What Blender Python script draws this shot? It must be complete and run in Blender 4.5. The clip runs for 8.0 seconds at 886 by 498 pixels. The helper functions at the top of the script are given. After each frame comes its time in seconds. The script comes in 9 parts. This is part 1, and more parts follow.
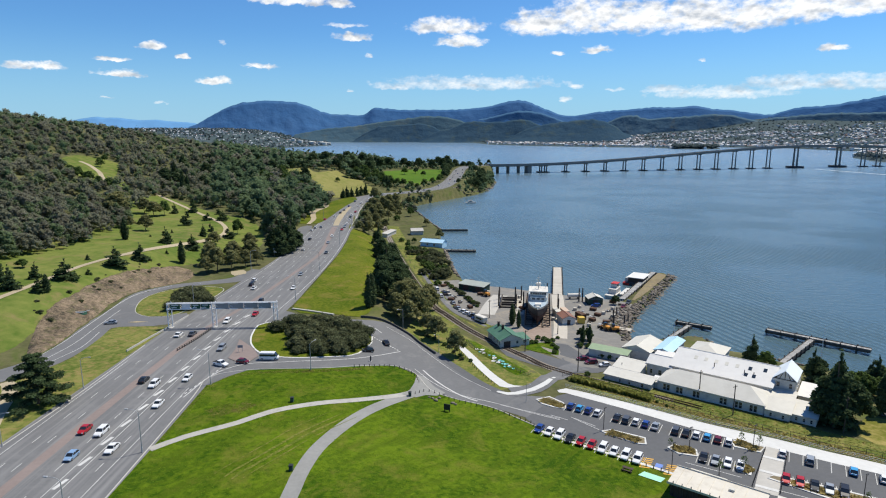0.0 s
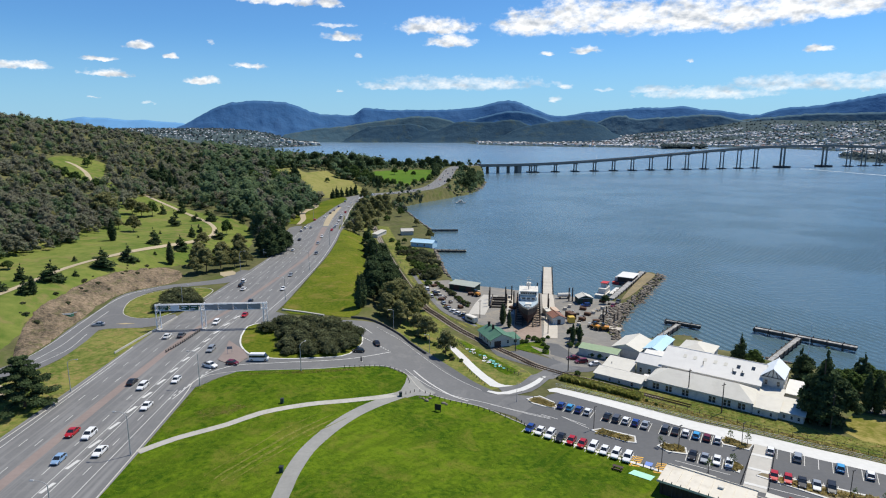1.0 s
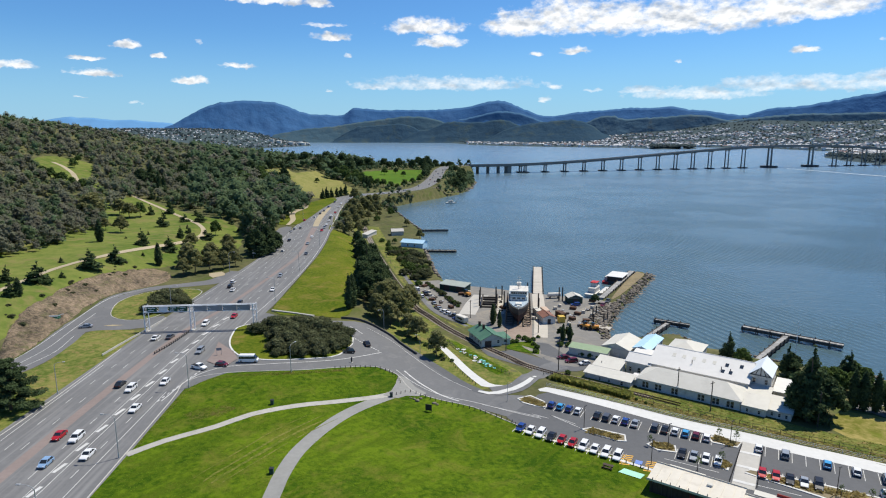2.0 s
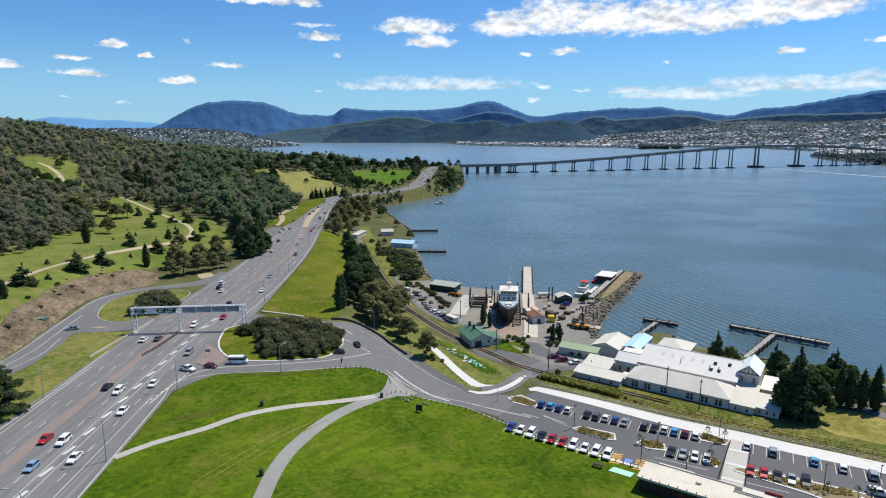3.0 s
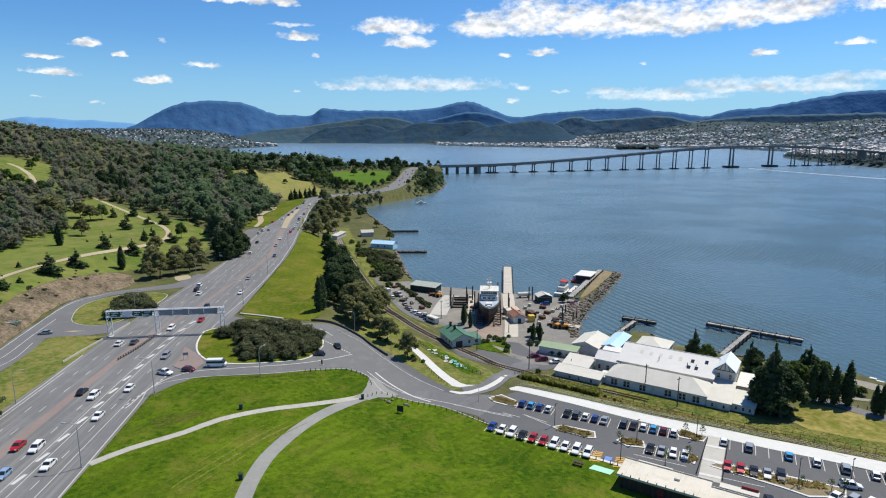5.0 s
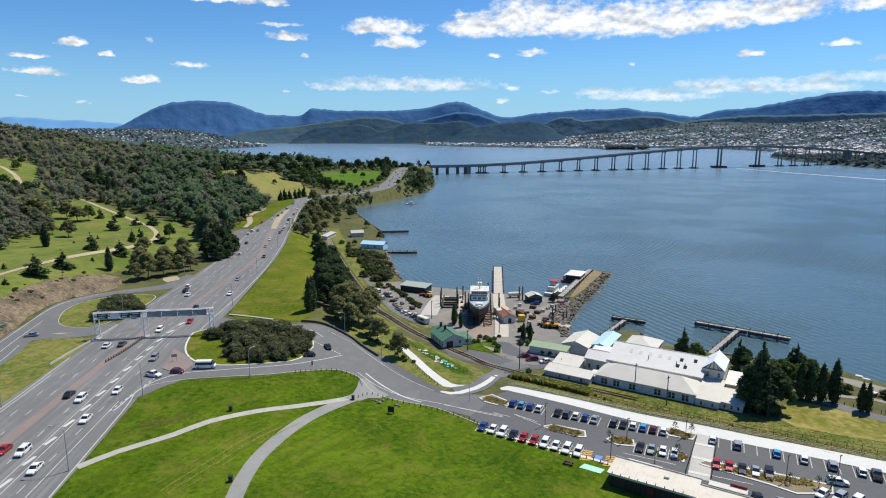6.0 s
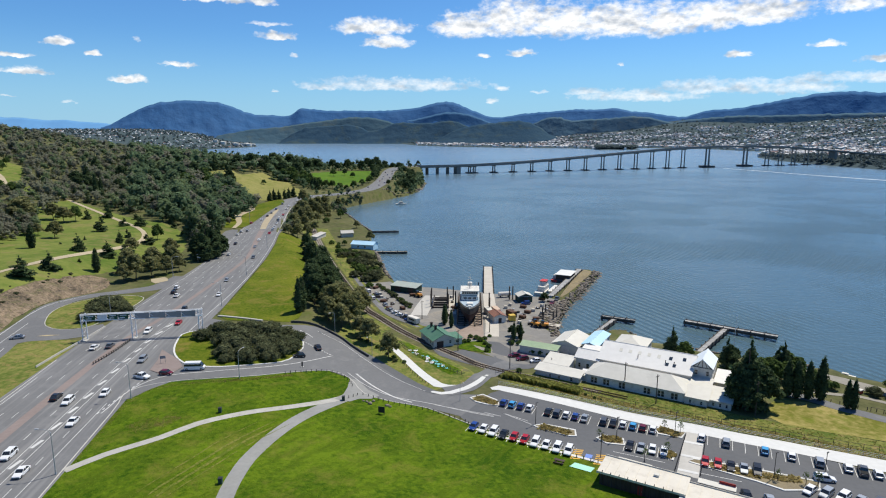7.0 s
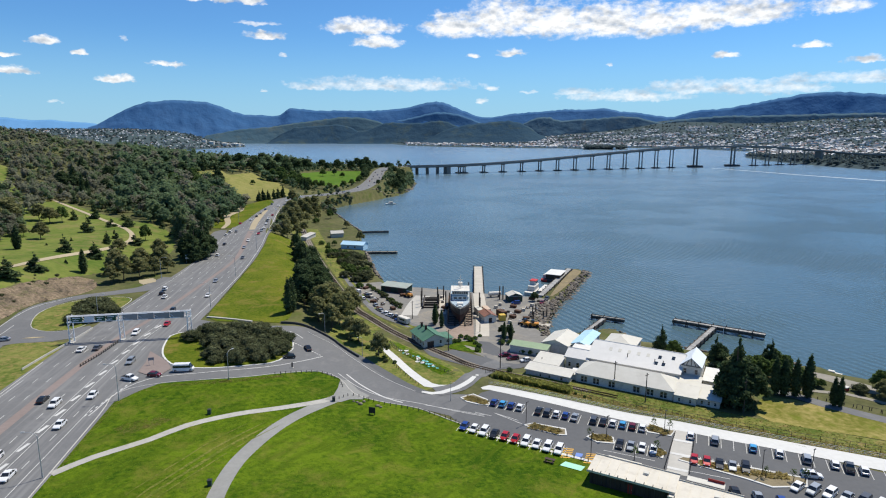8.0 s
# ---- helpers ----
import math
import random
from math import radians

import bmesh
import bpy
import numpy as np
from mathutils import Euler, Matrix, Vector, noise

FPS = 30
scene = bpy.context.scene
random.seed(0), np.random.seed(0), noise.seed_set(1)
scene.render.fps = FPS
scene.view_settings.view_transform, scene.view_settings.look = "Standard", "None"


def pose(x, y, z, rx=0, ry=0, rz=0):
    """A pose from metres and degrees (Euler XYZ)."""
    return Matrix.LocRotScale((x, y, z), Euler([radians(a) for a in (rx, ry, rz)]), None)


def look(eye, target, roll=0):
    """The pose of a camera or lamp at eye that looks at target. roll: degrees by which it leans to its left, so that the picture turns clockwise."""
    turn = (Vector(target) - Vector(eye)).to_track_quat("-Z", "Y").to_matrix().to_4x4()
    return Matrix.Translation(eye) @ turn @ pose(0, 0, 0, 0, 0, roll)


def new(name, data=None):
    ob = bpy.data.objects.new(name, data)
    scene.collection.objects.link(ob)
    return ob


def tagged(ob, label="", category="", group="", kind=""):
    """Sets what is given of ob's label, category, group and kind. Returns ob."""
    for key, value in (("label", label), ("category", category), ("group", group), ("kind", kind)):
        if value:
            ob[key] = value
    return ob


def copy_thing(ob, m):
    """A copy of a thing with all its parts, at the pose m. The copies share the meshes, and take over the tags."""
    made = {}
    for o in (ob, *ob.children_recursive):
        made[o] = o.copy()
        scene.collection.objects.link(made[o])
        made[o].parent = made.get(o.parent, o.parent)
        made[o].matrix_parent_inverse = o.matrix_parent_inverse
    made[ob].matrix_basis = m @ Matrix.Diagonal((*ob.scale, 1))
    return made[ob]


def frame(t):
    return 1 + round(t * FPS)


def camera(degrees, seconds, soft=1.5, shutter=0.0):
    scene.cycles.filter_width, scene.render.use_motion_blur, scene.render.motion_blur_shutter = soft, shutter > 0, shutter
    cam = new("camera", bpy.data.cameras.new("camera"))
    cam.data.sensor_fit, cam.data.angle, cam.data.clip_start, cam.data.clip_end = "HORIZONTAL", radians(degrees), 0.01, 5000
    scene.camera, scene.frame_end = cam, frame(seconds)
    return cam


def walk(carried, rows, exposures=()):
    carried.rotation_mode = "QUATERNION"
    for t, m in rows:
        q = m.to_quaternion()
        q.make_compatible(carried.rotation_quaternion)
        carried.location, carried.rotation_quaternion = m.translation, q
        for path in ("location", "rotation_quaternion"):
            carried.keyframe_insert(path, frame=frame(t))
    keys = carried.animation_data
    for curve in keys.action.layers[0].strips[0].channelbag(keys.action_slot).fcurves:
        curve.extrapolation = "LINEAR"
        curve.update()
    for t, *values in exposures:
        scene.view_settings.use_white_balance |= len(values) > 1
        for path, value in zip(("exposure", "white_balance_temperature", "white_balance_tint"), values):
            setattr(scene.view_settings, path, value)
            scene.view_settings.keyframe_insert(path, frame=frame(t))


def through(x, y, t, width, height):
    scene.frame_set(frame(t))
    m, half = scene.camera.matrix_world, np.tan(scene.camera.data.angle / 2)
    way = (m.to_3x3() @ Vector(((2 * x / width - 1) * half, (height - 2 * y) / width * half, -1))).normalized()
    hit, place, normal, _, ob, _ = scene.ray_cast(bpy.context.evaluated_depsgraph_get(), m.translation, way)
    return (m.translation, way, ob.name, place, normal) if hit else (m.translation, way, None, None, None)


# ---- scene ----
cam = camera(72.1, 8.0, soft=1.1)
walk(cam, [(t, pose(0, 0, 80, 90 + pitch, -roll, yaw)) for t, yaw, pitch, roll in (
    (0.0, 0.0, -11.0, -0.07), (0.5, -0.45, -10.995, -0.07), (1.0, -0.93, -10.99, -0.07), (1.5, -1.39, -10.985, -0.07), (2.3, -2.15, -10.975, -0.065),
    (3.0, -2.82, -10.965, -0.06), (3.5, -3.29, -10.955, -0.05), (4.0, -3.76, -10.945, -0.04), (4.5, -4.23, -10.93, -0.03), (5.3, -4.98, -10.915, -0.02),
    (6.0, -5.63, -10.9, -0.015), (6.5, -6.09, -10.898, -0.014), (7.0, -6.57, -10.897, -0.012), (7.5, -7.03, -10.897, -0.008), (8.0, -7.51, -10.897, 0.0))])

# ---- sun and sky ----
SUN_ELEVATION, SUN_AZIMUTH = 60.0, -58.0  # degrees; the azimuth to the left of the view's first direction
sun_dir = Vector((-math.sin(radians(SUN_AZIMUTH)) * math.cos(radians(SUN_ELEVATION)), math.cos(radians(SUN_AZIMUTH)) * math.cos(radians(SUN_ELEVATION)), math.sin(radians(SUN_ELEVATION))))
sun_data = bpy.data.lights.new("sun", "SUN")
sun_data.energy, sun_data.angle, sun_data.color = 4.2, radians(0.53), (1.0, 0.935, 0.8)
sun = new("sun", sun_data)
sun.matrix_world = look(sun_dir * 1000, (0, 0, 0))
scene.view_settings.exposure = 0.36

# each cloud: centre to the right, centre up, half width, half height, all in degrees
CLOUDS = [(-32.95, 4.81, 2.22, 0.45), (-27.55, 5.6, 1.55, 0.26), (-27.17, 4.48, 1.73, 0.44), (-24.58, 6.75, 1.15, 0.4), (-22.28, 6.02, 0.57, 0.27), (-19.88, 4.13, 1.75, 0.42), (-16.08, 5.45, 1.38, 0.33), (-13.29, 10.87, 3.62, 0.63), (-9.18, 10.8, 1.23, 0.63), (-8.03, 8.05, 1.7, 0.52), (0.3, 8.9, 3.7, 1.0), (1.58, 7.7, 2.4, 0.75), (10.17, 6.64, 0.69, 0.28), (13.58, 6.84, 1.53, 0.42), (8.6, 8.9, 3.2, 1.6), (12.72, 9.4, 3.8, 2.3), (16.98, 9.1, 4.6, 2.1), (21.47, 9.0, 4.4, 2.2), (25.71, 8.8, 3.8, 1.9), (29.63, 9.0, 3.8, 1.8), (33.25, 9.2, 3.6, 1.6), (31.72, 6.15, 1.31, 0.38), (37.6, 6.56, 1.35, 0.33), (41.2, 5.3, 1.4, 0.41), (39.0, 9.17, 2.15, 0.88)]
VEILS = [(2.37, 4.04, 8.14, 0.84), (6.22, 4.12, 3.03, 0.49), (-4.33, 3.89, 2.32, 0.49), (19.65, 3.44, 1.81, 0.47), (12.0, 3.81, 0.89, 0.24), (15.33, 3.52, 0.86, 0.19), (11.05, 2.74, 0.5, 0.3), (24.13, 2.96, 5.35, 0.74), (29.02, 3.54, 4.15, 0.87), (32.8, 3.49, 3.16, 0.83), (-19.17, 7.24, 0.36, 0.22), (-6.57, 6.55, 0.46, 0.24), (-8.52, 3.51, 0.41, 0.2), (-8.75, 8.98, 1.99, 0.27), (22.17, 5.75, 0.35, 0.14), (-24.31, 2.27, 0.61, 0.14), (-28.23, 2.6, 0.48, 0.13), (35.96, 3.36, 2.93, 0.88), (38.42, 3.99, 3.29, 0.59), (41.7, 3.93, 2.73, 0.65)]


def build_world():
    world = bpy.data.worlds.new("sky")
    scene.world = world
    world.use_nodes = True
    nodes, links = world.node_tree.nodes, world.node_tree.links
    nodes.clear()

    def math_node(op, a, b=None, c=None):
        n = nodes.new("ShaderNodeMath")
        n.operation = op
        for i, v in enumerate((a, b, c)):
            if v is None:
                continue
            if isinstance(v, (int, float)):
                n.inputs[i].default_value = v
            else:
                links.new(v, n.inputs[i])
        return n.outputs[0]

    sky = nodes.new("ShaderNodeTexSky")
    sky.sky_type, sky.sun_disc = "NISHITA", False
    sky.sun_elevation, sky.sun_rotation = radians(SUN_ELEVATION), radians(-SUN_AZIMUTH)
    sky.altitude, sky.air_density, sky.dust_density, sky.ozone_density = 50, 1.0, 0.0, 3.0
    coord = nodes.new("ShaderNodeTexCoord")
    split = nodes.new("ShaderNodeSeparateXYZ")
    links.new(coord.outputs["Generated"], split.inputs[0])
    az = math_node("MULTIPLY", math_node("ARCTAN2", split.outputs[0], split.outputs[1]), 180 / math.pi)
    el = math_node("MULTIPLY", math_node("ARCSINE", split.outputs[2]), 180 / math.pi)
    flat = nodes.new("ShaderNodeCombineXYZ")
    links.new(az, flat.inputs[0])
    links.new(math_node("MULTIPLY", el, 1.7), flat.inputs[1])

    def cloud_noise(scale, detail, rough, shift=0.0):
        n = nodes.new("ShaderNodeTexNoise")
        n.inputs["Scale"].default_value, n.inputs["Detail"].default_value, n.inputs["Roughness"].default_value = scale, detail, rough
        if shift:
            add = nodes.new("ShaderNodeVectorMath")
            links.new(flat.outputs[0], add.inputs[0])
            add.inputs[1].default_value = (0, shift, 0)
            links.new(add.outputs[0], n.inputs["Vector"])
        else:
            links.new(flat.outputs[0], n.inputs["Vector"])
        return n.outputs["Fac"]

    warp_az = math_node("MULTIPLY_ADD", math_node("SUBTRACT", cloud_noise(0.75, 4.0, 0.6, 21.0), 0.5), 1.7, az)
    warp_el = math_node("MULTIPLY_ADD", math_node("SUBTRACT", cloud_noise(0.75, 4.0, 0.6, 43.0), 0.5), 0.8, el)

    def field(rows):
        best = None
        for a, e, w, h in rows:
            da = math_node("MULTIPLY", math_node("SUBTRACT", warp_az, a), 1 / w)
            de = math_node("MULTIPLY", math_node("SUBTRACT", warp_el, e), 1 / h)
            low = math_node("MULTIPLY", math_node("MINIMUM", de, 0.0), 1.1)  # flatter below
            de = math_node("ADD", de, low)
            m = math_node("SUBTRACT", 1.0, math_node("MULTIPLY_ADD", da, da, math_node("MULTIPLY", de, de)))
            best = m if best is None else math_node("MAXIMUM", best, m)
        return math_node("MAXIMUM", best, -1.5)

    billow = math_node("SUBTRACT", cloud_noise(0.8, 7.0, 0.55), 0.5)
    fine = math_node("SUBTRACT", cloud_noise(1.6, 8.0, 0.65, 7.0), 0.5)
    heap = math_node("ADD", math_node("MULTIPLY_ADD", billow, 2.4, field(CLOUDS)), math_node("MULTIPLY", fine, 1.3))
    ramp = nodes.new("ShaderNodeMapRange")
    ramp.interpolation_type = "SMOOTHSTEP"
    links.new(heap, ramp.inputs["Value"])
    ramp.inputs["From Min"].default_value, ramp.inputs["From Max"].default_value = -0.25, 1.0
    thin = math_node("ADD", math_node("MULTIPLY_ADD", fine, 2.4, field(VEILS)), math_node("MULTIPLY", billow, 2.6))
    veil = nodes.new("ShaderNodeMapRange")
    links.new(thin, veil.inputs["Value"])
    veil.inputs["From Min"].default_value, veil.inputs["From Max"].default_value, veil.inputs["To Max"].default_value = -0.2, 1.5, 0.8
    cover = math_node("MAXIMUM", ramp.outputs[0], veil.outputs[0])
    cover = math_node("MULTIPLY", cover, 0.96)
    tone = nodes.new("ShaderNodeMapRange")
    lit = math_node("SUBTRACT", cloud_noise(0.42, 4.0, 0.55), cloud_noise(0.42, 4.0, 0.55, 0.55))  # tops lighter than bases
    links.new(math_node("ADD", math_node("MULTIPLY", lit, 2.6), math_node("MULTIPLY", cloud_noise(0.3, 5.0, 0.6, 3.3), 0.5)), tone.inputs["Value"])
    tone.inputs["From Min"].default_value, tone.inputs["From Max"].default_value = -0.16, 0.36
    shade = nodes.new("ShaderNodeMix")
    shade.data_type = "RGBA"
    shade.inputs[6].default_value, shade.inputs[7].default_value = (5.3, 5.7, 6.2, 1), (10.2, 10.2, 10.1, 1)
    links.new(tone.outputs[0], shade.inputs[0])
    mix = nodes.new("ShaderNodeMix")
    mix.data_type = "RGBA"
    links.new(cover, mix.inputs[0])
    clear = nodes.new("ShaderNodeMix")
    clear.data_type, clear.blend_type = "RGBA", "MULTIPLY"
    clear.inputs[0].default_value, clear.inputs[7].default_value = 1.0, (0.47, 0.81, 1.15, 1)
    links.new(sky.outputs[0], clear.inputs[6])
    pale = nodes.new("ShaderNodeMix")  # pale air low over the horizon
    pale.data_type = "RGBA"
    pale.inputs[7].default_value = (3.1, 5.6, 7.9, 1)
    low_air = nodes.new("ShaderNodeMapRange")
    low_air.interpolation_type = "SMOOTHSTEP"
    links.new(el, low_air.inputs["Value"])
    for key, value in (("From Min", -1.0), ("From Max", 9.0), ("To Min", 0.75), ("To Max", 0.0)):
        low_air.inputs[key].default_value = value
    links.new(low_air.outputs[0], pale.inputs[0])
    links.new(clear.outputs[2], pale.inputs[6])
    links.new(pale.outputs[2], mix.inputs[6])
    links.new(shade.outputs[2], mix.inputs[7])
    back = nodes.new("ShaderNodeBackground")
    back.inputs["Strength"].default_value = 0.083
    links.new(mix.outputs[2], back.inputs[0])
    out = nodes.new("ShaderNodeOutputWorld")
    links.new(back.outputs[0], out.inputs[0])


build_world()
# ---- materials ----
def surface(name, dark, light, rough=0.85, grain=1.5, patch=0.06, bump=0.15, metal=0.0, vary=0.0, third=None, island=0.0, spec=0.3, contrast=0.5, bump_distance=0.05, streak=None):
    """A two-scale mottled surface, in world metres: fine grain and broad patches between two colours, a third one in spots."""
    m = bpy.data.materials.new(name)
    m.use_nodes = True
    nodes, links = m.node_tree.nodes, m.node_tree.links
    shader = nodes["Principled BSDF"]
    place = nodes.new("ShaderNodeNewGeometry")

    def noise_node(scale, detail=5.0, roughness=0.6, shift=0.0):
        n = nodes.new("ShaderNodeTexNoise")
        n.inputs["Scale"].default_value, n.inputs["Detail"].default_value, n.inputs["Roughness"].default_value = scale, detail, roughness
        n.inputs["Distortion"].default_value = shift
        links.new(place.outputs["Position"], n.inputs["Vector"])
        return n.outputs["Fac"]

    def blend(fac, a, b, mode="MIX"):
        n = nodes.new("ShaderNodeMix")
        n.data_type, n.blend_type = "RGBA", mode
        for socket, v in ((n.inputs[0], fac), (n.inputs[6], a), (n.inputs[7], b)):
            if isinstance(v, (int, float)):
                socket.default_value = v
            elif isinstance(v, tuple):
                socket.default_value = (*v, 1)
            else:
                links.new(v, socket)
        return n.outputs[2]

    def spread(fac, lo, hi):
        n = nodes.new("ShaderNodeMapRange")
        links.new(fac, n.inputs["Value"])
        n.inputs["From Min"].default_value, n.inputs["From Max"].default_value = lo, hi
        return n.outputs[0]

    fine, broad = noise_node(grain), noise_node(patch, 4.0)
    half = 0.25 * (1.5 - contrast)
    both = nodes.new("ShaderNodeMath")
    both.operation = "MULTIPLY_ADD"
    links.new(fine, both.inputs[0])
    both.inputs[1].default_value = 0.5
    halved = nodes.new("ShaderNodeMath")
    halved.operation = "MULTIPLY"
    links.new(broad, halved.inputs[0])
    halved.inputs[1].default_value = 0.5
    links.new(halved.outputs[0], both.inputs[2])
    colour = blend(spread(both.outputs[0], 0.5 - half, 0.5 + half), dark, light)
    if streak:  # turn, stretch, colour
        turn = nodes.new("ShaderNodeMapping")
        turn.inputs["Scale"].default_value = (0.5 / streak[1], 0.5, 0.5)
        spin = nodes.new("ShaderNodeMapping")
        spin.inputs["Rotation"].default_value = (0, 0, -radians(streak[0]))
        links.new(place.outputs["Position"], spin.inputs[0])
        links.new(spin.outputs[0], turn.inputs[0])
        n = nodes.new("ShaderNodeTexNoise")
        n.inputs["Scale"].default_value, n.inputs["Detail"].default_value = streak[3], 4.0
        links.new(turn.outputs[0], n.inputs["Vector"])
        colour = blend(spread(n.outputs["Fac"], 0.47, 0.68), colour, streak[2])
    if third:
        colour = blend(spread(noise_node(patch * 2.7, 6.0, 0.7, 0.5), 0.52, 0.72), colour, third)
    if vary or island:
        source = nodes.new("ShaderNodeObjectInfo").outputs["Random"] if vary else place.outputs["Random Per Island"]
        shift = nodes.new("ShaderNodeMapRange")
        links.new(source, shift.inputs["Value"])
        amount = vary or island
        shift.inputs["To Min"].default_value, shift.inputs["To Max"].default_value = 1 - amount, 1 + amount
        hsv = nodes.new("ShaderNodeHueSaturation")
        links.new(shift.outputs[0], hsv.inputs["Value"])
        links.new(colour, hsv.inputs["Color"])
        colour = hsv.outputs[0]
    links.new(colour, shader.inputs["Base Color"])
    shader.inputs["Roughness"].default_value, shader.inputs["Metallic"].default_value, shader.inputs["Specular IOR Level"].default_value = rough, metal, spec
    if bump:
        b = nodes.new("ShaderNodeBump")
        b.inputs["Strength"].default_value, b.inputs["Distance"].default_value = bump, bump_distance
        links.new(fine, b.inputs["Height"])
        links.new(b.outputs[0], shader.inputs["Normal"])
    return m


def leafage(name, dark, light, spread=0.35, patch=0.11, through=0.35):
    """Leaves: lit from both sides, each clump and each crown a little different."""
    m = surface(name, dark, light, 0.8, 0.9, patch, 0.0, island=spread, spec=0.08, contrast=0.9)
    nodes, links = m.node_tree.nodes, m.node_tree.links
    shader = nodes["Principled BSDF"]
    colour = shader.inputs["Base Color"].links[0].from_socket
    lit = nodes.new("ShaderNodeBsdfTranslucent")
    links.new(colour, lit.inputs[0])
    mix = nodes.new("ShaderNodeMixShader")
    mix.inputs[0].default_value = through
    links.new(shader.outputs[0], mix.inputs[1])
    links.new(lit.outputs[0], mix.inputs[2])
    links.new(mix.outputs[0], nodes["Material Output"].inputs[0])
    return m


def river():
    m = surface("river_water", (0.05, 0.09, 0.104), (0.066, 0.11, 0.124), 0.2, 0.02, 0.004, 0.0, spec=0.5)
    nodes, links = m.node_tree.nodes, m.node_tree.links
    shader = nodes["Principled BSDF"]
    shader.inputs["IOR"].default_value = 1.33
    place = nodes.new("ShaderNodeNewGeometry")
    turn = nodes.new("ShaderNodeMapping")
    turn.inputs["Rotation"].default_value, turn.inputs["Scale"].default_value = (0, 0, 0.25), (0.6, 1.5, 1)
    links.new(place.outputs["Position"], turn.inputs[0])
    total = None
    for scale, weight in ((0.05, 0.3), (0.22, 0.5), (0.55, 0.35), (1.3, 0.1)):
        n = nodes.new("ShaderNodeTexNoise")
        n.inputs["Scale"].default_value, n.inputs["Detail"].default_value = scale, 3.0
        links.new(turn.outputs[0], n.inputs["Vector"])
        s = nodes.new("ShaderNodeMath")
        s.operation = "MULTIPLY_ADD"
        links.new(n.outputs["Fac"], s.inputs[0])
        s.inputs[1].default_value = weight
        if total is not None:
            links.new(total, s.inputs[2])
        else:
            s.inputs[2].default_value = 0.0
        total = s.outputs[0]
    # long wake ripples that come and go in patches
    swing = nodes.new("ShaderNodeMapping")
    swing.inputs["Rotation"].default_value = (0, 0, radians(-17))
    links.new(place.outputs["Position"], swing.inputs[0])
    wave = nodes.new("ShaderNodeTexWave")
    wave.inputs["Scale"].default_value, wave.inputs["Distortion"].default_value, wave.inputs["Detail"].default_value, wave.inputs["Detail Scale"].default_value = 0.085, 2.5, 2.0, 0.35
    links.new(swing.outputs[0], wave.inputs["Vector"])
    calm = nodes.new("ShaderNodeTexNoise")
    calm.inputs["Scale"].default_value, calm.inputs["Detail"].default_value = 0.012, 3.0
    links.new(place.outputs["Position"], calm.inputs["Vector"])
    patch = nodes.new("ShaderNodeMapRange")
    links.new(calm.outputs["Fac"], patch.inputs["Value"])
    patch.inputs["From Min"].default_value, patch.inputs["From Max"].default_value, patch.inputs["To Max"].default_value = 0.4, 0.6, 0.7
    s = nodes.new("ShaderNodeMath")
    s.operation = "MULTIPLY_ADD"
    links.new(wave.outputs["Fac"], s.inputs[0])
    links.new(patch.outputs[0], s.inputs[1])
    links.new(total, s.inputs[2])
    total = s.outputs[0]
    b = nodes.new("ShaderNodeBump")
    b.inputs["Distance"].default_value = 1.0
    axes = nodes.new("ShaderNodeSeparateXYZ")
    links.new(place.outputs["Position"], axes.inputs[0])
    tint_place = nodes.new("ShaderNodeMapping")
    tint_place.inputs["Rotation"].default_value, tint_place.inputs["Scale"].default_value = (0, 0, -0.2), (0.4, 1.6, 1)
    links.new(place.outputs["Position"], tint_place.inputs[0])
    tint_noise = nodes.new("ShaderNodeTexNoise")
    tint_noise.inputs["Scale"].default_value, tint_noise.inputs["Detail"].default_value = 0.0022, 4.0
    links.new(tint_place.outputs[0], tint_noise.inputs["Vector"])
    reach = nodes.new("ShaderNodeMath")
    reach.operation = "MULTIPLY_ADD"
    links.new(tint_noise.outputs["Fac"], reach.inputs[0])
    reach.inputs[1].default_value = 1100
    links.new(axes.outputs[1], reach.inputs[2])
    deep = nodes.new("ShaderNodeMapRange")  # farther water painted paler and bluer, in place of reflected sky
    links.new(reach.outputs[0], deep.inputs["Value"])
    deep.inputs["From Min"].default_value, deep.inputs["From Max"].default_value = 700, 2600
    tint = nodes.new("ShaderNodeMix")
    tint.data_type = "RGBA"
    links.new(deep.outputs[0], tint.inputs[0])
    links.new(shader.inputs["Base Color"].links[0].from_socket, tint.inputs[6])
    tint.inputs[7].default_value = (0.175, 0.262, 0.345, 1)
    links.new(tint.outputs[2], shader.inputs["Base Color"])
    b.inputs["Strength"].default_value = 0.45
    links.new(total, b.inputs["Height"])
    links.new(b.outputs[0], shader.inputs["Normal"])
    return m


M_ground = surface("rough_grass", (0.06, 0.068, 0.03), (0.145, 0.138, 0.065), 0.95, 0.3, 0.03, 0.7, third=(0.07, 0.105, 0.02), bump_distance=0.4, contrast=0.9, spec=0.03)
M_lawn = surface("mown_lawn", (0.03, 0.07, 0.003), (0.1, 0.155, 0.008), 0.95, 0.7, 0.05, 1.0, third=(0.135, 0.145, 0.022), bump_distance=0.3, contrast=1.2, streak=(52, 10, (0.062, 0.1, 0.006), 1.2), spec=0.05)
M_garden = surface("watered_garden_lawn", (0.05, 0.115, 0.012), (0.1, 0.175, 0.02), 0.95, 0.4, 0.02, 0.6, third=(0.13, 0.17, 0.03), bump_distance=0.3, spec=0.05)
M_bank = surface("bank_grass", (0.055, 0.092, 0.006), (0.135, 0.15, 0.016), 0.95, 0.8, 0.045, 0.8, third=(0.19, 0.15, 0.04), bump_distance=0.2, contrast=1.1, spec=0.05)
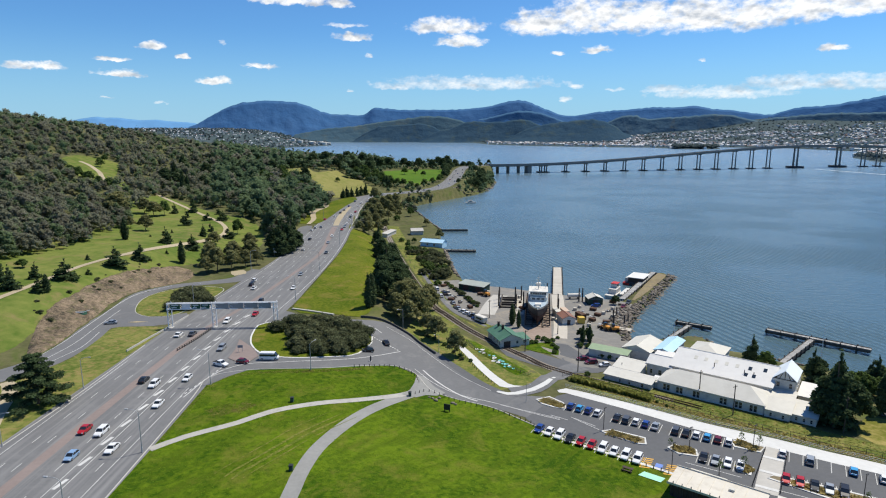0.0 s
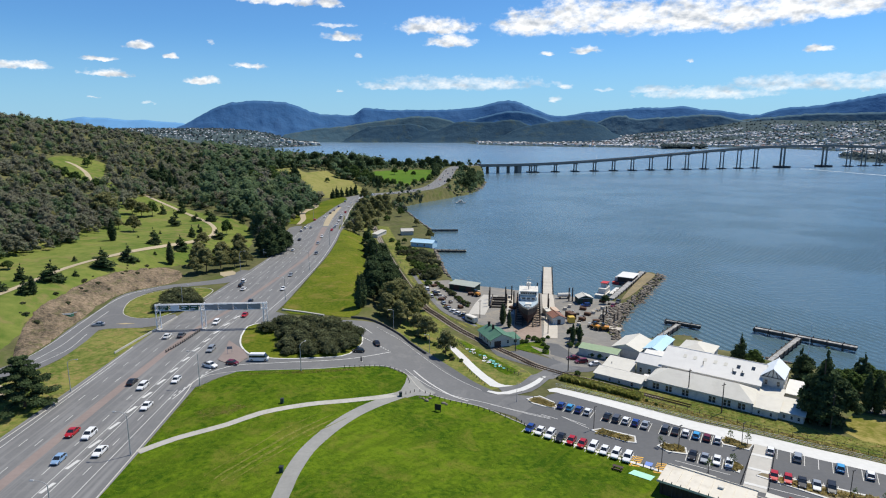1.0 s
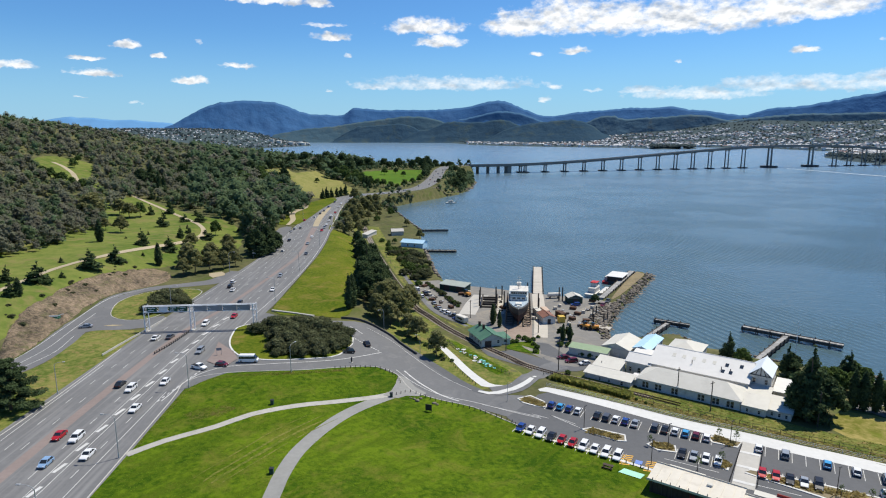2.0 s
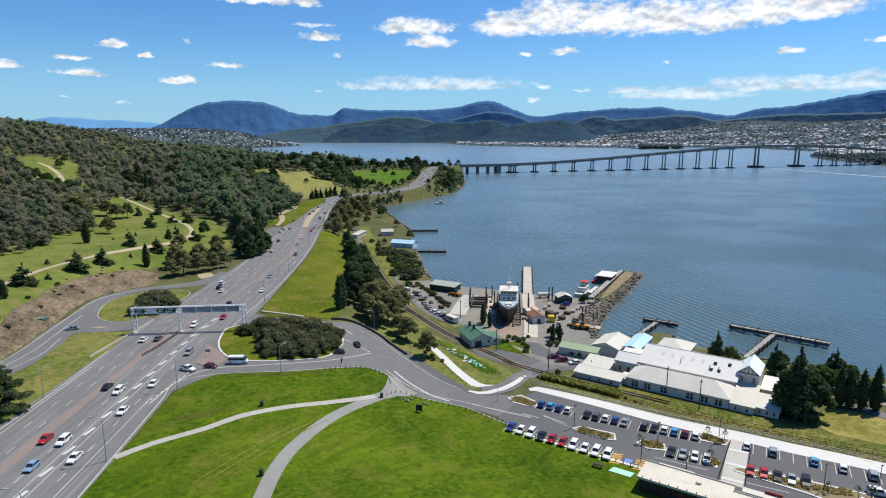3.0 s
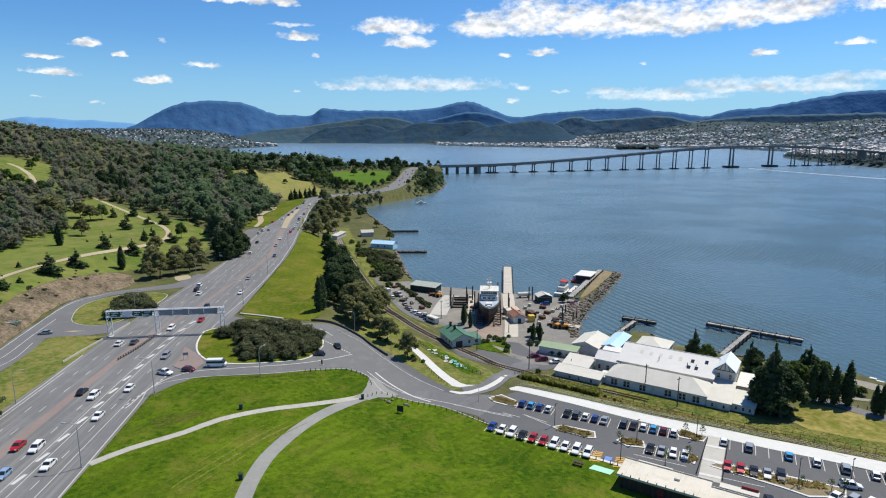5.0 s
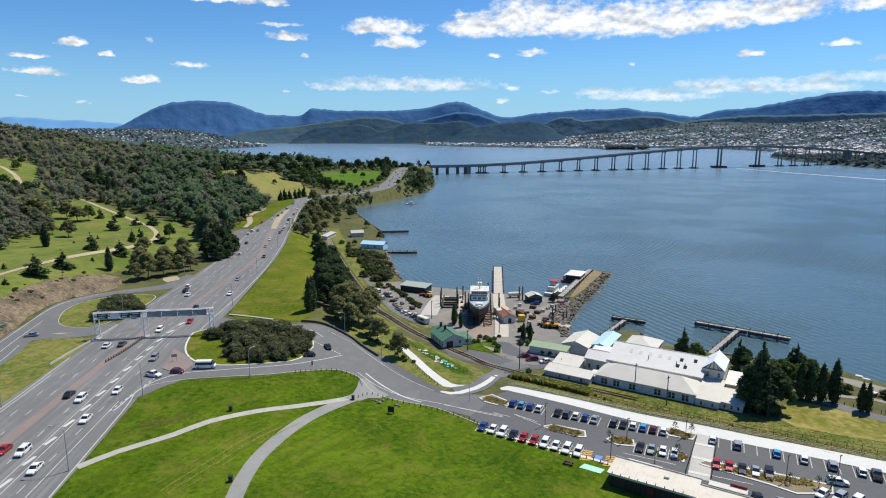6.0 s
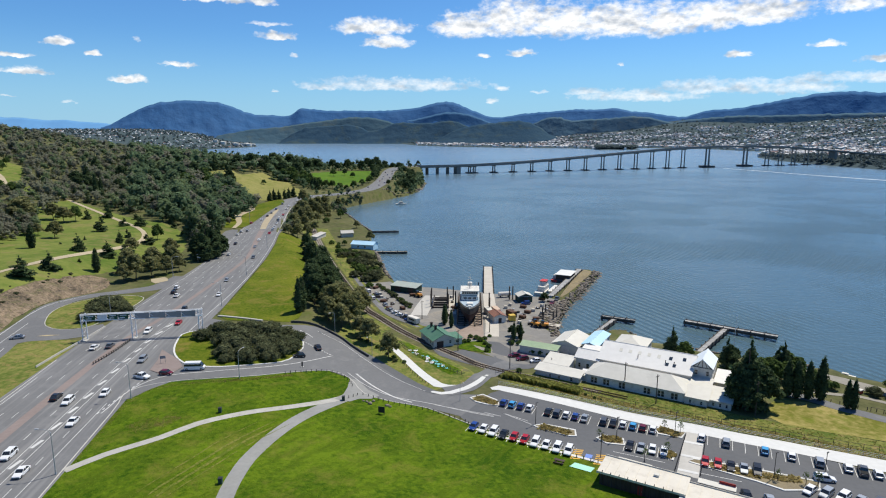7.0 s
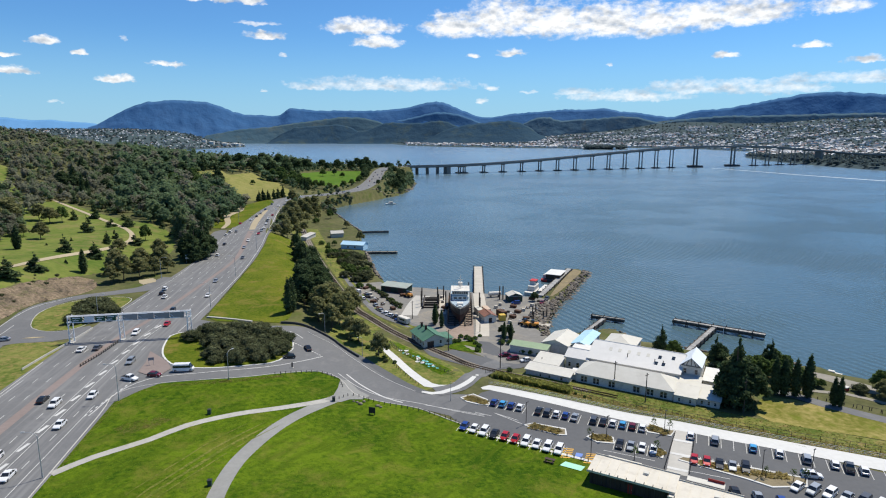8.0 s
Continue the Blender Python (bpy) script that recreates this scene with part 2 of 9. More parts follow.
M_dry = surface("dry_grass", (0.13, 0.15, 0.035), (0.31, 0.265, 0.105), 0.95, 0.6, 0.04, 0.4, third=(0.11, 0.15, 0.025), bump_distance=0.15, spec=0.05)
M_verge = surface("rough_verge", (0.075, 0.11, 0.02), (0.19, 0.19, 0.055), 0.95, 0.7, 0.12, 0.8, third=(0.27, 0.19, 0.085), bump_distance=0.25, contrast=1.1, spec=0.05)
M_meadow = surface("hill_meadow", (0.075, 0.12, 0.021), (0.168, 0.188, 0.048), 0.95, 0.22, 0.03, 0.7, third=(0.205, 0.165, 0.072), bump_distance=0.3, contrast=1.0, spec=0.05)
M_straw = surface("straw_grass", (0.17, 0.13, 0.055), (0.34, 0.27, 0.13), 0.95, 0.8, 0.15, 0.6, third=(0.15, 0.15, 0.05), bump_distance=0.2, spec=0.05)
M_foreshore = surface("foreshore_grass", (0.13, 0.135, 0.025), (0.3, 0.25, 0.09), 0.95, 0.6, 0.09, 0.6, third=(0.13, 0.16, 0.02), bump_distance=0.2, contrast=1.1, spec=0.05)
M_asphalt = surface("asphalt", (0.122, 0.123, 0.125), (0.166, 0.167, 0.168), 0.88, 1.2, 0.05, 0.1, third=(0.19, 0.19, 0.19), streak=(90, 30, (0.205, 0.205, 0.204), 1.6))
M_slip_asphalt = surface("slip_asphalt", (0.115, 0.117, 0.12), (0.158, 0.16, 0.162), 0.88, 1.2, 0.06, 0.1, third=(0.18, 0.18, 0.18))
M_new_asphalt = surface("dark_asphalt", (0.085, 0.088, 0.094), (0.125, 0.128, 0.133), 0.9, 1.0, 0.06, 0.1)
M_red = surface("red_median_paving", (0.185, 0.148, 0.134), (0.26, 0.212, 0.195), 0.9, 1.0, 0.08, 0.1)
M_concrete = surface("concrete", (0.36, 0.35, 0.32), (0.5, 0.48, 0.44), 0.9, 0.8, 0.08, 0.1)
M_path_slab = surface("path_concrete", (0.31, 0.3, 0.27), (0.43, 0.415, 0.375), 0.9, 0.8, 0.25, 0.1, third=(0.27, 0.255, 0.22))
M_grey_path = surface("grey_path", (0.19, 0.19, 0.18), (0.28, 0.28, 0.265), 0.9, 1.0, 0.1, 0.1)
M_pale = surface("pale_concrete", (0.5, 0.5, 0.48), (0.62, 0.62, 0.6), 0.85, 0.8, 0.1, 0.1)
M_paint = surface("road_paint", (0.42, 0.42, 0.41), (0.62, 0.62, 0.6), 0.8, 1.5, 0.3, 0.0)
M_worn_yellow = surface("worn_yellow_paint", (0.3, 0.25, 0.16), (0.42, 0.34, 0.2), 0.85, 1.5, 0.3, 0.0)
M_track = surface("bare_earth_track", (0.3, 0.25, 0.16), (0.42, 0.36, 0.25), 0.95, 0.7, 0.05, 0.2)
M_rockcut = surface("earth_and_rock_cutting", (0.055, 0.045, 0.03), (0.3, 0.225, 0.15), 0.95, 0.9, 0.1, 1.0, third=(0.1, 0.105, 0.035), bump_distance=0.9, contrast=1.0)
M_yard = surface("worn_yard_surface", (0.14, 0.135, 0.125), (0.25, 0.24, 0.22), 0.9, 0.5, 0.04, 0.2, third=(0.3, 0.265, 0.21))
M_ballast = surface("rail_ballast", (0.15, 0.13, 0.105), (0.27, 0.24, 0.195), 0.95, 2.0, 0.1, 0.4)
M_rust = surface("rusty_steel", (0.06, 0.035, 0.025), (0.14, 0.075, 0.045), 0.75, 2.0, 0.3, 0.2, metal=0.3)
M_bridge = surface("bridge_concrete", (0.15, 0.15, 0.145), (0.23, 0.228, 0.215), 0.9, 0.2, 0.02, 0.1)
M_steel = surface("galvanised_steel", (0.34, 0.35, 0.36), (0.48, 0.49, 0.5), 0.5, 2.0, 0.3, 0.05, metal=0.4)
M_dark_metal = surface("dark_painted_metal", (0.02, 0.021, 0.022), (0.04, 0.041, 0.042), 0.5, 2.0, 0.3, 0.0)
M_timber = surface("weathered_timber", (0.045, 0.038, 0.032), (0.11, 0.095, 0.08), 0.9, 1.5, 0.2, 0.2, vary=0.25)
M_bark = surface("bark", (0.06, 0.045, 0.035), (0.13, 0.1, 0.08), 0.95, 2.5, 0.4, 0.3)
M_gum = leafage("gum_leaves", (0.115, 0.135, 0.05), (0.31, 0.3, 0.14), 0.3, 0.11, 0.5)
M_dark_leaf = leafage("dark_conifer_leaves", (0.035, 0.06, 0.027), (0.092, 0.13, 0.056))
M_mid_leaf = leafage("broad_leaves", (0.05, 0.09, 0.024), (0.13, 0.185, 0.052))
M_shrub = leafage("grey_green_shrub_leaves", (0.058, 0.072, 0.034), (0.135, 0.145, 0.074))
# woodland leaves carry extra blue and grey: haze painted into their colour
M_forest = leafage("woodland_leaves", (0.128, 0.14, 0.094), (0.275, 0.284, 0.2), 0.2, 0.03, 0.55)
M_wood_brown = leafage("woodland_brown_leaves", (0.13, 0.132, 0.095), (0.262, 0.258, 0.195), 0.2, 0.03, 0.55)
M_wood_green = leafage("woodland_green_leaves", (0.09, 0.14, 0.07), (0.21, 0.265, 0.135), 0.3, 0.03, 0.55)
M_wood_dark = leafage("woodland_dark_leaves", (0.068, 0.118, 0.068), (0.165, 0.23, 0.12), 0.3, 0.03, 0.55)
# mountain colours hold painted distance haze: forest shifted towards blue
M_mountain = surface("hazed_mountain_forest", (0.034, 0.1, 0.225), (0.062, 0.138, 0.27), 1.0, 0.012, 0.003, 0.6, spec=0.0, bump_distance=20)
M_shoulder = surface("hazed_shoulder_forest", (0.045, 0.11, 0.205), (0.07, 0.142, 0.24), 1.0, 0.015, 0.004, 0.6, spec=0.0, bump_distance=16)
# hill colours are blued too, a weaker haze painted into the forest
M_olive_hill = surface("hazed_olive_forest", (0.042, 0.088, 0.125), (0.07, 0.112, 0.135), 1.0, 0.02, 0.004, 0.6, spec=0.0, bump_distance=14, third=(0.092, 0.118, 0.115))
M_foothill = surface("hazed_foothill_forest", (0.05, 0.1, 0.15), (0.08, 0.13, 0.165), 1.0, 0.03, 0.004, 0.6, spec=0.0, bump_distance=12, third=(0.1, 0.118, 0.115))
M_near_hill = surface("hazed_hill_forest", (0.022, 0.052, 0.09), (0.044, 0.078, 0.105), 1.0, 0.03, 0.004, 0.6, spec=0.0, bump_distance=12, third=(0.06, 0.084, 0.08))
# farthest range paled and blued, the strongest painted haze
M_hazed_range = surface("hazed_distant_range", (0.11, 0.26, 0.47), (0.13, 0.29, 0.5), 1.0, 0.02, 0.002, 0.0, spec=0.0)


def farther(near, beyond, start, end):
    """Ground that passes with distance from the park to another cover, distance haze mixed into its colour."""
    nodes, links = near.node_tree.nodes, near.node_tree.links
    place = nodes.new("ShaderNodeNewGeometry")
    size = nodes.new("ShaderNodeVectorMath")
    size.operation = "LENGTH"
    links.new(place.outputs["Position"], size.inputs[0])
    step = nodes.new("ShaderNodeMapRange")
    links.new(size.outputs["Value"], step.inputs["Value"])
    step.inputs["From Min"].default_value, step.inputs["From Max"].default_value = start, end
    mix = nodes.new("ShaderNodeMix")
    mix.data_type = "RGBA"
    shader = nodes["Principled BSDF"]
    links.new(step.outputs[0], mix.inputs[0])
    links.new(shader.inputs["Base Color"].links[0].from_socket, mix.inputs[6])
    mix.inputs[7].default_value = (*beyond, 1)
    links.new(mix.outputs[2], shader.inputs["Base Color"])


# blue-grey beyond: darker bush with distance haze painted in
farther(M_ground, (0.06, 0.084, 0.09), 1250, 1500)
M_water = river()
from mathutils.geometry import delaunay_2d_cdt


def smooth(a, b, v):
    u = np.clip((np.asarray(v, float) - a) / (b - a), 0, 1)
    return u * u * (3 - 2 * u)


def segment_distance(line, x, y):
    """Distance from points to a polyline, signed: positive on its left."""
    best, side = np.full(x.shape, 1e9), np.ones(x.shape)
    for (ax, ay), (bx, by) in zip(line[:-1], line[1:]):
        dx, dy = bx - ax, by - ay
        u = np.clip(((x - ax) * dx + (y - ay) * dy) / (dx * dx + dy * dy), 0, 1)
        d = np.hypot(x - ax - u * dx, y - ay - u * dy)
        turn = np.where(dx * (y - ay) - dy * (x - ax) > 0, 1.0, -1.0)
        near = d < best - 1e-6
        best, side = np.where(near, d, best), np.where(near, turn, side)
    return best * side


def inside(outline, x, y):
    odd = np.zeros(x.shape, bool)
    for (ax, ay), (bx, by) in zip(outline, outline[1:] + outline[:1]):
        if ay != by:
            odd ^= ((ay > y) != (by > y)) & (x < (bx - ax) * (y - ay) / (by - ay) + ax)
    return odd


# the shore, from behind the camera up the river, and the railway along it
SHORE = [(420, -300), (230, 60), (176, 145), (151, 177), (128, 190), (104, 210), (99, 226), (80, 222), (71, 219), (74, 236), (89, 265), (104, 288),
         (127, 326), (120, 333), (100, 300), (82, 274), (59, 284), (28, 300), (13, 306), (9, 322), (5, 352), (2, 394), (-3, 414), (-2, 486),
         (-24, 588), (-36, 632), (-33, 646), (-19, 680), (12, 728), (42, 772), (61, 827), (82, 960), (88, 1129), (98, 1190), (70, 1300), (-120, 1420), (-420, 1750), (-650, 2100), (-830, 2440),
         (-850, 2700), (-770, 2950), (-690, 3200), (-625, 3470), (-700, 3640), (-900, 4900)]
RAIL = [(420, -220), (200, 68), (127.5, 123.5), (110, 134), (93, 146), (73, 160), (38, 188), (12, 227), (-4, 260), (-20, 331), (-37, 419), (-49, 496), (-52, 547), (-62, 620), (-40, 720), (0, 830), (30, 960), (40, 1150), (20, 1300)]
BEND = [(-84, 605), (-81, 645), (-64, 673), (-44, 689), (-24, 713), (-6, 747), (5, 802), (14, 879), (21, 964), (29, 1062), (42, 1130), (64, 1156), (90, 1165)]
FAR_SHORE = [(6000, -200), (1600, 900), (1085, 1120), (1085, 1340), (1130, 1600), (1206, 1816), (1400, 2080), (1582, 2300), (1570, 2775), (1310, 2990), (1225, 2720), (1130, 2670), (1020, 2690), (985, 2940), (859, 2961), (500, 3250), (281, 3557), (188, 4300), (-300, 4750), (-1500, 4900)]


def ground_height(x, y):
    """The lie of the land, in metres above the river."""
    x, y = np.asarray(x, float), np.asarray(y, float)
    inland = segment_distance(RAIL, x, y)
    along = np.clip((y - 130) / 110, 0, 1)
    z = 3 + 1.5 * smooth(5, 11, inland) + 6.5 * smooth(0, 1, (inland - 47 + 39 * along) / (60 - 40 * along)) - 0.8 * smooth(3, 12, -inland)
    left = -100 - x
    z = z + 9 * smooth(26, 60, left) * smooth(160, 215, y) * (1 - 0.4 * smooth(300, 420, y)) + 88 * smooth(60, 580, left) * (1 - 0.65 * smooth(800, 1500, y)) * smooth(60, 260, y)
    z = z + 14 * np.exp(-((x + 190) / 210) ** 2 - ((y - 900) / 190) ** 2) * smooth(60, 160, inland)
    # the highway's embankment round the bend, rising to the bridge
    beside = np.abs(segment_distance(BEND, x, y))
    z = z + (np.interp(y, [640, 1000, 1175], [11.0, 11.2, 15.6]) - z) * (1 - smooth(22, 31, beside))
    shore = np.abs(segment_distance(SHORE, x, y)) * np.where(inside(SHORE + [(-9000, 4900), (-9000, -9000), (420, -9000)], x, y), 1, -1)
    z = z + 48 * smooth(1900, 4300, y) * smooth(40, 700, shore)
    z = z + (3.5 - z) * smooth(1350, 1600, y) * (1 - smooth(10, 420, shore))
    z = -3 + (z + 3) * smooth(-2.5, 1.0, shore)
    far = np.abs(segment_distance(FAR_SHORE, x, y)) * np.where(inside(FAR_SHORE + [(-1500, 9000), (9000, 9000)], x, y), -1, 1)
    rise = 6 + 138 * smooth(60, 1700, -far) * smooth(600, 2300, x) * (1 + 0.16 * np.sin(x / 210.0) * np.sin(y / 260.0 + 1))
    return np.where(far < 6, -3 + (rise + 3) * smooth(-6, 14, -far), z)
def catmull(line, step, closed=False):
    """Points along a smooth curve through the given ones."""
    p = [np.array(q, float) for q in line]
    n = len(p)
    out = []
    for i in range(n if closed else n - 1):
        a, b = p[i], p[(i + 1) % n]
        before = p[(i - 1) % n] if closed or i else 2 * a - b
        after = p[(i + 2) % n] if closed or i + 2 < n else 2 * b - a
        count = max(1, int(np.hypot(*(b - a)[:2]) / step))
        for k in range(count):
            u = k / count
            out.append(0.5 * (2 * a + (b - before) * u + (2 * before - 5 * a + 4 * b - after) * u * u + (3 * a - before - 3 * b + after) * u ** 3))
    if not closed:
        out.append(p[-1])
    return np.array(out)


def height(x, y):
    return float(ground_height(x, y))


def fill_mesh(me, verts, faces):
    """Fills a mesh from arrays of points and of equal-sided faces."""
    n, k = faces.shape
    me.vertices.add(len(verts))
    me.vertices.foreach_set("co", np.asarray(verts, np.float32).ravel())
    me.loops.add(n * k)
    me.loops.foreach_set("vertex_index", np.asarray(faces, np.int32).ravel())
    me.polygons.add(n)
    me.polygons.foreach_set("loop_start", np.arange(0, n * k, k, dtype=np.int32))
    me.update(calc_edges=True)


def mesh_object(name, verts, faces, material, parent=None, smooth_faces=False):
    me = bpy.data.meshes.new(name)
    if isinstance(faces, np.ndarray):
        fill_mesh(me, verts, faces)
    else:
        me.from_pydata([tuple(map(float, v)) for v in verts], [], [tuple(map(int, f)) for f in faces])
    me.materials.append(material)
    if smooth_faces:
        me.polygons.foreach_set("use_smooth", [True] * len(me.polygons))
    me.update()
    ob = new(name, me)
    ob.parent = parent
    return ob


def part(name, bm, material, parent, label=""):
    """Links a bmesh as one mesh object under a thing or a part."""
    me = bpy.data.meshes.new(name)
    bm.to_mesh(me)
    bm.free()
    me.materials.append(material)
    ob = new(name, me)
    ob.parent = parent
    return tagged(ob, label) if label else ob


def thing(name, label, category, x=0, y=0, z=0, turn=0, group="", kind=""):
    ob = new(name)
    ob.matrix_basis = pose(x, y, z, 0, 0, turn)
    return tagged(ob, label, category, group, kind)


def box(bm, x0, x1, y0, y1, z0, z1, bevel=0.0, m=None):
    made = bmesh.ops.create_cube(bm, size=1, matrix=Matrix.Translation(((x0 + x1) / 2, (y0 + y1) / 2, (z0 + z1) / 2)) @ Matrix.Diagonal((x1 - x0, y1 - y0, z1 - z0, 1)))
    if bevel:
        edges = list({e for v in made["verts"] for e in v.link_edges})
        made = bmesh.ops.bevel(bm, geom=edges, offset=bevel, segments=1, affect="EDGES")
    if m:
        bmesh.ops.transform(bm, matrix=m, verts=made["verts"])
    return bm


def boxes(rows, bevel=0.0):
    bm = bmesh.new()
    for r in rows:
        box(bm, *r, bevel=bevel)
    return bm


def rod(bm, a, b, r0, r1=None, sides=8):
    """A tapered round bar from a to b."""
    a, b = Vector(a), Vector(b)
    m = Matrix.Translation((a + b) / 2) @ (b - a).to_track_quat("Z", "Y").to_matrix().to_4x4()
    bmesh.ops.create_cone(bm, cap_ends=True, segments=sides, radius1=r0, radius2=r0 if r1 is None else r1, depth=(b - a).length, matrix=m)
    return bm


def ribbon(name, line, half, lift, material, label, category, step=3.0, cross=4, parent=None, kind="structure"):
    """A strip of surface laid over the ground along a smooth line. half: its half width, one number or one for each point."""
    rows = [(*q, half if isinstance(half, (int, float)) else half[i]) for i, q in enumerate(line)]
    c = catmull(rows, step)
    d = np.gradient(c[:, :2], axis=0)
    d /= np.hypot(d[:, 0], d[:, 1])[:, None]
    side = np.stack([-d[:, 1], d[:, 0]], 1)
    u = np.linspace(1, -1, cross + 1)
    xy = c[:, None, :2] + side[:, None] * (u[None, :, None] * c[:, None, 2:3])
    z = ground_height(xy[..., 0], xy[..., 1]) + lift
    verts = np.concatenate([xy, z[..., None]], -1).reshape(-1, 3)
    n = cross + 1
    faces = [(i * n + k, (i + 1) * n + k, (i + 1) * n + k + 1, i * n + k + 1) for i in range(len(c) - 1) for k in range(cross)]
    faces = [f[::-1] for f in faces]
    ob = mesh_object(name, verts, faces, material, parent, True)
    return tagged(ob, label, category, kind=kind) if label else ob


def sweep(name, line, profile, material, parent=None, step=3.0, closed=False, lift=0.0, smooth_line=True):
    """A solid bar with the given cross-section (offset to the left, height) swept along a line on the ground."""
    c = catmull(line, step, closed) if smooth_line else np.array(line, float)
    nxt, prv = (np.roll(c, -1, 0), np.roll(c, 1, 0)) if closed else (np.vstack([c[1:], 2 * c[-1:] - c[-2:-1]]), np.vstack([2 * c[:1] - c[1:2], c[:-1]]))
    d = nxt - prv
    d /= np.maximum(np.hypot(d[:, 0], d[:, 1]), 1e-6)[:, None]
    side = np.stack([-d[:, 1], d[:, 0]], 1)
    z = ground_height(c[:, 0], c[:, 1]) + lift
    n, k = len(c), len(profile)
    verts = [(*(c[i] + side[i] * o), z[i] + h) for i in range(n) for o, h in profile]
    faces = [(i * k + j, i * k + (j + 1) % k, (i + 1) % n * k + (j + 1) % k, (i + 1) % n * k + j) for i in range(n if closed else n - 1) for j in range(k)]
    if not closed:
        faces += [tuple(range(k))[::-1], tuple(range((n - 1) * k, n * k))]
    return mesh_object(name, verts, faces, material, parent)


KERB = [(0.0, -0.1), (0.0, 0.15), (0.25, 0.15), (0.25, -0.1)]


def sheet(name, outline, lift, material, label, category, step=4.0, smooth_line=True, parent=None, kind="structure", grid=6.0, rough=0.0):
    """A patch of surface inside an outline, laid over the ground."""
    edge = catmull(outline, step, True) if smooth_line else np.vstack([np.linspace(outline[i], outline[(i + 1) % len(outline)], max(2, int(math.dist(outline[i], outline[(i + 1) % len(outline)]) / step)), endpoint=False) for i in range(len(outline))])
    lo, hi = edge.min(0), edge.max(0)
    gx, gy = np.meshgrid(np.arange(lo[0] + grid / 2, hi[0], grid), np.arange(lo[1] + grid / 2, hi[1], grid))
    gx, gy = gx.ravel(), gy.ravel()
    loop = [tuple(q) for q in edge]
    keep = inside(loop, gx, gy) & (np.abs(segment_distance(loop + loop[:1], gx, gy)) > grid * 0.3)
    pts = [Vector(q) for q in loop] + [Vector((x, y)) for x, y in zip(gx[keep], gy[keep])]
    got = delaunay_2d_cdt(pts, [], [list(range(len(loop)))], 1, 1e-4)
    xy = np.array([tuple(v) for v in got[0]])
    z = ground_height(xy[:, 0], xy[:, 1]) + lift
    if rough:
        z += rough * np.array([noise.noise((a * 0.22, b * 0.22, 0)) + 0.7 * noise.noise((a * 0.6, b * 0.6, 5)) for a, b in xy])
    if lift > 0.25:
        z[:len(loop)] -= lift + 0.15  # the edge dips into the ground
    verts = np.column_stack([xy, z])
    faces = []
    for f in got[2]:
        a, b, c = (xy[i] for i in f[:3])
        faces.append(f if (b[0] - a[0]) * (c[1] - a[1]) - (b[1] - a[1]) * (c[0] - a[0]) > 0 else f[::-1])
    ob = mesh_object(name, verts, faces, material, parent, True)
    return tagged(ob, label, category, kind=kind) if label else ob


# ---- ground and river ----
def build_ground():
    radii = np.concatenate([[0.0], np.geomspace(12, 550, 240), np.geomspace(553, 1250, 140), np.geomspace(1266, 4960, 95)])
    ang = np.radians(np.concatenate([np.arange(-44, 54, 0.4), np.arange(54, 316, 4)]))
    x, y = np.outer(radii, np.sin(ang)), np.outer(radii, np.cos(ang))
    z = ground_height(x, y)
    rough = 0.05 * np.sin(x * 0.31 + 2 * np.sin(y * 0.13)) * np.sin(y * 0.27 + np.sin(x * 0.17))
    z = z + np.where(z > 12, rough, 0)
    n = len(ang)
    verts = np.stack([x, y, z], -1).reshape(-1, 3)
    i, k = np.meshgrid(np.arange(len(radii) - 1), np.arange(n), indexing="ij")
    a, b = i * n + k, i * n + (k + 1) % n
    faces = np.stack([a, a + n, b + n, b], -1).reshape(-1, 4)[:, ::-1]
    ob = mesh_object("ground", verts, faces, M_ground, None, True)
    tagged(ob, "rough grassy ground falling from a wooded hill to the river", "ground", kind="structure")
    ring = [(4970 * math.sin(radians(q)), 4970 * math.cos(radians(q)), 0.0) for q in range(0, 360, 2)]
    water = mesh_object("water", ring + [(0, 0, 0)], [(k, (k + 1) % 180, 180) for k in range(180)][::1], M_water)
    tagged(water, "wide blue river with small wind ripples", "river", kind="structure")


build_ground()

LAWN = [(-64, 30), (-64.5, 105), (-66, 150), (-66.7, 163.2), (-57.2, 168.6), (-37.6, 170.5), (-25, 176.1), (-14.9, 180.7), (-8.6, 177.1), (-4, 166.6), (2.6, 162.3),
        (13.5, 157.2), (24, 146.5), (35.4, 136.8), (45.6, 129.8), (53, 123), (75, 104), (95, 80), (90, 30)]
sheet("lawn", LAWN, 0.04, M_lawn, "bright green mown park lawn on a gentle slope", "lawn", grid=4)
sheet("bank_lawn", [(-58.6, 230), (-41.6, 224), (-28.9, 225), (-31, 280), (-36.9, 325.3), (-44, 380), (-51, 432), (-64, 432), (-61.3, 385), (-59.2, 330), (-59.3, 270)], 0.14, M_bank, "bright green grass bank beside the highway", "lawn", grid=3)
sheet("meadow", [(-139, 178.5), (-141, 211.1), (-146, 261.5), (-132.4, 306.3), (-109.5, 356.7), (-134.1, 439.9), (-167.8, 466.3), (-240.7, 533.4), (-262.2, 527.3), (-247.3, 403.1), (-230, 330), (-260, 273), (-250, 200), (-180, 165)], 0.3, M_meadow, "green and yellow hillside meadow dotted with young trees", "meadow", grid=5)
sheet("far_lawn", [(-215, 787), (-205, 830), (-187, 845), (-166, 805), (-144, 850), (-128, 822), (-106, 812), (-77, 715), (-84, 676), (-110, 640), (-132, 660), (-157, 742), (-180, 770)], 0.6, M_dry, "pale dry grass paddock above the highway bend", "lawn", grid=6)
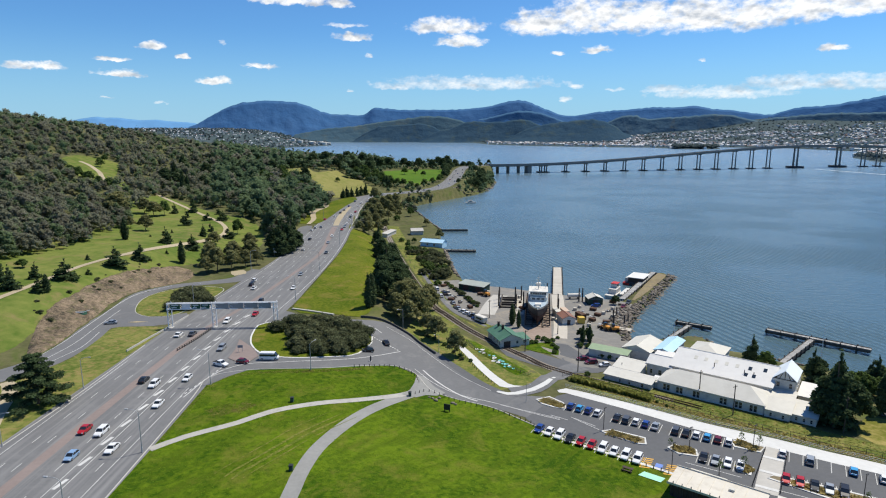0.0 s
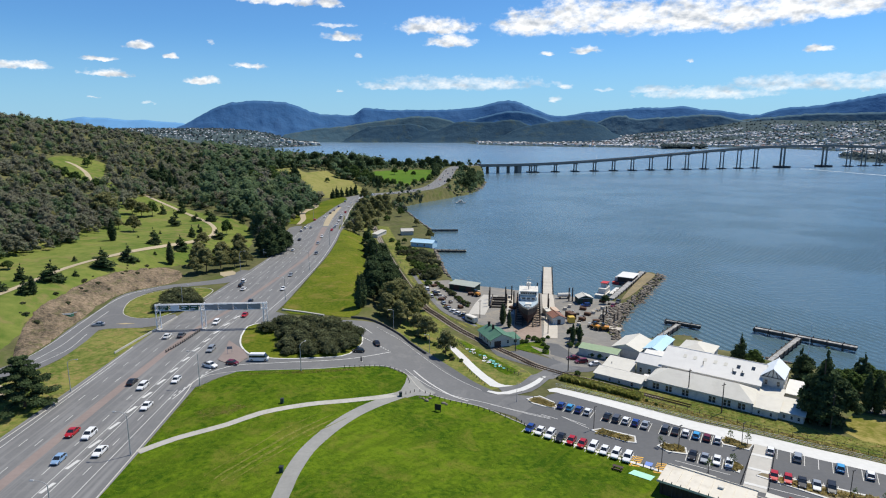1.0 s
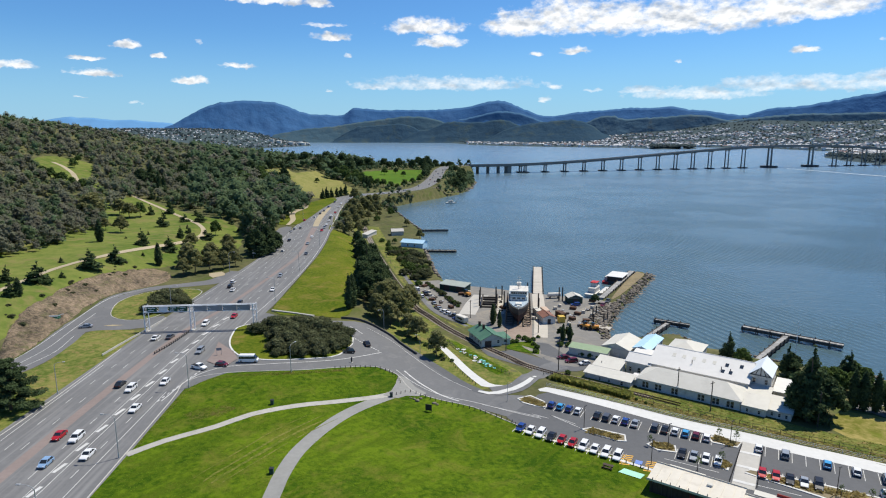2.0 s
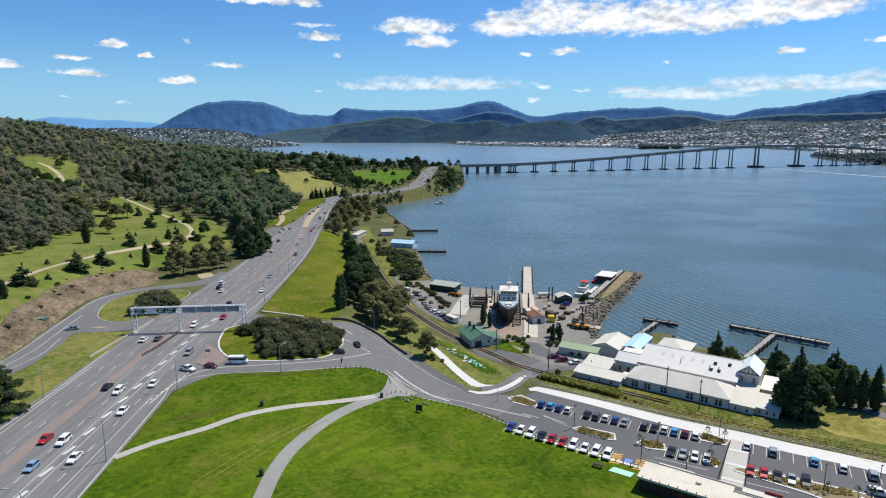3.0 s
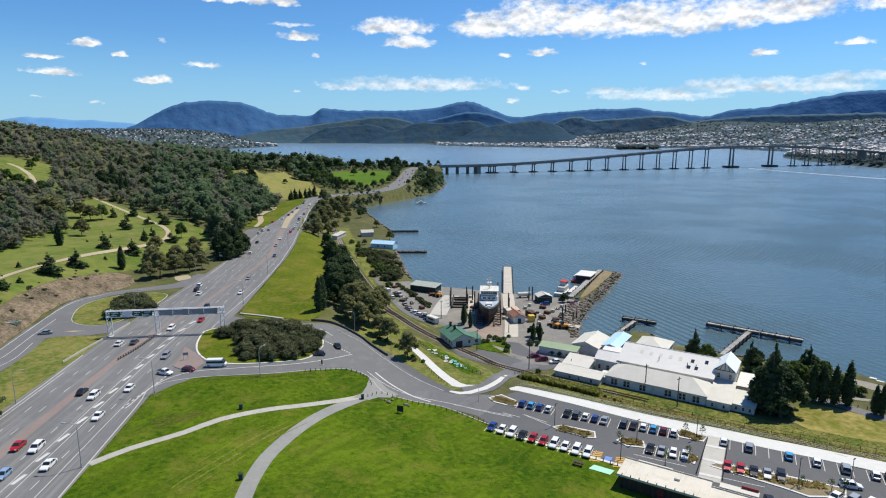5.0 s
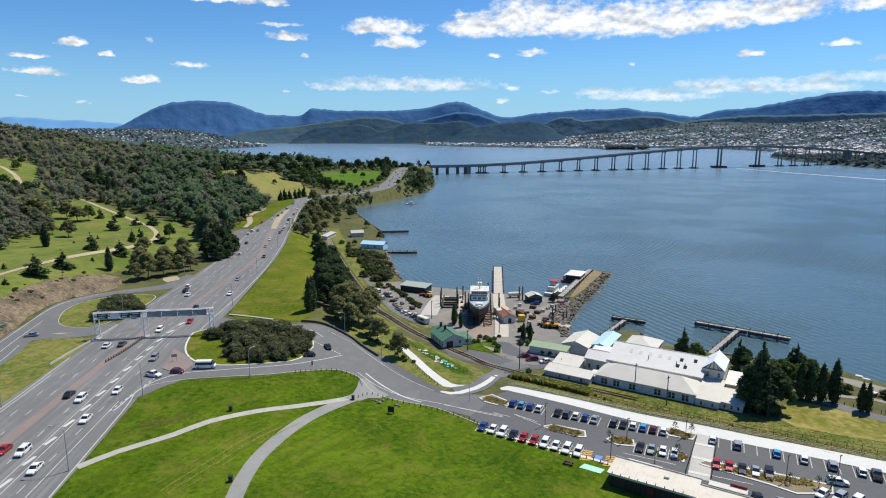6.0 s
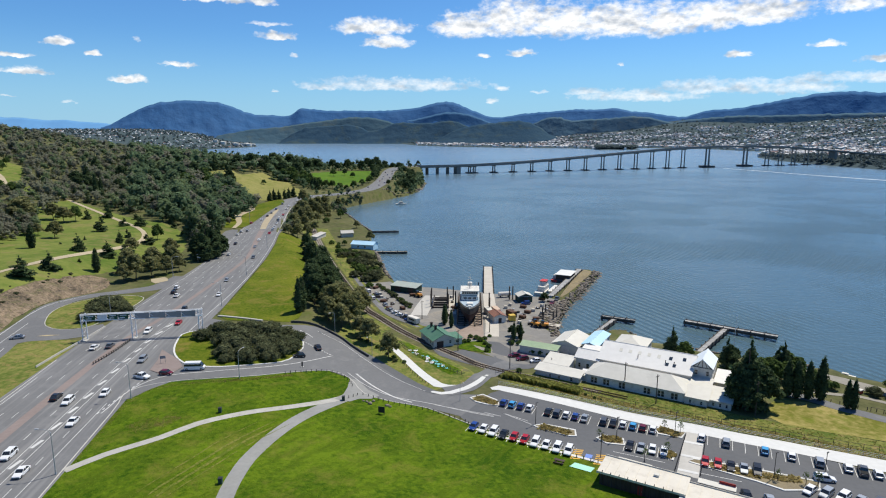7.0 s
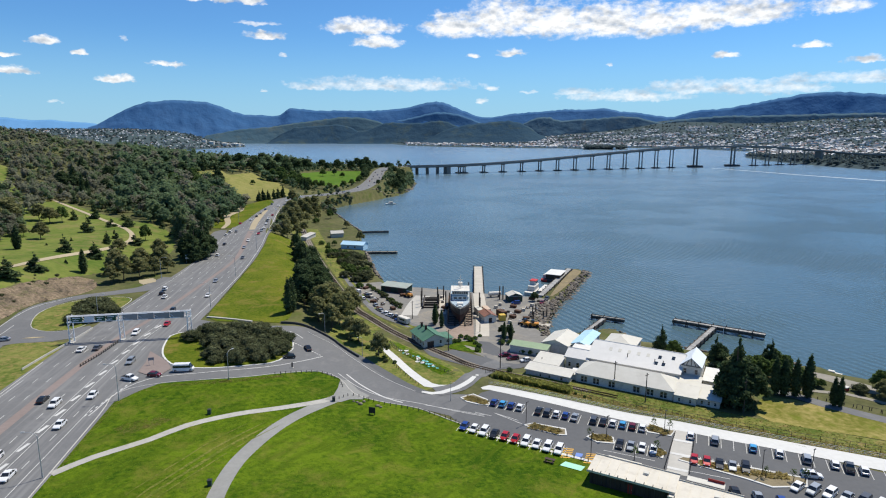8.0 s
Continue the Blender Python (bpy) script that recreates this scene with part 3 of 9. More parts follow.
sheet("garden_lawn", [(-95, 945), (-75, 1050), (-50, 1105), (6, 1095), (0, 929), (-24, 826), (-48, 800), (-77, 870)], 0.3, M_garden, "green garden lawn among far dark trees", "lawn", grid=14)
sheet("rock_cutting", [(-128.5, 178), (-127.2, 188), (-128.6, 202), (-131, 221), (-133.2, 247), (-129, 264.5), (-122, 274), (-120, 286), (-128, 300), (-135, 301), (-145.0, 274.3), (-147, 249.1), (-145, 217.0), (-138, 195)], 0.7, M_rockcut, "brown earth and rock cutting above the slip road", "rock face", grid=1.4, rough=0.8)

# ---- roads ----
HIGHWAY = [(-83, -90), (-82.5, 20), (-82, 105), (-82, 196), (-79, 232), (-77.5, 270), (-75.8, 320), (-75.8, 345), (-77, 380), (-79.2, 420), (-80.5, 455), (-84, 490), (-85.5, 530), (-85.5, 570)] + BEND
HIGHWAY_HALF = [17.5, 17.7, 17.7, 16.2, 18, 17.3, 16, 15.8, 15.3, 14.6, 14.5, 14.5, 12, 10, 9.5, 9.5, 9.5, 9.5, 9.5, 9.5, 10, 10.5, 10.5, 10, 9.5, 8.5, 8]
highway = ribbon("road", HIGHWAY, HIGHWAY_HALF, 0.09, M_asphalt, "wide grey asphalt highway with several lanes each way", "road", cross=6)
sheet("slip_road", [(-67, 158), (-57.2, 168.9), (-37.6, 170.8), (-25, 176.4), (-14.9, 181), (-8.6, 177.4), (-4, 166.9), (2.6, 162.6), (13.5, 157.5), (22, 151.5), (30, 147), (36, 155), (33, 163), (20, 166.1), (16.1, 169.3), (8.1, 178.5), (-0.8, 193.6), (-11.2, 212.9), (-22, 219), (-30, 217.5), (-47, 219), (-66, 229), (-67, 200)], 0.06, M_slip_asphalt, "curving asphalt slip road round a planted island", "road", grid=3)
sheet("car_park", [(22, 151), (33, 165), (36, 166.5), (49.6, 157.2), (66.9, 143.6), (81.6, 135), (90.1, 129.2), (100.3, 122.3), (114.9, 111), (150, 86), (140, 55), (95, 84), (75, 104), (53, 123), (45.6, 129.8), (35.4, 136.8), (24.3, 145.8)], 0.07, M_new_asphalt, "dark asphalt car park with marked bays", "car park", smooth_line=False, grid=4)
ribbon("slip_road_west", [(-142, 142), (-130, 160), (-121.5, 176), (-121.5, 193), (-123.8, 208), (-126.6, 232), (-128.9, 247), (-127.4, 258), (-121.5, 267), (-108, 274), (-97, 281), (-91, 300)], [5, 5.2, 5.4, 5.4, 5.2, 4.2, 3.4, 3.3, 3.4, 3.8, 5, 6], 0.06, M_slip_asphalt, "asphalt slip road curving round a tree island", "road")
ribbon("slip_road_link", [(-125, 212), (-117, 214.5), (-106, 215.5), (-96, 221)], [8, 5.6, 5.6, 6], 0.075, M_slip_asphalt, "short asphalt link between slip road and highway", "road")
sheet("slip_junction", [(-127, 204), (-119.5, 206), (-117.5, 209.3), (-104, 209.8), (-101, 221), (-111, 221.6), (-118.4, 226), (-122.6, 234), (-130, 236), (-130, 215)], 0.085, M_slip_asphalt, "asphalt junction of slip road and link", "road", smooth_line=False, grid=3)
sheet("painted_island", [(-116, 214.2), (-113, 215.3), (-108.5, 214.8), (-112.5, 213.8)], 0.14, M_worn_yellow, "worn yellow painted traffic island at the junction", "traffic island", smooth_line=False, grid=1)
FOOTPATH = [(-64.8, 123.3), (-59.1, 129.2), (-49.6, 135.8), (-43.2, 142.1), (-33.1, 148.3), (-22, 153.8), (-10.3, 161.6), (-5.7, 170.2)]
CYCLEWAY = [(-32, 60), (-30.5, 85), (-29.6, 105), (-29.4, 115.9), (-27.8, 128.4), (-23.2, 141), (-17.2, 151.5), (-8, 163)]
ribbon("footpath", FOOTPATH, 1.1, 0.1, M_path_slab, "pale concrete footpath across the lawn", "path", cross=2)
ribbon("cycleway", CYCLEWAY, 1.7, 0.08, M_grey_path, "grey asphalt path curving down the lawn", "path", cross=2)
sheet("path_apron", [(-12, 160.6), (-9.6, 164.6), (-8.6, 170), (-8.2, 176.6), (-5.6, 176), (-4.2, 172.6), (-2.7, 169.4), (0.6, 165.6), (-1.6, 163), (-5.1, 162.4), (-7.6, 160)], 0.115, M_grey_path, "grey paved apron where the two paths meet the road", "path", smooth_line=False, grid=2)
ribbon("roadside_path", [(-7.5, 206.5), (-1.2, 196), (5.2, 184.5), (11.2, 174), (15.5, 168.6), (17.5, 166.8)], [0.6, 1.2, 1.4, 1.4, 1.4, 1.0], 0.09, M_new_asphalt, "dark asphalt footway along the outside of the bend", "path", cross=2)
ribbon("entry_pavement", [(15.8, 167.9), (18.7, 166.3), (21.6, 166.6), (26.4, 169.2), (31.4, 174.2), (35, 180)], [0.5, 0.9, 1.0, 1.0, 0.9, 0.4], 0.18, M_pale, "pale new concrete pavement curving beside the yard entry", "pavement", cross=2)
ribbon("hill_track", [(-162, 205), (-162.1, 233.6), (-162.8, 269.6), (-154.8, 305.7), (-143.1, 365.9), (-144.5, 399.5), (-161.5, 431), (-208.5, 491.1), (-262.9, 549.6)], 1.6, 0.45, M_track, "bare earth walking track winding up the meadow", "path")
ribbon("upper_track", [(-312, 566), (-320.1, 574.4), (-336.8, 598.9), (-358.5, 621.8), (-373.0, 630.8)], 2.2, 0.3, M_track, "bare earth track through a gap in the woods", "path")
sheet("upper_meadow", [(-286, 545), (-292, 566), (-320, 600), (-354, 666), (-390, 664), (-386, 622), (-350, 576), (-318, 548)], 0.2, M_meadow, "small sunlit meadow in the woods", "meadow", grid=10)
ribbon("tan_path", [(-104, 128), (-110, 139), (-117.3, 154.7), (-122.5, 160)], [1.4, 1.8, 2.0, 1.5], 0.1, M_track, "pale tan gravel path by the cedar", "path", cross=2)
ribbon("railway_bed", [(66, 165.5), (56, 173.5), (38, 187.2), (28.6, 199.3), (12.3, 225), (1.4, 248.6), (-4.8, 264), (-14.3, 305.6), (-22.7, 346), (-30.9, 388.4), (-38.2, 430.2), (-49, 496)], [0.8, 1.3, 1.7, 1.8, 1.8, 1.8, 1.8, 1.8, 1.8, 1.8, 1.8, 1.8], 0.1, M_ballast, "brown ballast bed of a single railway line", "railway", cross=2)
for offset, wide in ((7.5, 4.5), (-6.0, 3.2)):
    c = [(x + offset * 0.98, y + offset * 0.2) for x, y in [(10, 232), (1.4, 248.6), (-4.8, 264), (-14.3, 305.6), (-22.7, 346), (-30.9, 388.4), (-38.2, 430.2), (-49, 496)]]
    ribbon("grass_verge", c, wide, 0.06, M_verge, "dry yellow grass strip beside the railway", "grass verge", cross=2)
sheet("yard", [(48, 188), (41, 198), (32.2, 214), (18, 237), (3, 258), (-2, 275), (-8, 310), (8, 314), (12, 305), (28, 299), (59, 283), (82, 273), (88, 266), (74, 237), (70, 218), (78, 205), (66, 190)], 0.05, M_yard, "worn concrete and gravel boatyard surface", "yard", smooth_line=False)
ribbon("promenade", [(33.8, 168), (36.2, 168.4), (50.2, 159), (68.1, 145.4), (81.5, 137.3), (91.4, 130.7), (102.2, 124.3), (118, 113.8), (150, 92)], [0.8, 1.7, 2.2, 2.6, 2.7, 2.7, 2.9, 3.2, 3.2], 0.12, M_pale, "pale concrete promenade along the car park", "pavement", cross=2)
# ---- trees ----
rng = np.random.default_rng(7)


def icosphere(level):
    bm = bmesh.new()
    bmesh.ops.create_icosphere(bm, subdivisions=level, radius=1)
    v = np.array([tuple(q.co) for q in bm.verts])
    f = np.array([[q.index for q in p.verts] for p in bm.faces])
    bm.free()
    return v, f


BALL_V, BALL_F = icosphere(1)


def leaf_cloud(blobs, count, size, gen, upright=0.0, core=0.8, lift=0.8):
    """Vertices and faces of a crown: many small leaf clumps spread over the given lumps (centre, radii), over rough inner lumps."""
    blobs = np.array(blobs, float)
    weight = blobs[:, 3] * blobs[:, 5]
    pick = gen.choice(len(blobs), count, p=weight / weight.sum())
    b = blobs[pick]
    d = gen.normal(size=(count, 3))
    d /= np.linalg.norm(d, axis=1)[:, None]
    d[:, 2] = np.where((d[:, 2] < -0.3) & (gen.random(count) < 0.6), -d[:, 2], d[:, 2])
    centre = b[:, :3] + d * b[:, 3:6] * gen.uniform(0.72, 1.08, (count, 1))
    normal = d + gen.normal(scale=0.45, size=(count, 3)) + [0, 0, lift]
    normal /= np.linalg.norm(normal, axis=1)[:, None]
    t = np.cross(normal, gen.normal(size=(count, 3)) + [0, 0, upright * 4])
    t /= np.linalg.norm(t, axis=1)[:, None]
    s = np.cross(normal, t)
    w = size * gen.uniform(0.5, 1.25, (count, 1))
    h = w * (1 + upright)
    sag = normal * w * 0.35
    quad = np.stack([centre - t * w - sag * 0.5, centre - s * h + sag, centre + t * w - sag * 0.5, centre + s * h * 0.9 + sag], 1).reshape(-1, 3)
    faces = [tuple(r) for r in np.arange(count * 4).reshape(-1, 4).tolist()]
    verts = [quad]
    base = count * 4
    if core:
        for q in blobs:
            v = BALL_V * (1 + gen.uniform(-0.18, 0.12, (len(BALL_V), 1))) * q[3:6] * core + q[:3]
            verts.append(v)
            faces += [tuple((f + base).tolist()) for f in BALL_F]
            base += len(v)
    return np.concatenate(verts), faces


def trunk_mesh(bm, h, r, gen, limbs, reach):
    """A leaning, tapered trunk with limbs that fork into the crown."""
    p, lean = Vector((0, 0, -0.3)), Vector((gen.uniform(-0.1, 0.1), gen.uniform(-0.1, 0.1), 1))
    for k in range(4):
        q = p + Vector((lean.x + gen.uniform(-0.06, 0.06), lean.y + gen.uniform(-0.06, 0.06), 1)) * (h / 4)
        rod(bm, p, q, r * (1 - k * 0.2), r * (0.8 - k * 0.2), 6)
        p = q
    for k in range(limbs):
        a, z = 2 * math.pi * k / limbs + gen.uniform(-0.4, 0.4), h * gen.uniform(0.4, 0.75)
        rod(bm, (lean.x * z, lean.y * z, z), (math.cos(a) * reach, math.sin(a) * reach, z + reach * gen.uniform(0.5, 1.0)), r * 0.45, r * 0.12, 5)
    return bm


def round_blobs(h, r, gen, lumps=15, low=0.3):
    """Lumps of a broad crown: an uneven dome of overlapping masses."""
    rows = [(0, 0, h * 0.62, r * 0.6, r * 0.6, h * (0.95 - low) * 0.42)]
    for k in range(lumps):
        a, u = 2.4 * k + gen.uniform(-0.4, 0.4), (k + 0.5) / lumps
        z = h * (low + 0.08 + (0.82 - low) * u)
        d = r * (0.78 - 0.62 * u ** 1.6) * gen.uniform(0.75, 1.1)
        s = r * gen.uniform(0.26, 0.42)
        rows.append((math.cos(a) * d, math.sin(a) * d, z, s, s, s * gen.uniform(0.65, 0.95)))
    return rows


def cone_blobs(h, r, gen, tiers=7, low=0.1):
    rows = []
    for k in range(tiers):
        u = k / (tiers - 1)
        z, reach = h * (low + (0.93 - low) * u), r * (1 - u) ** 0.8 + 0.08 * r
        for j in range(max(1, int(5 - 4 * u))):
            a = gen.uniform(0, 2 * math.pi) + j * 1.4
            rows.append((math.cos(a) * reach * 0.5, math.sin(a) * reach * 0.5, z, reach * 0.6, reach * 0.6, h * 0.055 + 0.05 * r))
    return rows


def spire_blobs(h, r, gen):
    """A dense pointed crown, wide low down and rounded at the shoulders."""
    rows = []
    for k in range(10):
        u = k / 9
        z, reach = h * (0.1 + 0.84 * u), r * (1 - u ** 1.5) * 0.95 + 0.12 * r
        for j in range(max(1, int(6 - 5 * u))):
            a = gen.uniform(0, 2 * math.pi) + j * 1.2
            rows.append((math.cos(a) * reach * 0.5, math.sin(a) * reach * 0.5, z, reach * 0.58, reach * 0.58, h * 0.085))
    return rows


def column_blobs(h, r, gen):
    return [(gen.uniform(-0.06, 0.06) * r, gen.uniform(-0.06, 0.06) * r, h * z, r * w, r * w, h * 0.12) for z, w in ((0.1, 0.7), (0.18, 0.84), (0.27, 0.95), (0.36, 1.0), (0.45, 0.98), (0.54, 0.9), (0.63, 0.8), (0.72, 0.66), (0.8, 0.5), (0.87, 0.34), (0.93, 0.2))]


def build_tree(name, shape, h, r, leaf, material, label, count, seed):
    gen = np.random.default_rng(seed)
    tree = thing(name, label, "tree")
    blobs = {"round": round_blobs, "open": round_blobs, "wide": lambda a, b, c: round_blobs(a, b, c, 24, 0.12), "cone": cone_blobs, "spire": spire_blobs, "column": column_blobs}[shape](h, r, gen)
    v, f = leaf_cloud(blobs, count, leaf, gen, 0.5 if shape == "column" else 0.0, 0.0 if shape == "open" else 0.85 if shape == "column" else 0.8)
    bm = trunk_mesh(bmesh.new(), h * (0.75 if shape in ("round", "open") else 0.9), max(0.12, h * 0.022), gen, 6 if shape == "round" else 0, r * 0.6)
    part("trunk", bm, M_bark, tree)
    mesh_object("crown", v, f, material, tree)
    return tree


class Grove:
    """Tree models, each built once and then set out as copies."""

    def __init__(self):
        self.models, self.used = {}, set()

    def model(self, key, *args):
        self.models[key] = build_tree(*args)

    def plant(self, key, x, y, size=1.0, turn=0.0, tall=1.0, sink=0.0):
        m = pose(x, y, height(x, y) - sink, 0, 0, turn)
        ob = self.models[key]
        if key in self.used:
            ob = copy_thing(ob, m)
        else:
            ob.matrix_basis = m
            self.used.add(key)
        ob.scale = (size, size, size * tall)
        return ob


grove = Grove()


def woodland(name, places, material, label, variants, seed):
    """A wood that nobody could count, as one mesh."""
    gen = np.random.default_rng(seed)
    verts, faces, base = [], [], 0
    ground = ground_height([q[0] for q in places], [q[1] for q in places])
    for (x, y, s, k), z in zip(places, ground):
        v, f = variants[int(k) % len(variants)]
        a = gen.uniform(0, 6.28)
        c, q = math.cos(a), math.sin(a)
        w = v * [s, s, s * gen.uniform(0.85, 1.2)]
        w = np.column_stack([w[:, 0] * c - w[:, 1] * q + x, w[:, 0] * q + w[:, 1] * c + y, w[:, 2] + z - 0.4])
        verts.append(w)
        faces.append(f + base)
        base += len(w)
    me = bpy.data.meshes.new(name)
    fill_mesh(me, np.concatenate(verts), np.concatenate(faces))
    me.materials.append(material)
    return tagged(new(name, me), label, "woodland", kind="stuff")


def wood_variant(h, r, count, leaf, seed, shape="round"):
    gen = np.random.default_rng(seed)
    blobs = round_blobs(h, r, gen, 9, 0.2) if shape == "wide" else [(0, 0, h * 0.55, r, r, h * 0.5)] if shape == "dot" else round_blobs(h, r, gen, 5, 0.15) if shape == "round" else round_blobs(h, r, gen, 2, 0.05) if shape == "clump" else cone_blobs(h, r, gen, 4)
    v, f = leaf_cloud(blobs, count, leaf, gen, 0.0, 0.72, 1.5)
    return v, np.array([t for q in f for t in (((q[0], q[1], q[2]), (q[0], q[2], q[3])) if len(q) == 4 else (q,))])


def scatter(x0, x1, y0, y1, count, seed, test, low=0.8, high=1.3):
    gen = np.random.default_rng(seed)
    x, y = gen.uniform(x0, x1, count), gen.uniform(y0, y1, count)
    keep = test(x, y)
    return [(float(a), float(b), float(low + (high - low) * gen.random() ** 1.7), int(gen.integers(0, 8))) for a, b in zip(x[keep], y[keep])]


CLEARINGS = [[(-120, 150), (-120, 211), (-125, 261), (-110, 300), (-104, 356.7), (-128, 439.9), (-160, 470), (-240.7, 533.4), (-258, 527), (-232, 450), (-205, 392), (-200, 350), (-193, 304), (-202, 273), (-190, 240), (-200, 165)],
             [(-284, 542), (-290, 566), (-318, 600), (-352, 668), (-392, 668), (-388, 622), (-352, 574), (-318, 545)],
             [(-212, 760), (-205, 820), (-187, 845), (-166, 805), (-144, 850), (-128, 822), (-100, 800), (-70, 715), (-78, 660), (-98, 600), (-125, 620), (-150, 690), (-178, 735)],
             [(-95, 945), (-75, 1050), (-50, 1105), (6, 1095), (4, 900), (-20, 780), (-50, 770), (-82, 850)]]


def wooded(x, y):
    ok = (x < -108 - 0.0 * y) & (ground_height(x, y) > 3)
    for c in CLEARINGS:
        ok &= ~inside(c, x, y)
    road = np.abs(segment_distance(HIGHWAY, x, y))
    return ok & (road > 22)


def build_woods():
    round_ones = [wood_variant(8.5 + 0.8 * s, 4.6, 240, 0.42, s, "wide") for s in range(6)]
    tall = [wood_variant(16, 4.2, 60, 0.9, 20 + s, "cone") for s in range(2)]
    far = [wood_variant(7.5 + 0.7 * s, 5.4, 90, 0.68, 40 + s, "clump") for s in range(6)]
    farthest = [wood_variant(7 + 0.7 * s, 6.0, 26, 1.15, 50 + s, "clump") for s in range(6)]
    gardens = lambda q: q[0] > -0.36 * q[1] - 10 and q[1] > 400
    kind_of = lambda i, q: (2 if i % 6 < 4 else 1 if i % 6 < 5 else 3) if gardens(q) else (0 if i % 9 < 4 else 3 if i % 9 < 6 else 1 if i % 9 < 8 else 2)
    some = lambda rows, k: [(q[0], q[1], q[2] * (1.45 if gardens(q) else 1.0), q[3]) for i, q in enumerate(rows) if kind_of(i, q) == k]
    kinds = ((M_forest, "dense grey-olive gum trees of the hillside woodland"), (M_wood_green, "green trees scattered through the hillside woodland"), (M_wood_dark, "dark trees scattered through the hillside woodland"), (M_wood_brown, "brownish grey gum trees of the hillside woodland"))
    near = scatter(-330, -108, 225, 440, 2100, 1, lambda x, y: wooded(x, y) & (np.arctan2(-x, y) < 0.72) & ~((x > -170) & (y < 380)), 0.45, 1.3)
    middle = scatter(-640, -90, 435, 800, 4600, 2, lambda x, y: wooded(x, y) & (np.arctan2(-x, y) < 0.75), 0.45, 1.25)
    back = scatter(-900, -90, 800, 1380, 5200, 3, lambda x, y: wooded(x, y) & (np.arctan2(-x, y) < 0.75), 0.45, 1.25)
    for k, (material, label) in enumerate(kinds):
        woodland("hill_woodland", some(near, k), material, label, round_ones + tall[:1] * (k in (1, 2)), 3 + k)
        woodland("distant_woodland", some(middle, k), material, label, far + tall[:1] * (k == 2), 14 + k)
        woodland("far_woodland", some(back, k), material, label, farthest + tall[:1] * (k == 2), 24 + k)
    off_road = lambda x, y: np.abs(segment_distance(HIGHWAY, x, y))
    on_point = lambda x, y: (ground_height(x, y) > 1.2) & (off_road(x, y) > 16) & ~inside(CLEARINGS[3], x, y) & ~inside(CLEARINGS[2], x, y) & ((segment_distance(HIGHWAY, x, y) > 0) | (y > 860) | (off_road(x, y) > 24))
    point = scatter(-120, 110, 690, 1330, 900, 5, on_point, 0.45, 1.15)
    woodland("point_woodland", point, M_wood_dark, "dark trees along the wooded point by the bridge", far, 6)
    slope = scatter(15, 95, 800, 1150, 420, 9, lambda x, y: (ground_height(x, y) > 0.8) & (off_road(x, y) > 17) & (segment_distance(HIGHWAY, x, y) < 0) & ((y > 850) | (off_road(x, y) > 30)), 0.4, 0.95)
    woodland("shore_woodland", slope, M_wood_dark, "dark trees on the slope between highway and shore", far, 16)
    belt = scatter(-78, 20, 440, 690, 900, 7, lambda x, y: (ground_height(x, y) > 1.5) & (off_road(x, y) > 15) & (segment_distance(HIGHWAY, x, y) < 0) & ((off_road(x, y) < 24) | ((np.abs(segment_distance(SHORE, x, y)) < 7) & (y > 590))) & (np.abs(segment_distance(RAIL, x, y)) > 6), 0.35, 0.95)
    for k, (material, label) in enumerate(((M_forest, "olive trees between the highway and the railway"), (M_wood_dark, "dark trees between the highway and the railway"))):
        woodland("roadside_woodland", belt[k::2], material, label, far + round_ones[:2], 8 + k)


build_woods()
# ---- distance ----
def ridge(name, crest, far, deep, foot, material, label, seed, wobble=0.03):
    """A range of hills as a solid body: the crest by degrees to the right and degrees up, seen from above the park."""
    gen = np.random.default_rng(seed)
    a = np.array(crest)
    az = np.arange(a[0, 0], a[-1, 0], 0.12)
    base = np.interp(az, a[:, 0], a[:, 1])
    base = np.convolve(np.pad(base, 6, mode="edge"), np.hanning(15)[1:-1] / np.hanning(15).sum(), mode="valid")
    el = base + wobble * np.interp(az, np.arange(az[0], az[-1] + 1, 0.3), gen.normal(size=int((az[-1] + 1 - az[0]) / 0.3) + 1)[: len(np.arange(az[0], az[-1] + 1, 0.3))])
    top = 80 + far * np.tan(np.radians(base))
    jag = far * np.radians(el - base)
    rows = 14
    verts = []
    for k in range(rows + 1):
        u = k / rows
        fold = np.array([noise.fractal((q * 0.7 + 0.6 * u, u * 4.0, seed), 1.0, 2.0, 3) for q in az]) * math.sin(math.pi * u)
        dist = far - deep * (u + 0.035 * fold)
        z = foot + (top - foot) * ((1 - u) ** 1.15 + 0.03 * fold) + jag * (1 - u) ** 9
        verts += list(zip(np.sin(np.radians(az)) * dist, np.cos(np.radians(az)) * dist, z))
    n = len(az)
    faces = [(k * n + i, k * n + i + 1, (k + 1) * n + i + 1, (k + 1) * n + i) for k in range(rows) for i in range(n - 1)]
    below = len(verts)
    verts += list(zip(np.sin(np.radians(az)) * (far + 30), np.cos(np.radians(az)) * (far + 30), np.full(n, -5.0)))
    faces += [(i + 1, i, below + i, below + i + 1) for i in range(n - 1)]
    ob = mesh_object(name, verts, [f[::-1] for f in faces], material, None, True)
    return tagged(ob, label, "mountain", kind="structure")


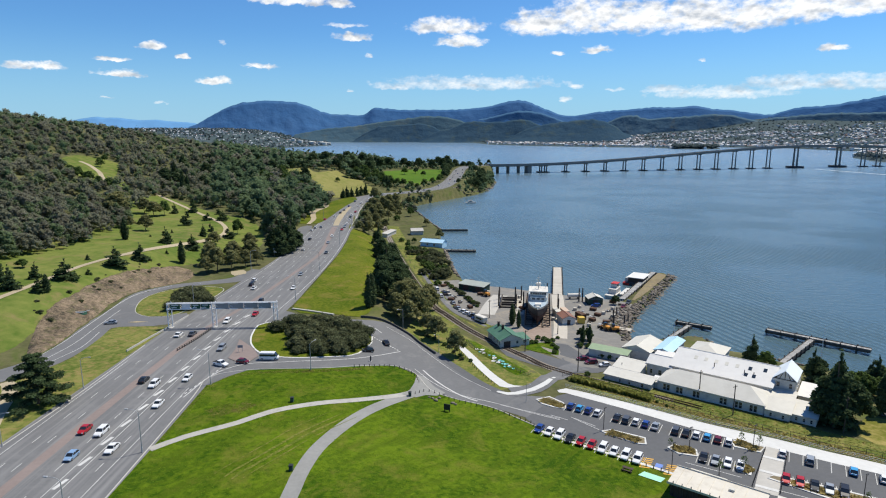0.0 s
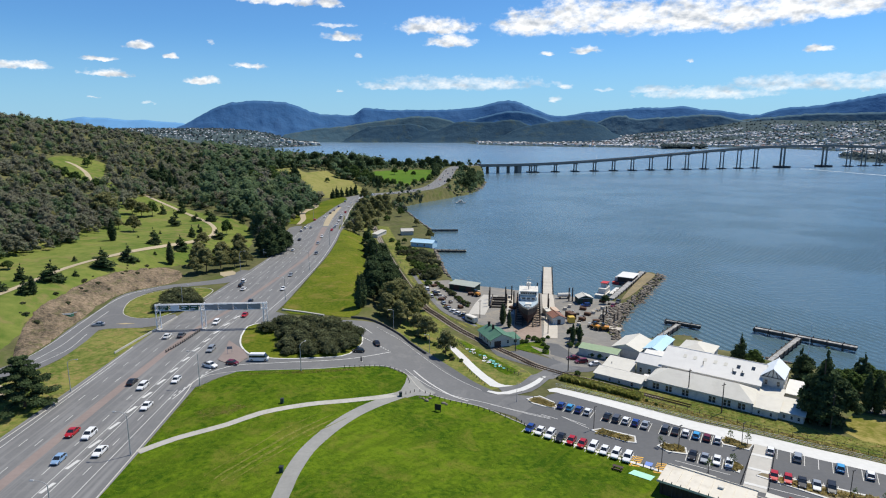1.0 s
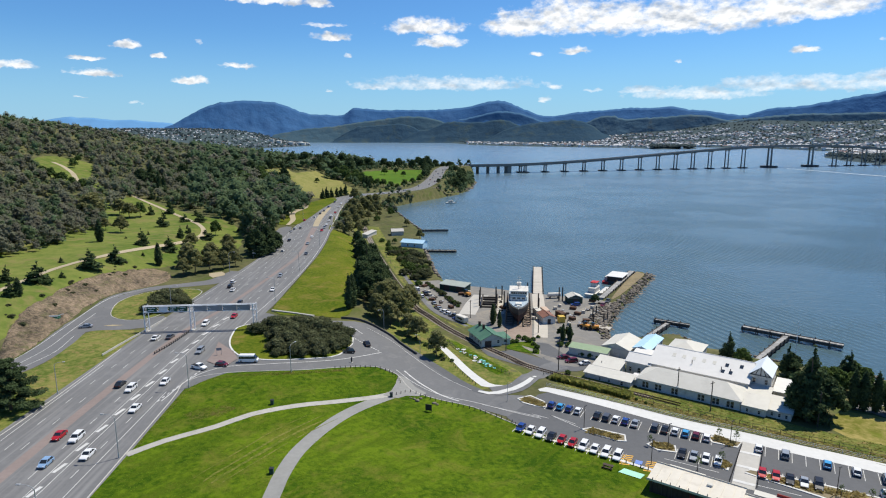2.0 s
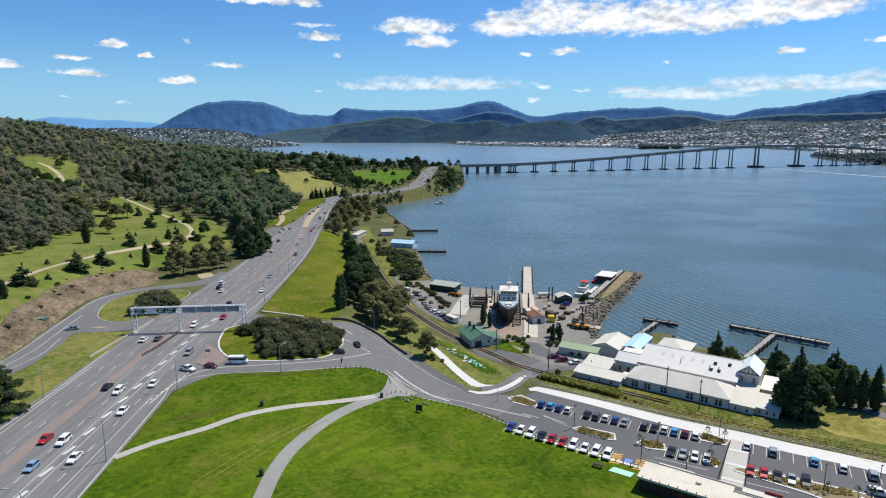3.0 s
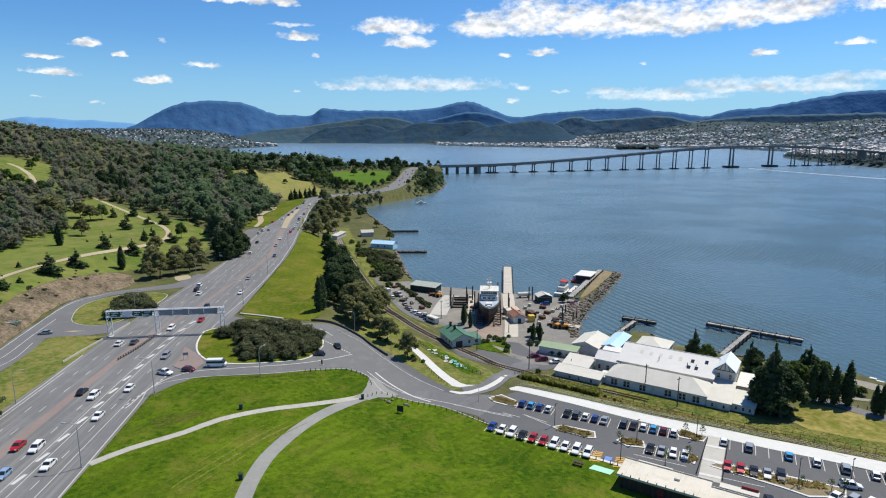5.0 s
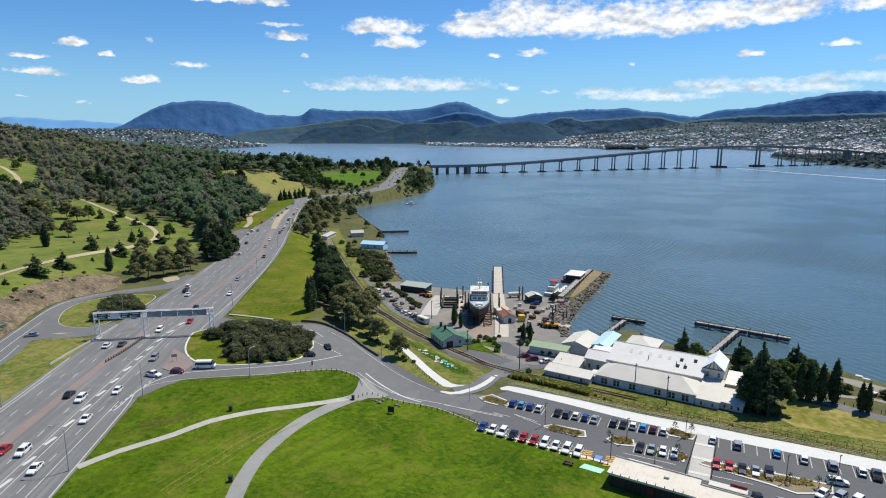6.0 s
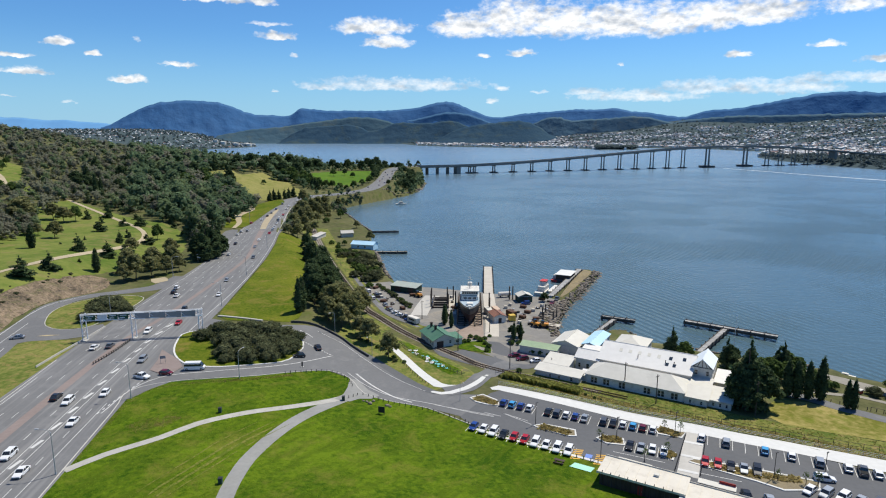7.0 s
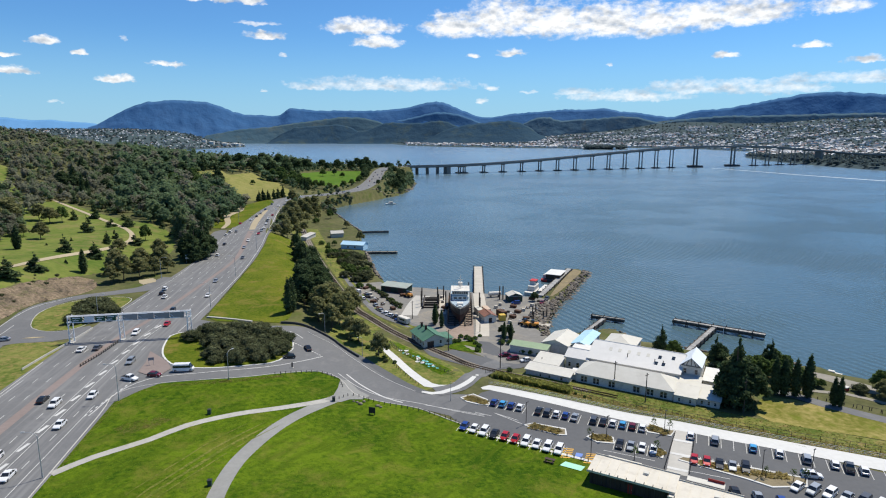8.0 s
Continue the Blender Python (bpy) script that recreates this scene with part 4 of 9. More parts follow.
ridge("backdrop_range", [(-38, 0.3), (-33.42, 0.43), (-31.53, 0.79), (-30.75, 0.88), (-29.97, 1.02), (-29.09, 1.16), (-28.38, 1.04), (-27.56, 1.09), (-26.33, 0.92), (-25.41, 0.88), (-24.85, 0.98), (-23.78, 0.8), (-22.01, 0.71), (-20.45, 0.39), (-18.4, 0.2)], 4940, 330, 10, M_hazed_range, "mountain range on the horizon, pale blue with painted haze", 1, 0.012)
ridge("backdrop_mountains", [(-25.5, -0.6), (-24.3, -0.28), (-21.58, 0.57), (-20.4, 1.3), (-19.44, 1.82), (-18.6, 2.2), (-17.77, 2.44), (-16.6, 2.58), (-15.38, 2.62), (-14, 2.58), (-12.95, 2.46), (-12.2, 2.22), (-11.49, 1.88), (-10.7, 1.6), (-9.99, 1.46), (-7.05, 1.37), (-6.52, 2.08), (-6.0, 2.13), (-4.36, 1.88), (-1.25, 1.89), (1.35, 1.89), (3.94, 2.14), (5.48, 2.48), (6.76, 2.73), (7.78, 2.62), (9.07, 2.01), (10.6, 1.41), (11.61, 1.25), (13.58, 1.59), (16.0, 1.77), (18.36, 1.98), (20.66, 1.96), (22.23, 2.08), (23.35, 1.78), (25.09, 1.62), (26.8, 1.32), (28.03, 1.26), (29.19, 1.74), (32.14, 1.95), (34.61, 2.44), (37.36, 2.95), (39.24, 3.06), (41.44, 2.9), (44, 2.65), (50, 2.2)], 4870, 320, 5, M_mountain, "forested mountain range beyond the river, dark blue with painted haze", 2, 0.025)
ridge("backdrop_shoulder", [(-0.5, -0.4), (1.88, 0.51), (3.44, 1.02), (4.99, 1.38), (6.52, 1.72), (7.55, 1.82), (8.83, 1.62), (10.36, 1.11), (11.64, 0.5), (13.5, -0.2)], 4760, 120, 0, M_shoulder, "forested shoulder below the pointed peak, blue with painted haze", 5)
ridge("backdrop_olive_hills", [(-15.5, -1.0), (-14.57, -0.7), (-13.07, -0.25), (-11.56, 0.05), (-9.53, 0.3), (-7.48, 0.51), (-5.93, 0.76), (-4.37, 0.97), (-2.29, 1.23), (-1.51, 1.33), (-0.21, 1.28), (0.83, 1.18), (1.62, 0.92), (2.66, 0.51), (3.45, -0.15), (4.2, -0.8)], 4620, 160, -2, M_olive_hill, "olive hills beyond the river bend, haze painted into their colour", 6)
ridge("backdrop_hills", [(-8.6, -1.1), (-8.29, -0.92), (-7.6, -0.46), (-6.98, -0.05), (-6.19, 0.31), (-4.9, 0.51), (-3.34, 0.56), (-2.03, 0.67), (-1.25, 0.51), (-0.47, 0.15), (0.31, -0.31), (1.2, -0.9)], 4490, 160, -2, M_near_hill, "dark forested hill on the far shore, blued with painted haze", 3)
ridge("backdrop_hills", [(-2.2, -1.0), (-1.26, -0.41), (-0.21, 0.05), (0.84, 0.21), (1.88, 0.72), (2.92, 0.92), (4.48, 0.77), (6.03, 0.87), (7.05, 1.07), (7.82, 0.96), (8.6, 0.61), (9.38, 0.2), (10.41, -0.2), (11.5, -0.9)], 4400, 200, -2, M_near_hill, "dark forested hill on the far shore, blued with painted haze", 7)
ridge("backdrop_hills", [(4.8, -1.1), (6.06, -0.66), (8.1, 0.31), (9.62, 0.61), (11.13, 0.8), (13.11, 1.0), (14.1, 0.99), (14.84, 0.69), (15.59, 0.3), (16.35, -0.2), (17.09, -0.54), (18.06, -0.83), (19, -1.1)], 4200, 300, 0, M_near_hill, "dark forested hill with a sunlit clearing, blued with painted haze", 8)
ridge("backdrop_foothills", [(12.8, -0.6), (14.13, 0.3), (15.08, 0.89), (16.03, 1.23), (17.21, 1.37), (17.95, 0.97), (19.11, 1.06), (20.72, 1.15), (22.51, 1.28), (24.04, 1.35), (25.13, 1.2), (26.63, 0.82), (28.51, 0.45), (30, 0.2)], 4680, 150, 0, M_foothill, "olive and dark green hills above the suburbs, blued with painted haze", 4)
ridge("backdrop_foothills", [(24.2, -0.4), (25.63, 0.28), (26.84, 0.82), (28.46, 1.03), (30.41, 1.23), (32.3, 1.34), (35.44, 1.33), (39, 1.4), (42.96, 1.42), (47, 1.3), (52, 1.0)], 4640, 150, 0, M_foothill, "wooded hills above the far suburb, blued with painted haze", 9)


def houses(name, spots, label, seed, size=1.0):
    """Far houses, too many and too small to count."""
    gen = np.random.default_rng(seed)
    verts, faces, mats = [], [], []
    for x, y, z in spots:
        w, d, h = gen.uniform(4, 9), gen.uniform(3, 5), gen.uniform(2.6, 6)
        w, d, h = w * size, d * size, h * size
        a = gen.uniform(0, 3.14)
        c, s = math.cos(a), math.sin(a)
        b = len(verts)
        for px, py, pz in ((-w, -d, -4), (w, -d, -4), (w, d, -4), (-w, d, -4), (-w, -d, h), (w, -d, h), (w, d, h), (-w, d, h), (-w, 0, h + 2.2), (w, 0, h + 2.2)):
            verts.append((x + px * c - py * s, y + px * s + py * c, z + pz))
        tone = gen.choice(3, p=(0.45, 0.42, 0.13))
        for f, roof in (((0, 1, 5, 4), 0), ((1, 2, 6, 9, 5), 0), ((2, 3, 7, 6), 0), ((3, 0, 4, 8, 7), 0), ((4, 5, 9, 8), 1), ((6, 7, 8, 9), 1)):
            faces.append([b + k for k in f])
            mats.append(1 + int(tone) if roof else 0)
    ob = mesh_object(name, verts, faces, M_house_wall)
    for m in (M_roof_pale, M_roof_grey, M_roof_red):
        ob.data.materials.append(m)
    ob.data.polygons.foreach_set("material_index", mats)
    return tagged(ob, label, "houses", kind="stuff")


M_house_wall = surface("house_walls", (0.46, 0.45, 0.43), (0.74, 0.73, 0.7), 0.9, 0.02, 0.01, 0.0, island=0.25)
M_roof_pale = surface("pale_roofs", (0.5, 0.5, 0.5), (0.75, 0.75, 0.74), 0.7, 0.05, 0.01, 0.0)
M_roof_grey = surface("grey_roofs", (0.1, 0.105, 0.11), (0.2, 0.2, 0.2), 0.7, 0.05, 0.01, 0.0)
M_roof_red = surface("red_tile_roofs", (0.16, 0.085, 0.06), (0.28, 0.15, 0.11), 0.8, 0.05, 0.01, 0.0)


def spread_out(count, az0, az1, near, far, seed, clumped=False):
    """Places on dry land across the river, by degrees to the right and distance."""
    gen = np.random.default_rng(seed)
    az, d = np.radians(gen.uniform(az0, az1, count * 9)), gen.uniform(near, far, count * 9)
    x, y = np.sin(az) * d, np.cos(az) * d
    z = ground_height(x, y)
    keep = z > 2.4
    if clumped:
        odds = np.array([noise.noise((a / 160, b / 160, 0)) for a, b in zip(x, y)]) * 1.3 + 0.8 - 0.00022 * (d - near)
        keep &= gen.random(len(x)) < odds
    return x[keep][:count], y[keep][:count], z[keep][:count]


def build_suburbs():
    gen = np.random.default_rng(11)
    houses("suburb", list(zip(*spread_out(5200, 4, 50, 2200, 4450, 1, True))), "hillside suburb of small pale houses across the river", 1)
    houses("far_town", list(zip(*spread_out(900, -27.5, -10.5, 2700, 4700, 2, True))), "distant low town along the far shore", 2, 0.55)
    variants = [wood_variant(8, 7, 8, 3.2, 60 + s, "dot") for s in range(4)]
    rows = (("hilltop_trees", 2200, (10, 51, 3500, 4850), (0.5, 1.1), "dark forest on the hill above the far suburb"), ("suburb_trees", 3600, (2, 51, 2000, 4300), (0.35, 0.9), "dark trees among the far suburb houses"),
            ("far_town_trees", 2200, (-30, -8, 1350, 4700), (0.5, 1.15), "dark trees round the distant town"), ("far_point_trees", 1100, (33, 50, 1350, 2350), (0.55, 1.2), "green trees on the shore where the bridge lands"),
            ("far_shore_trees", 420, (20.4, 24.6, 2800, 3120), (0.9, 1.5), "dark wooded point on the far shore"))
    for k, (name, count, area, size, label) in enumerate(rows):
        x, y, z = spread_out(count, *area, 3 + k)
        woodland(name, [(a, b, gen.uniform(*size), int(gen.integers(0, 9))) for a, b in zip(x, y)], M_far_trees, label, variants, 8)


# far leaves greyed and blued: distance haze sits in their colour
M_far_trees = leafage("hazed_far_leaves", (0.055, 0.084, 0.094), (0.108, 0.142, 0.14), 0.3, 0.02)
build_suburbs()


# ---- bridge ----
def build_bridge():
    bridge = thing("bridge", "long grey concrete road bridge on slender twin-column piers", "bridge")
    start, way = Vector((199, 1191, 0)), Vector((493, 119, 0)).normalized()
    side = Vector((-way.y, way.x, 0))
    turn = math.degrees(math.atan2(way.y, way.x))

    def deck_top(s):
        return 16 + 31.5 * float(smooth(-60, 640, s)) - 27 * float(smooth(690, 1250, s))

    spans = [-98, -77, -56, -36, -10] + [42.4 * k for k in range(13)] + [578, 690, 758, 800.5, 843, 885.5, 930, 975, 1010, 1045, 1080, 1115, 1150, 1185, 1220]
    s = np.arange(-118, 1330, 12.0)
    for name, profile, material in (("deck", [(-8.5, -2.2), (-8.5, -0.1), (8.5, -0.1), (8.5, -2.2), (6, -3.4), (-6, -3.4)], M_bridge), ("roadway", [(-7.6, -0.09), (-7.6, 0.0), (7.6, 0.0), (7.6, -0.09)], M_asphalt),
                                    ("parapet", [(-8.5, -0.1), (-8.5, 1.1), (-8.1, 1.1), (-8.1, -0.1)], M_bridge), ("parapet", [(8.1, -0.1), (8.1, 1.1), (8.5, 1.1), (8.5, -0.1)], M_bridge)):
        verts = [tuple(start + way * q + side * o + Vector((0, 0, deck_top(q) + h))) for q in s for o, h in profile]
        k = len(profile)
        faces = [(i * k + j, (i + 1) * k + j, (i + 1) * k + (j + 1) % k, i * k + (j + 1) % k) for i in range(len(s) - 1) for j in range(k)] + [tuple(range(k)), tuple(range((len(s) - 1) * k, len(s) * k))[::-1]]
        mesh_object(name, verts, faces, material, bridge)
    for q in spans:
        p, top = start + way * q, deck_top(q) - 3.2
        wide, heavy = (3.4, True) if q in (578, 690) else (2.2, False)
        stout = q == -36 or q == 975
        bm = bmesh.new()
        if stout:
            box(bm, -4, 4, -9, 9, -2, top, 0.2)
        elif q < -36:
            box(bm, -0.8, 0.8, -7, 7, -2, top, 0.1)
        else:
            for o in (-5, 5):
                rod(bm, (0, o, 1), (0, o * 0.95, top - 1.2), wide * 0.62, wide * 0.5, 10)
            box(bm, -1.6, 1.6, -8, 8, top - 1.6, top + 0.3, 0.2)
            if not heavy:
                rod(bm, (-5, 0, 1.4), (5, 0, 1.4), 0.6, 0.6, 6)
        pier = part("pier", bm, M_bridge, bridge)
        pier.matrix_basis = pose(p.x, p.y, 0, 0, 0, turn)
        if -36 < q and q != 975:
            cap = boxes([(-5.5, 5.5, -10, 10, 0.3, 1.9)] if not heavy else [(-12, 12, -13, 13, 0.2, 4.0)], 0.3)
            part("pile_cap", cap, M_dark_concrete, pier)
    for q in range(-90, 1300, 45):
        p = start + way * q + side * 8.0
        bm = rod(bmesh.new(), (0, 0, 0), (0, 0, 9), 0.14, 0.09, 6)
        rod(bm, (0, 0, 9), (1.2, -1.6, 9.4), 0.09, 0.09, 6)
        lamp = part("lamp_post", bm, M_steel, bridge)
        lamp.matrix_basis = pose(p.x, p.y, deck_top(q), 0, 0, turn)


M_dark_concrete = surface("wet_dark_concrete", (0.045, 0.045, 0.045), (0.1, 0.1, 0.098), 0.8, 0.4, 0.05, 0.1)
build_bridge()
# ---- single trees ----
def build_trees():
    g = grove
    g.model("pine_a", "pine_tree", "cone", 8, 3.0, 0.34, M_dark_leaf, "young dark green pine with open tiers on the meadow", 620, 1)
    g.model("pine_b", "pine_tree", "cone", 7, 3.2, 0.34, M_mid_dark, "young spreading green pine on the meadow", 560, 2)
    g.model("cypress", "cypress_tree", "column", 12, 1.75, 0.28, M_dark_leaf, "narrow dark green columnar cypress", 1000, 3)
    g.model("gum_a", "gum_tree", "round", 13, 5.5, 0.5, M_gum, "olive-green gum tree with a broad uneven crown", 1500, 4)
    g.model("gum_b", "gum_tree", "round", 11, 4.6, 0.5, M_gum, "grey-green gum tree with an open crown", 1200, 5)
    g.model("gum_c", "gum_tree", "round", 9, 4.2, 0.42, M_mid_leaf, "green broad-crowned tree beside the road", 1100, 6)
    g.model("fir", "conifer_tree", "spire", 20, 5.5, 0.55, M_dark_leaf, "tall dark conifer with a dense crown", 1800, 7)
    g.model("dark_round", "conifer_tree", "round", 15, 6.0, 0.62, M_dark_leaf, "large dark dense conifer", 1500, 8)
    g.model("park_a", "broadleaf_tree", "round", 15, 7.5, 0.8, M_mid_leaf, "large round green park tree", 650, 11)
    g.model("park_b", "broadleaf_tree", "round", 17, 7.5, 0.85, M_dark_leaf, "large dark rounded park tree", 650, 12)
    g.model("macrocarpa", "conifer_tree", "wide", 17, 6.5, 0.5, M_dark_leaf, "large dark dense conifer with a lumpy crown", 2200, 13)
    g.model("shrub", "shrub", "round", 3.4, 3.1, 0.2, M_shrub, "rounded dense grey-green shrub on grass", 1250, 9)
    g.model("shrub_b", "shrub", "round", 2.6, 2.2, 0.32, M_mid_leaf, "rounded dense green shrub on rough grass", 430, 10)
    gen = np.random.default_rng(5)

    def put(key, rows):
        for x, y, s in rows:
            g.plant(key, x, y, s, gen.uniform(0, 360), gen.uniform(0.92, 1.1))

    # scattered young trees of the meadow: place, breadth, height against breadth
    for x, y, s, tall in [(-155.8, 244.3, 1.55, 0.84), (-153.0, 255.8, 0.44, 1.01), (-141.3, 336.0, 1.35, 0.95), (-154.2, 333.0, 1.14, 1.18), (-148.1, 371.3, 0.82, 1.37), (-204.2, 459.0, 0.96, 1.27), (-194.4, 469.6, 1.12, 1.71), (-227.9, 529.4, 0.76, 0.91), (-158.5, 435.0, 1.49, 0.71), (-128.0, 423.8, 0.72, 0.91), (-145.4, 313.9, 0.31, 1.22), (-172.6, 353.4, 0.29, 0.91), (-173.5, 465.9, 0.87, 0.91), (-168.2, 244.6, 0.88, 1.19), (-154.1, 225.3, 0.98, 0.99)]:
        g.plant("pine_b", x, y, s, gen.uniform(0, 360), tall)
    for x, y, s, tall in [(-151.4, 274.1, 1.78, 0.69), (-167.8, 281.2, 0.46, 0.92), (-148.6, 292.1, 1.34, 0.87), (-175.4, 411.2, 1.47, 0.96), (-150.0, 388.1, 0.72, 1.16), (-170.0, 434.6, 1.24, 0.66), (-209.6, 523.8, 1.14, 0.92), (-235.6, 534.5, 1.0, 1.16), (-136.9, 383.4, 1.54, 0.6), (-191.3, 504.1, 0.67, 1.31), (-167.8, 371.5, 0.32, 1.2), (-140.4, 444.9, 0.88, 0.75), (-166.0, 225.8, 1.24, 1.07), (-177.6, 237.1, 0.94, 1.43)]:
        g.plant("pine_a", x, y, s, gen.uniform(0, 360), tall)
    for x, y, s, tall in [(-135.0, 307.7, 1.18, 0.85), (-179.6, 338.7, 1.34, 0.81), (-253.3, 552.6, 1.3, 0.6), (-238.0, 557.1, 1.46, 1.3), (-234.9, 560.4, 1.3, 1.24), (-200.1, 514.4, 1.03, 0.67), (-152.8, 227.2, 0.89, 0.68)]:
        g.plant("cypress", x, y, s, gen.uniform(0, 360), tall)
    for x, y, s, tall in [(-187.4, 378.9, 1.04, 0.91), (-115.8, 358.6, 0.93, 0.91)]:
        g.plant("gum_b", x, y, s, gen.uniform(0, 360), tall)
    for x, y, s, tall in [(-205.9, 446.4, 1.15, 1.11), (-136.4, 398.8, 0.99, 1.2), (-185.7, 262.2, 0.69, 0.69)]:
        g.plant("gum_c", x, y, s, gen.uniform(0, 360), tall)
    for x, y, s, tall in [(-137.4, 358.7, 0.86, 0.72), (-209.9, 439.1, 1.08, 0.81), (-220.3, 446.5, 1.02, 0.92), (-233.1, 431.9, 1.76, 0.73)]:
        g.plant("gum_a", x, y, s, gen.uniform(0, 360), tall)
    put("gum_a", [(-113.1, 297, 0.95), (-106.9, 301, 0.85), (-112.2, 318, 0.95), (-122, 312, 0.95), (-104, 322, 0.9), (-210, 345, 0.8), (-233, 372, 0.75), (-228, 420, 0.8), (-62, 480, 0.9), (-57, 455, 0.9), (-60, 520, 1.0), (-62, 560, 1.1), (-58, 590, 1.1)])
    put("gum_b", [(-116.4, 292, 0.8), (-102.2, 307.4, 0.8), (-97.5, 312, 0.7), (-126, 322, 0.9), (-54, 437, 0.85), (-50, 462, 0.85), (-12.4, 261.7, 0.85), (-8.5, 254, 0.85), (-4, 222, 0.6), (-200, 385, 0.7), (-48, 560, 0.9), (-45, 600, 0.9)])
    put("gum_a", [(4.2, 196.6, 0.66), (-2.5, 212.3, 0.72), (-10.1, 230.7, 0.9), (-6.6, 258, 0.9), (-16.9, 238.4, 0.95), (-8, 244, 0.85), (-14, 246, 0.95)])
    put("gum_b", [(-13, 224, 0.9), (-18, 228, 0.95), (-6, 219, 0.75), (-12, 252, 0.95)])
    put("gum_c", [(106.1, 189.7, 0.75), (-30, 560, 0.9)])
    put("fir", [(-26, 262, 0.8), (-30, 312, 0.8), (-92.3, 338, 0.95), (-89, 345, 1.0), (-94, 352, 1.05), (-98, 345, 0.9), (-91, 362, 1.0), (102.8, 192.3, 0.55), (114.2, 176.7, 0.62), (131.8, 174.4, 0.55), (-40, 372, 0.8)])
    put("dark_round", [(-97, 358, 0.9), (-86, 352, 0.8), ])
    put("macrocarpa", [(-24.5, 244, 0.8), (-19.5, 252, 0.78), (-26, 256, 0.9), (-21, 266, 0.95), (-27.5, 272, 0.85), (-23, 283, 1.0), (-29.5, 292, 0.8), (-25, 301, 0.9), (-31, 322, 0.8), (-29, 336, 0.85), (-36, 352, 0.75), (-44, 400, 0.6)])
    put("dark_round", [(103.4, 149.5, 0.82), (105.4, 152, 1.0), (108, 150.5, 0.9), (107.4, 154.5, 0.9), (110.8, 153.6, 0.75)])
    put("fir", [(104, 151, 0.98)])
    put("cypress", [(121.5, 157.5, 0.95), (123.7, 156.4, 1.05), (126.5, 155.2, 0.95), (129.6, 154, 1.1), (133.3, 148.1, 0.75), (134.5, 147.2, 0.7), (-29.5, 232.6, 1.1), (-28.5, 235, 1.2)])
    put("gum_c", [(116, 163, 0.55), (121, 166, 0.6), (126, 168, 0.5), (131, 166, 0.5), (136, 163, 0.4), (155, 155.5, 0.7), (160, 152, 0.8), (139, 160, 0.35)])
    put("gum_a", [(-63, 500, 0.8), (-66, 540, 0.9), (-67, 575, 1.0), (-68, 605, 1.0), (-55, 610, 1.0), (-52, 575, 0.9), (-58, 545, 0.95), (-53, 520, 0.85), (-60, 435, 0.6), (-36, 640, 0.8), (-50, 640, 0.9)])
    put("gum_b", [(-46, 480, 0.8), (-55, 500, 0.85), (-48, 530, 0.8), (-44, 585, 0.8), (-30, 620, 0.8), (-14, 500, 0.6)])
    put("cypress", [(28, 238, 0.72), (30.3, 234.3, 0.6), (29, 241, 0.55), (52.3, 217.6, 0.6), (54.4, 215.8, 0.62), (51.4, 214.4, 0.5)])
    put("shrub_b", [(31.5, 214.6, 0.5), (33, 215.4, 0.55), (34.6, 216, 0.5), (39, 216.4, 0.6), (40.4, 213, 0.5), (41, 209, 0.55), (39.5, 205, 0.5), (50, 211.6, 0.6), (52.8, 211, 0.6), (55.6, 201.6, 0.6), (58, 200, 0.65), (60.4, 198.6, 0.6), (62, 197.2, 0.55), (55, 193.5, 0.3), (46.2, 183.6, 0.5), (60, 184, 0.5), (61.5, 183, 0.55)])
    put("fir", [(-278.8, 636.4, 0.9), (-259.5, 608.7, 0.8), (-288, 766, 1.0), (-276.5, 781.8, 0.9), (-254.8, 807.6, 1.1), (-309.7, 731.6, 0.9), (-232.1, 640, 0.8), (-209.9, 674.5, 0.9), (-175, 578, 0.8), (-186, 700, 1.0), (-150, 660, 0.8), (-140, 610, 0.8), (-205, 830, 1.2), (-120, 870, 0.9), (-112, 850, 0.8), (-70, 760, 0.7), (-66, 752, 0.6), (-74, 770, 0.7)])
    put("dark_round", [(-274.8, 604.6, 1.1), (-268, 590, 1.0), (-262, 598, 1.0), (-240, 612, 0.9), (-267.4, 691.3, 1.1), (-210.6, 624, 0.9), (-211.5, 760.6, 1.2), (-180, 640, 1.0), (-160, 700, 1.0), (-240, 720, 1.1), (-150, 860, 1.0), (-130, 900, 1.1), (-44, 990, 0.8), (-100, 1080, 1.1), (-60, 1100, 1.1)])
    put("gum_c", [(-180, 725, 1.3), (-225, 690, 1.2), (-165, 600, 1.2), (-130, 640, 1.0), (-98, 800, 1.1), (-30, 945, 1.0)])
    # the park on the headland: hedge of round trees, cypresses, trees along the shore
    put("park_a", [(-120, 845, 0.9), (-112, 838, 0.8), (-104, 832, 0.85), (-96, 826, 0.8), (-88, 812, 0.85), (-80, 800, 0.75), (-74, 790, 0.8), (-66, 780, 0.75), (-58, 774, 0.7), (-50, 768, 0.65), (-41, 768, 0.7), (-33, 776, 0.6), (-24, 788, 0.65), (-14, 806, 0.6), (-6, 830, 0.6), (-4, 850, 0.7), (-92, 838, 1.0), (-82, 818, 0.9), (-70, 802, 0.8), (-110, 855, 1.1), (-60, 955, 0.75), (-32, 985, 0.4)])
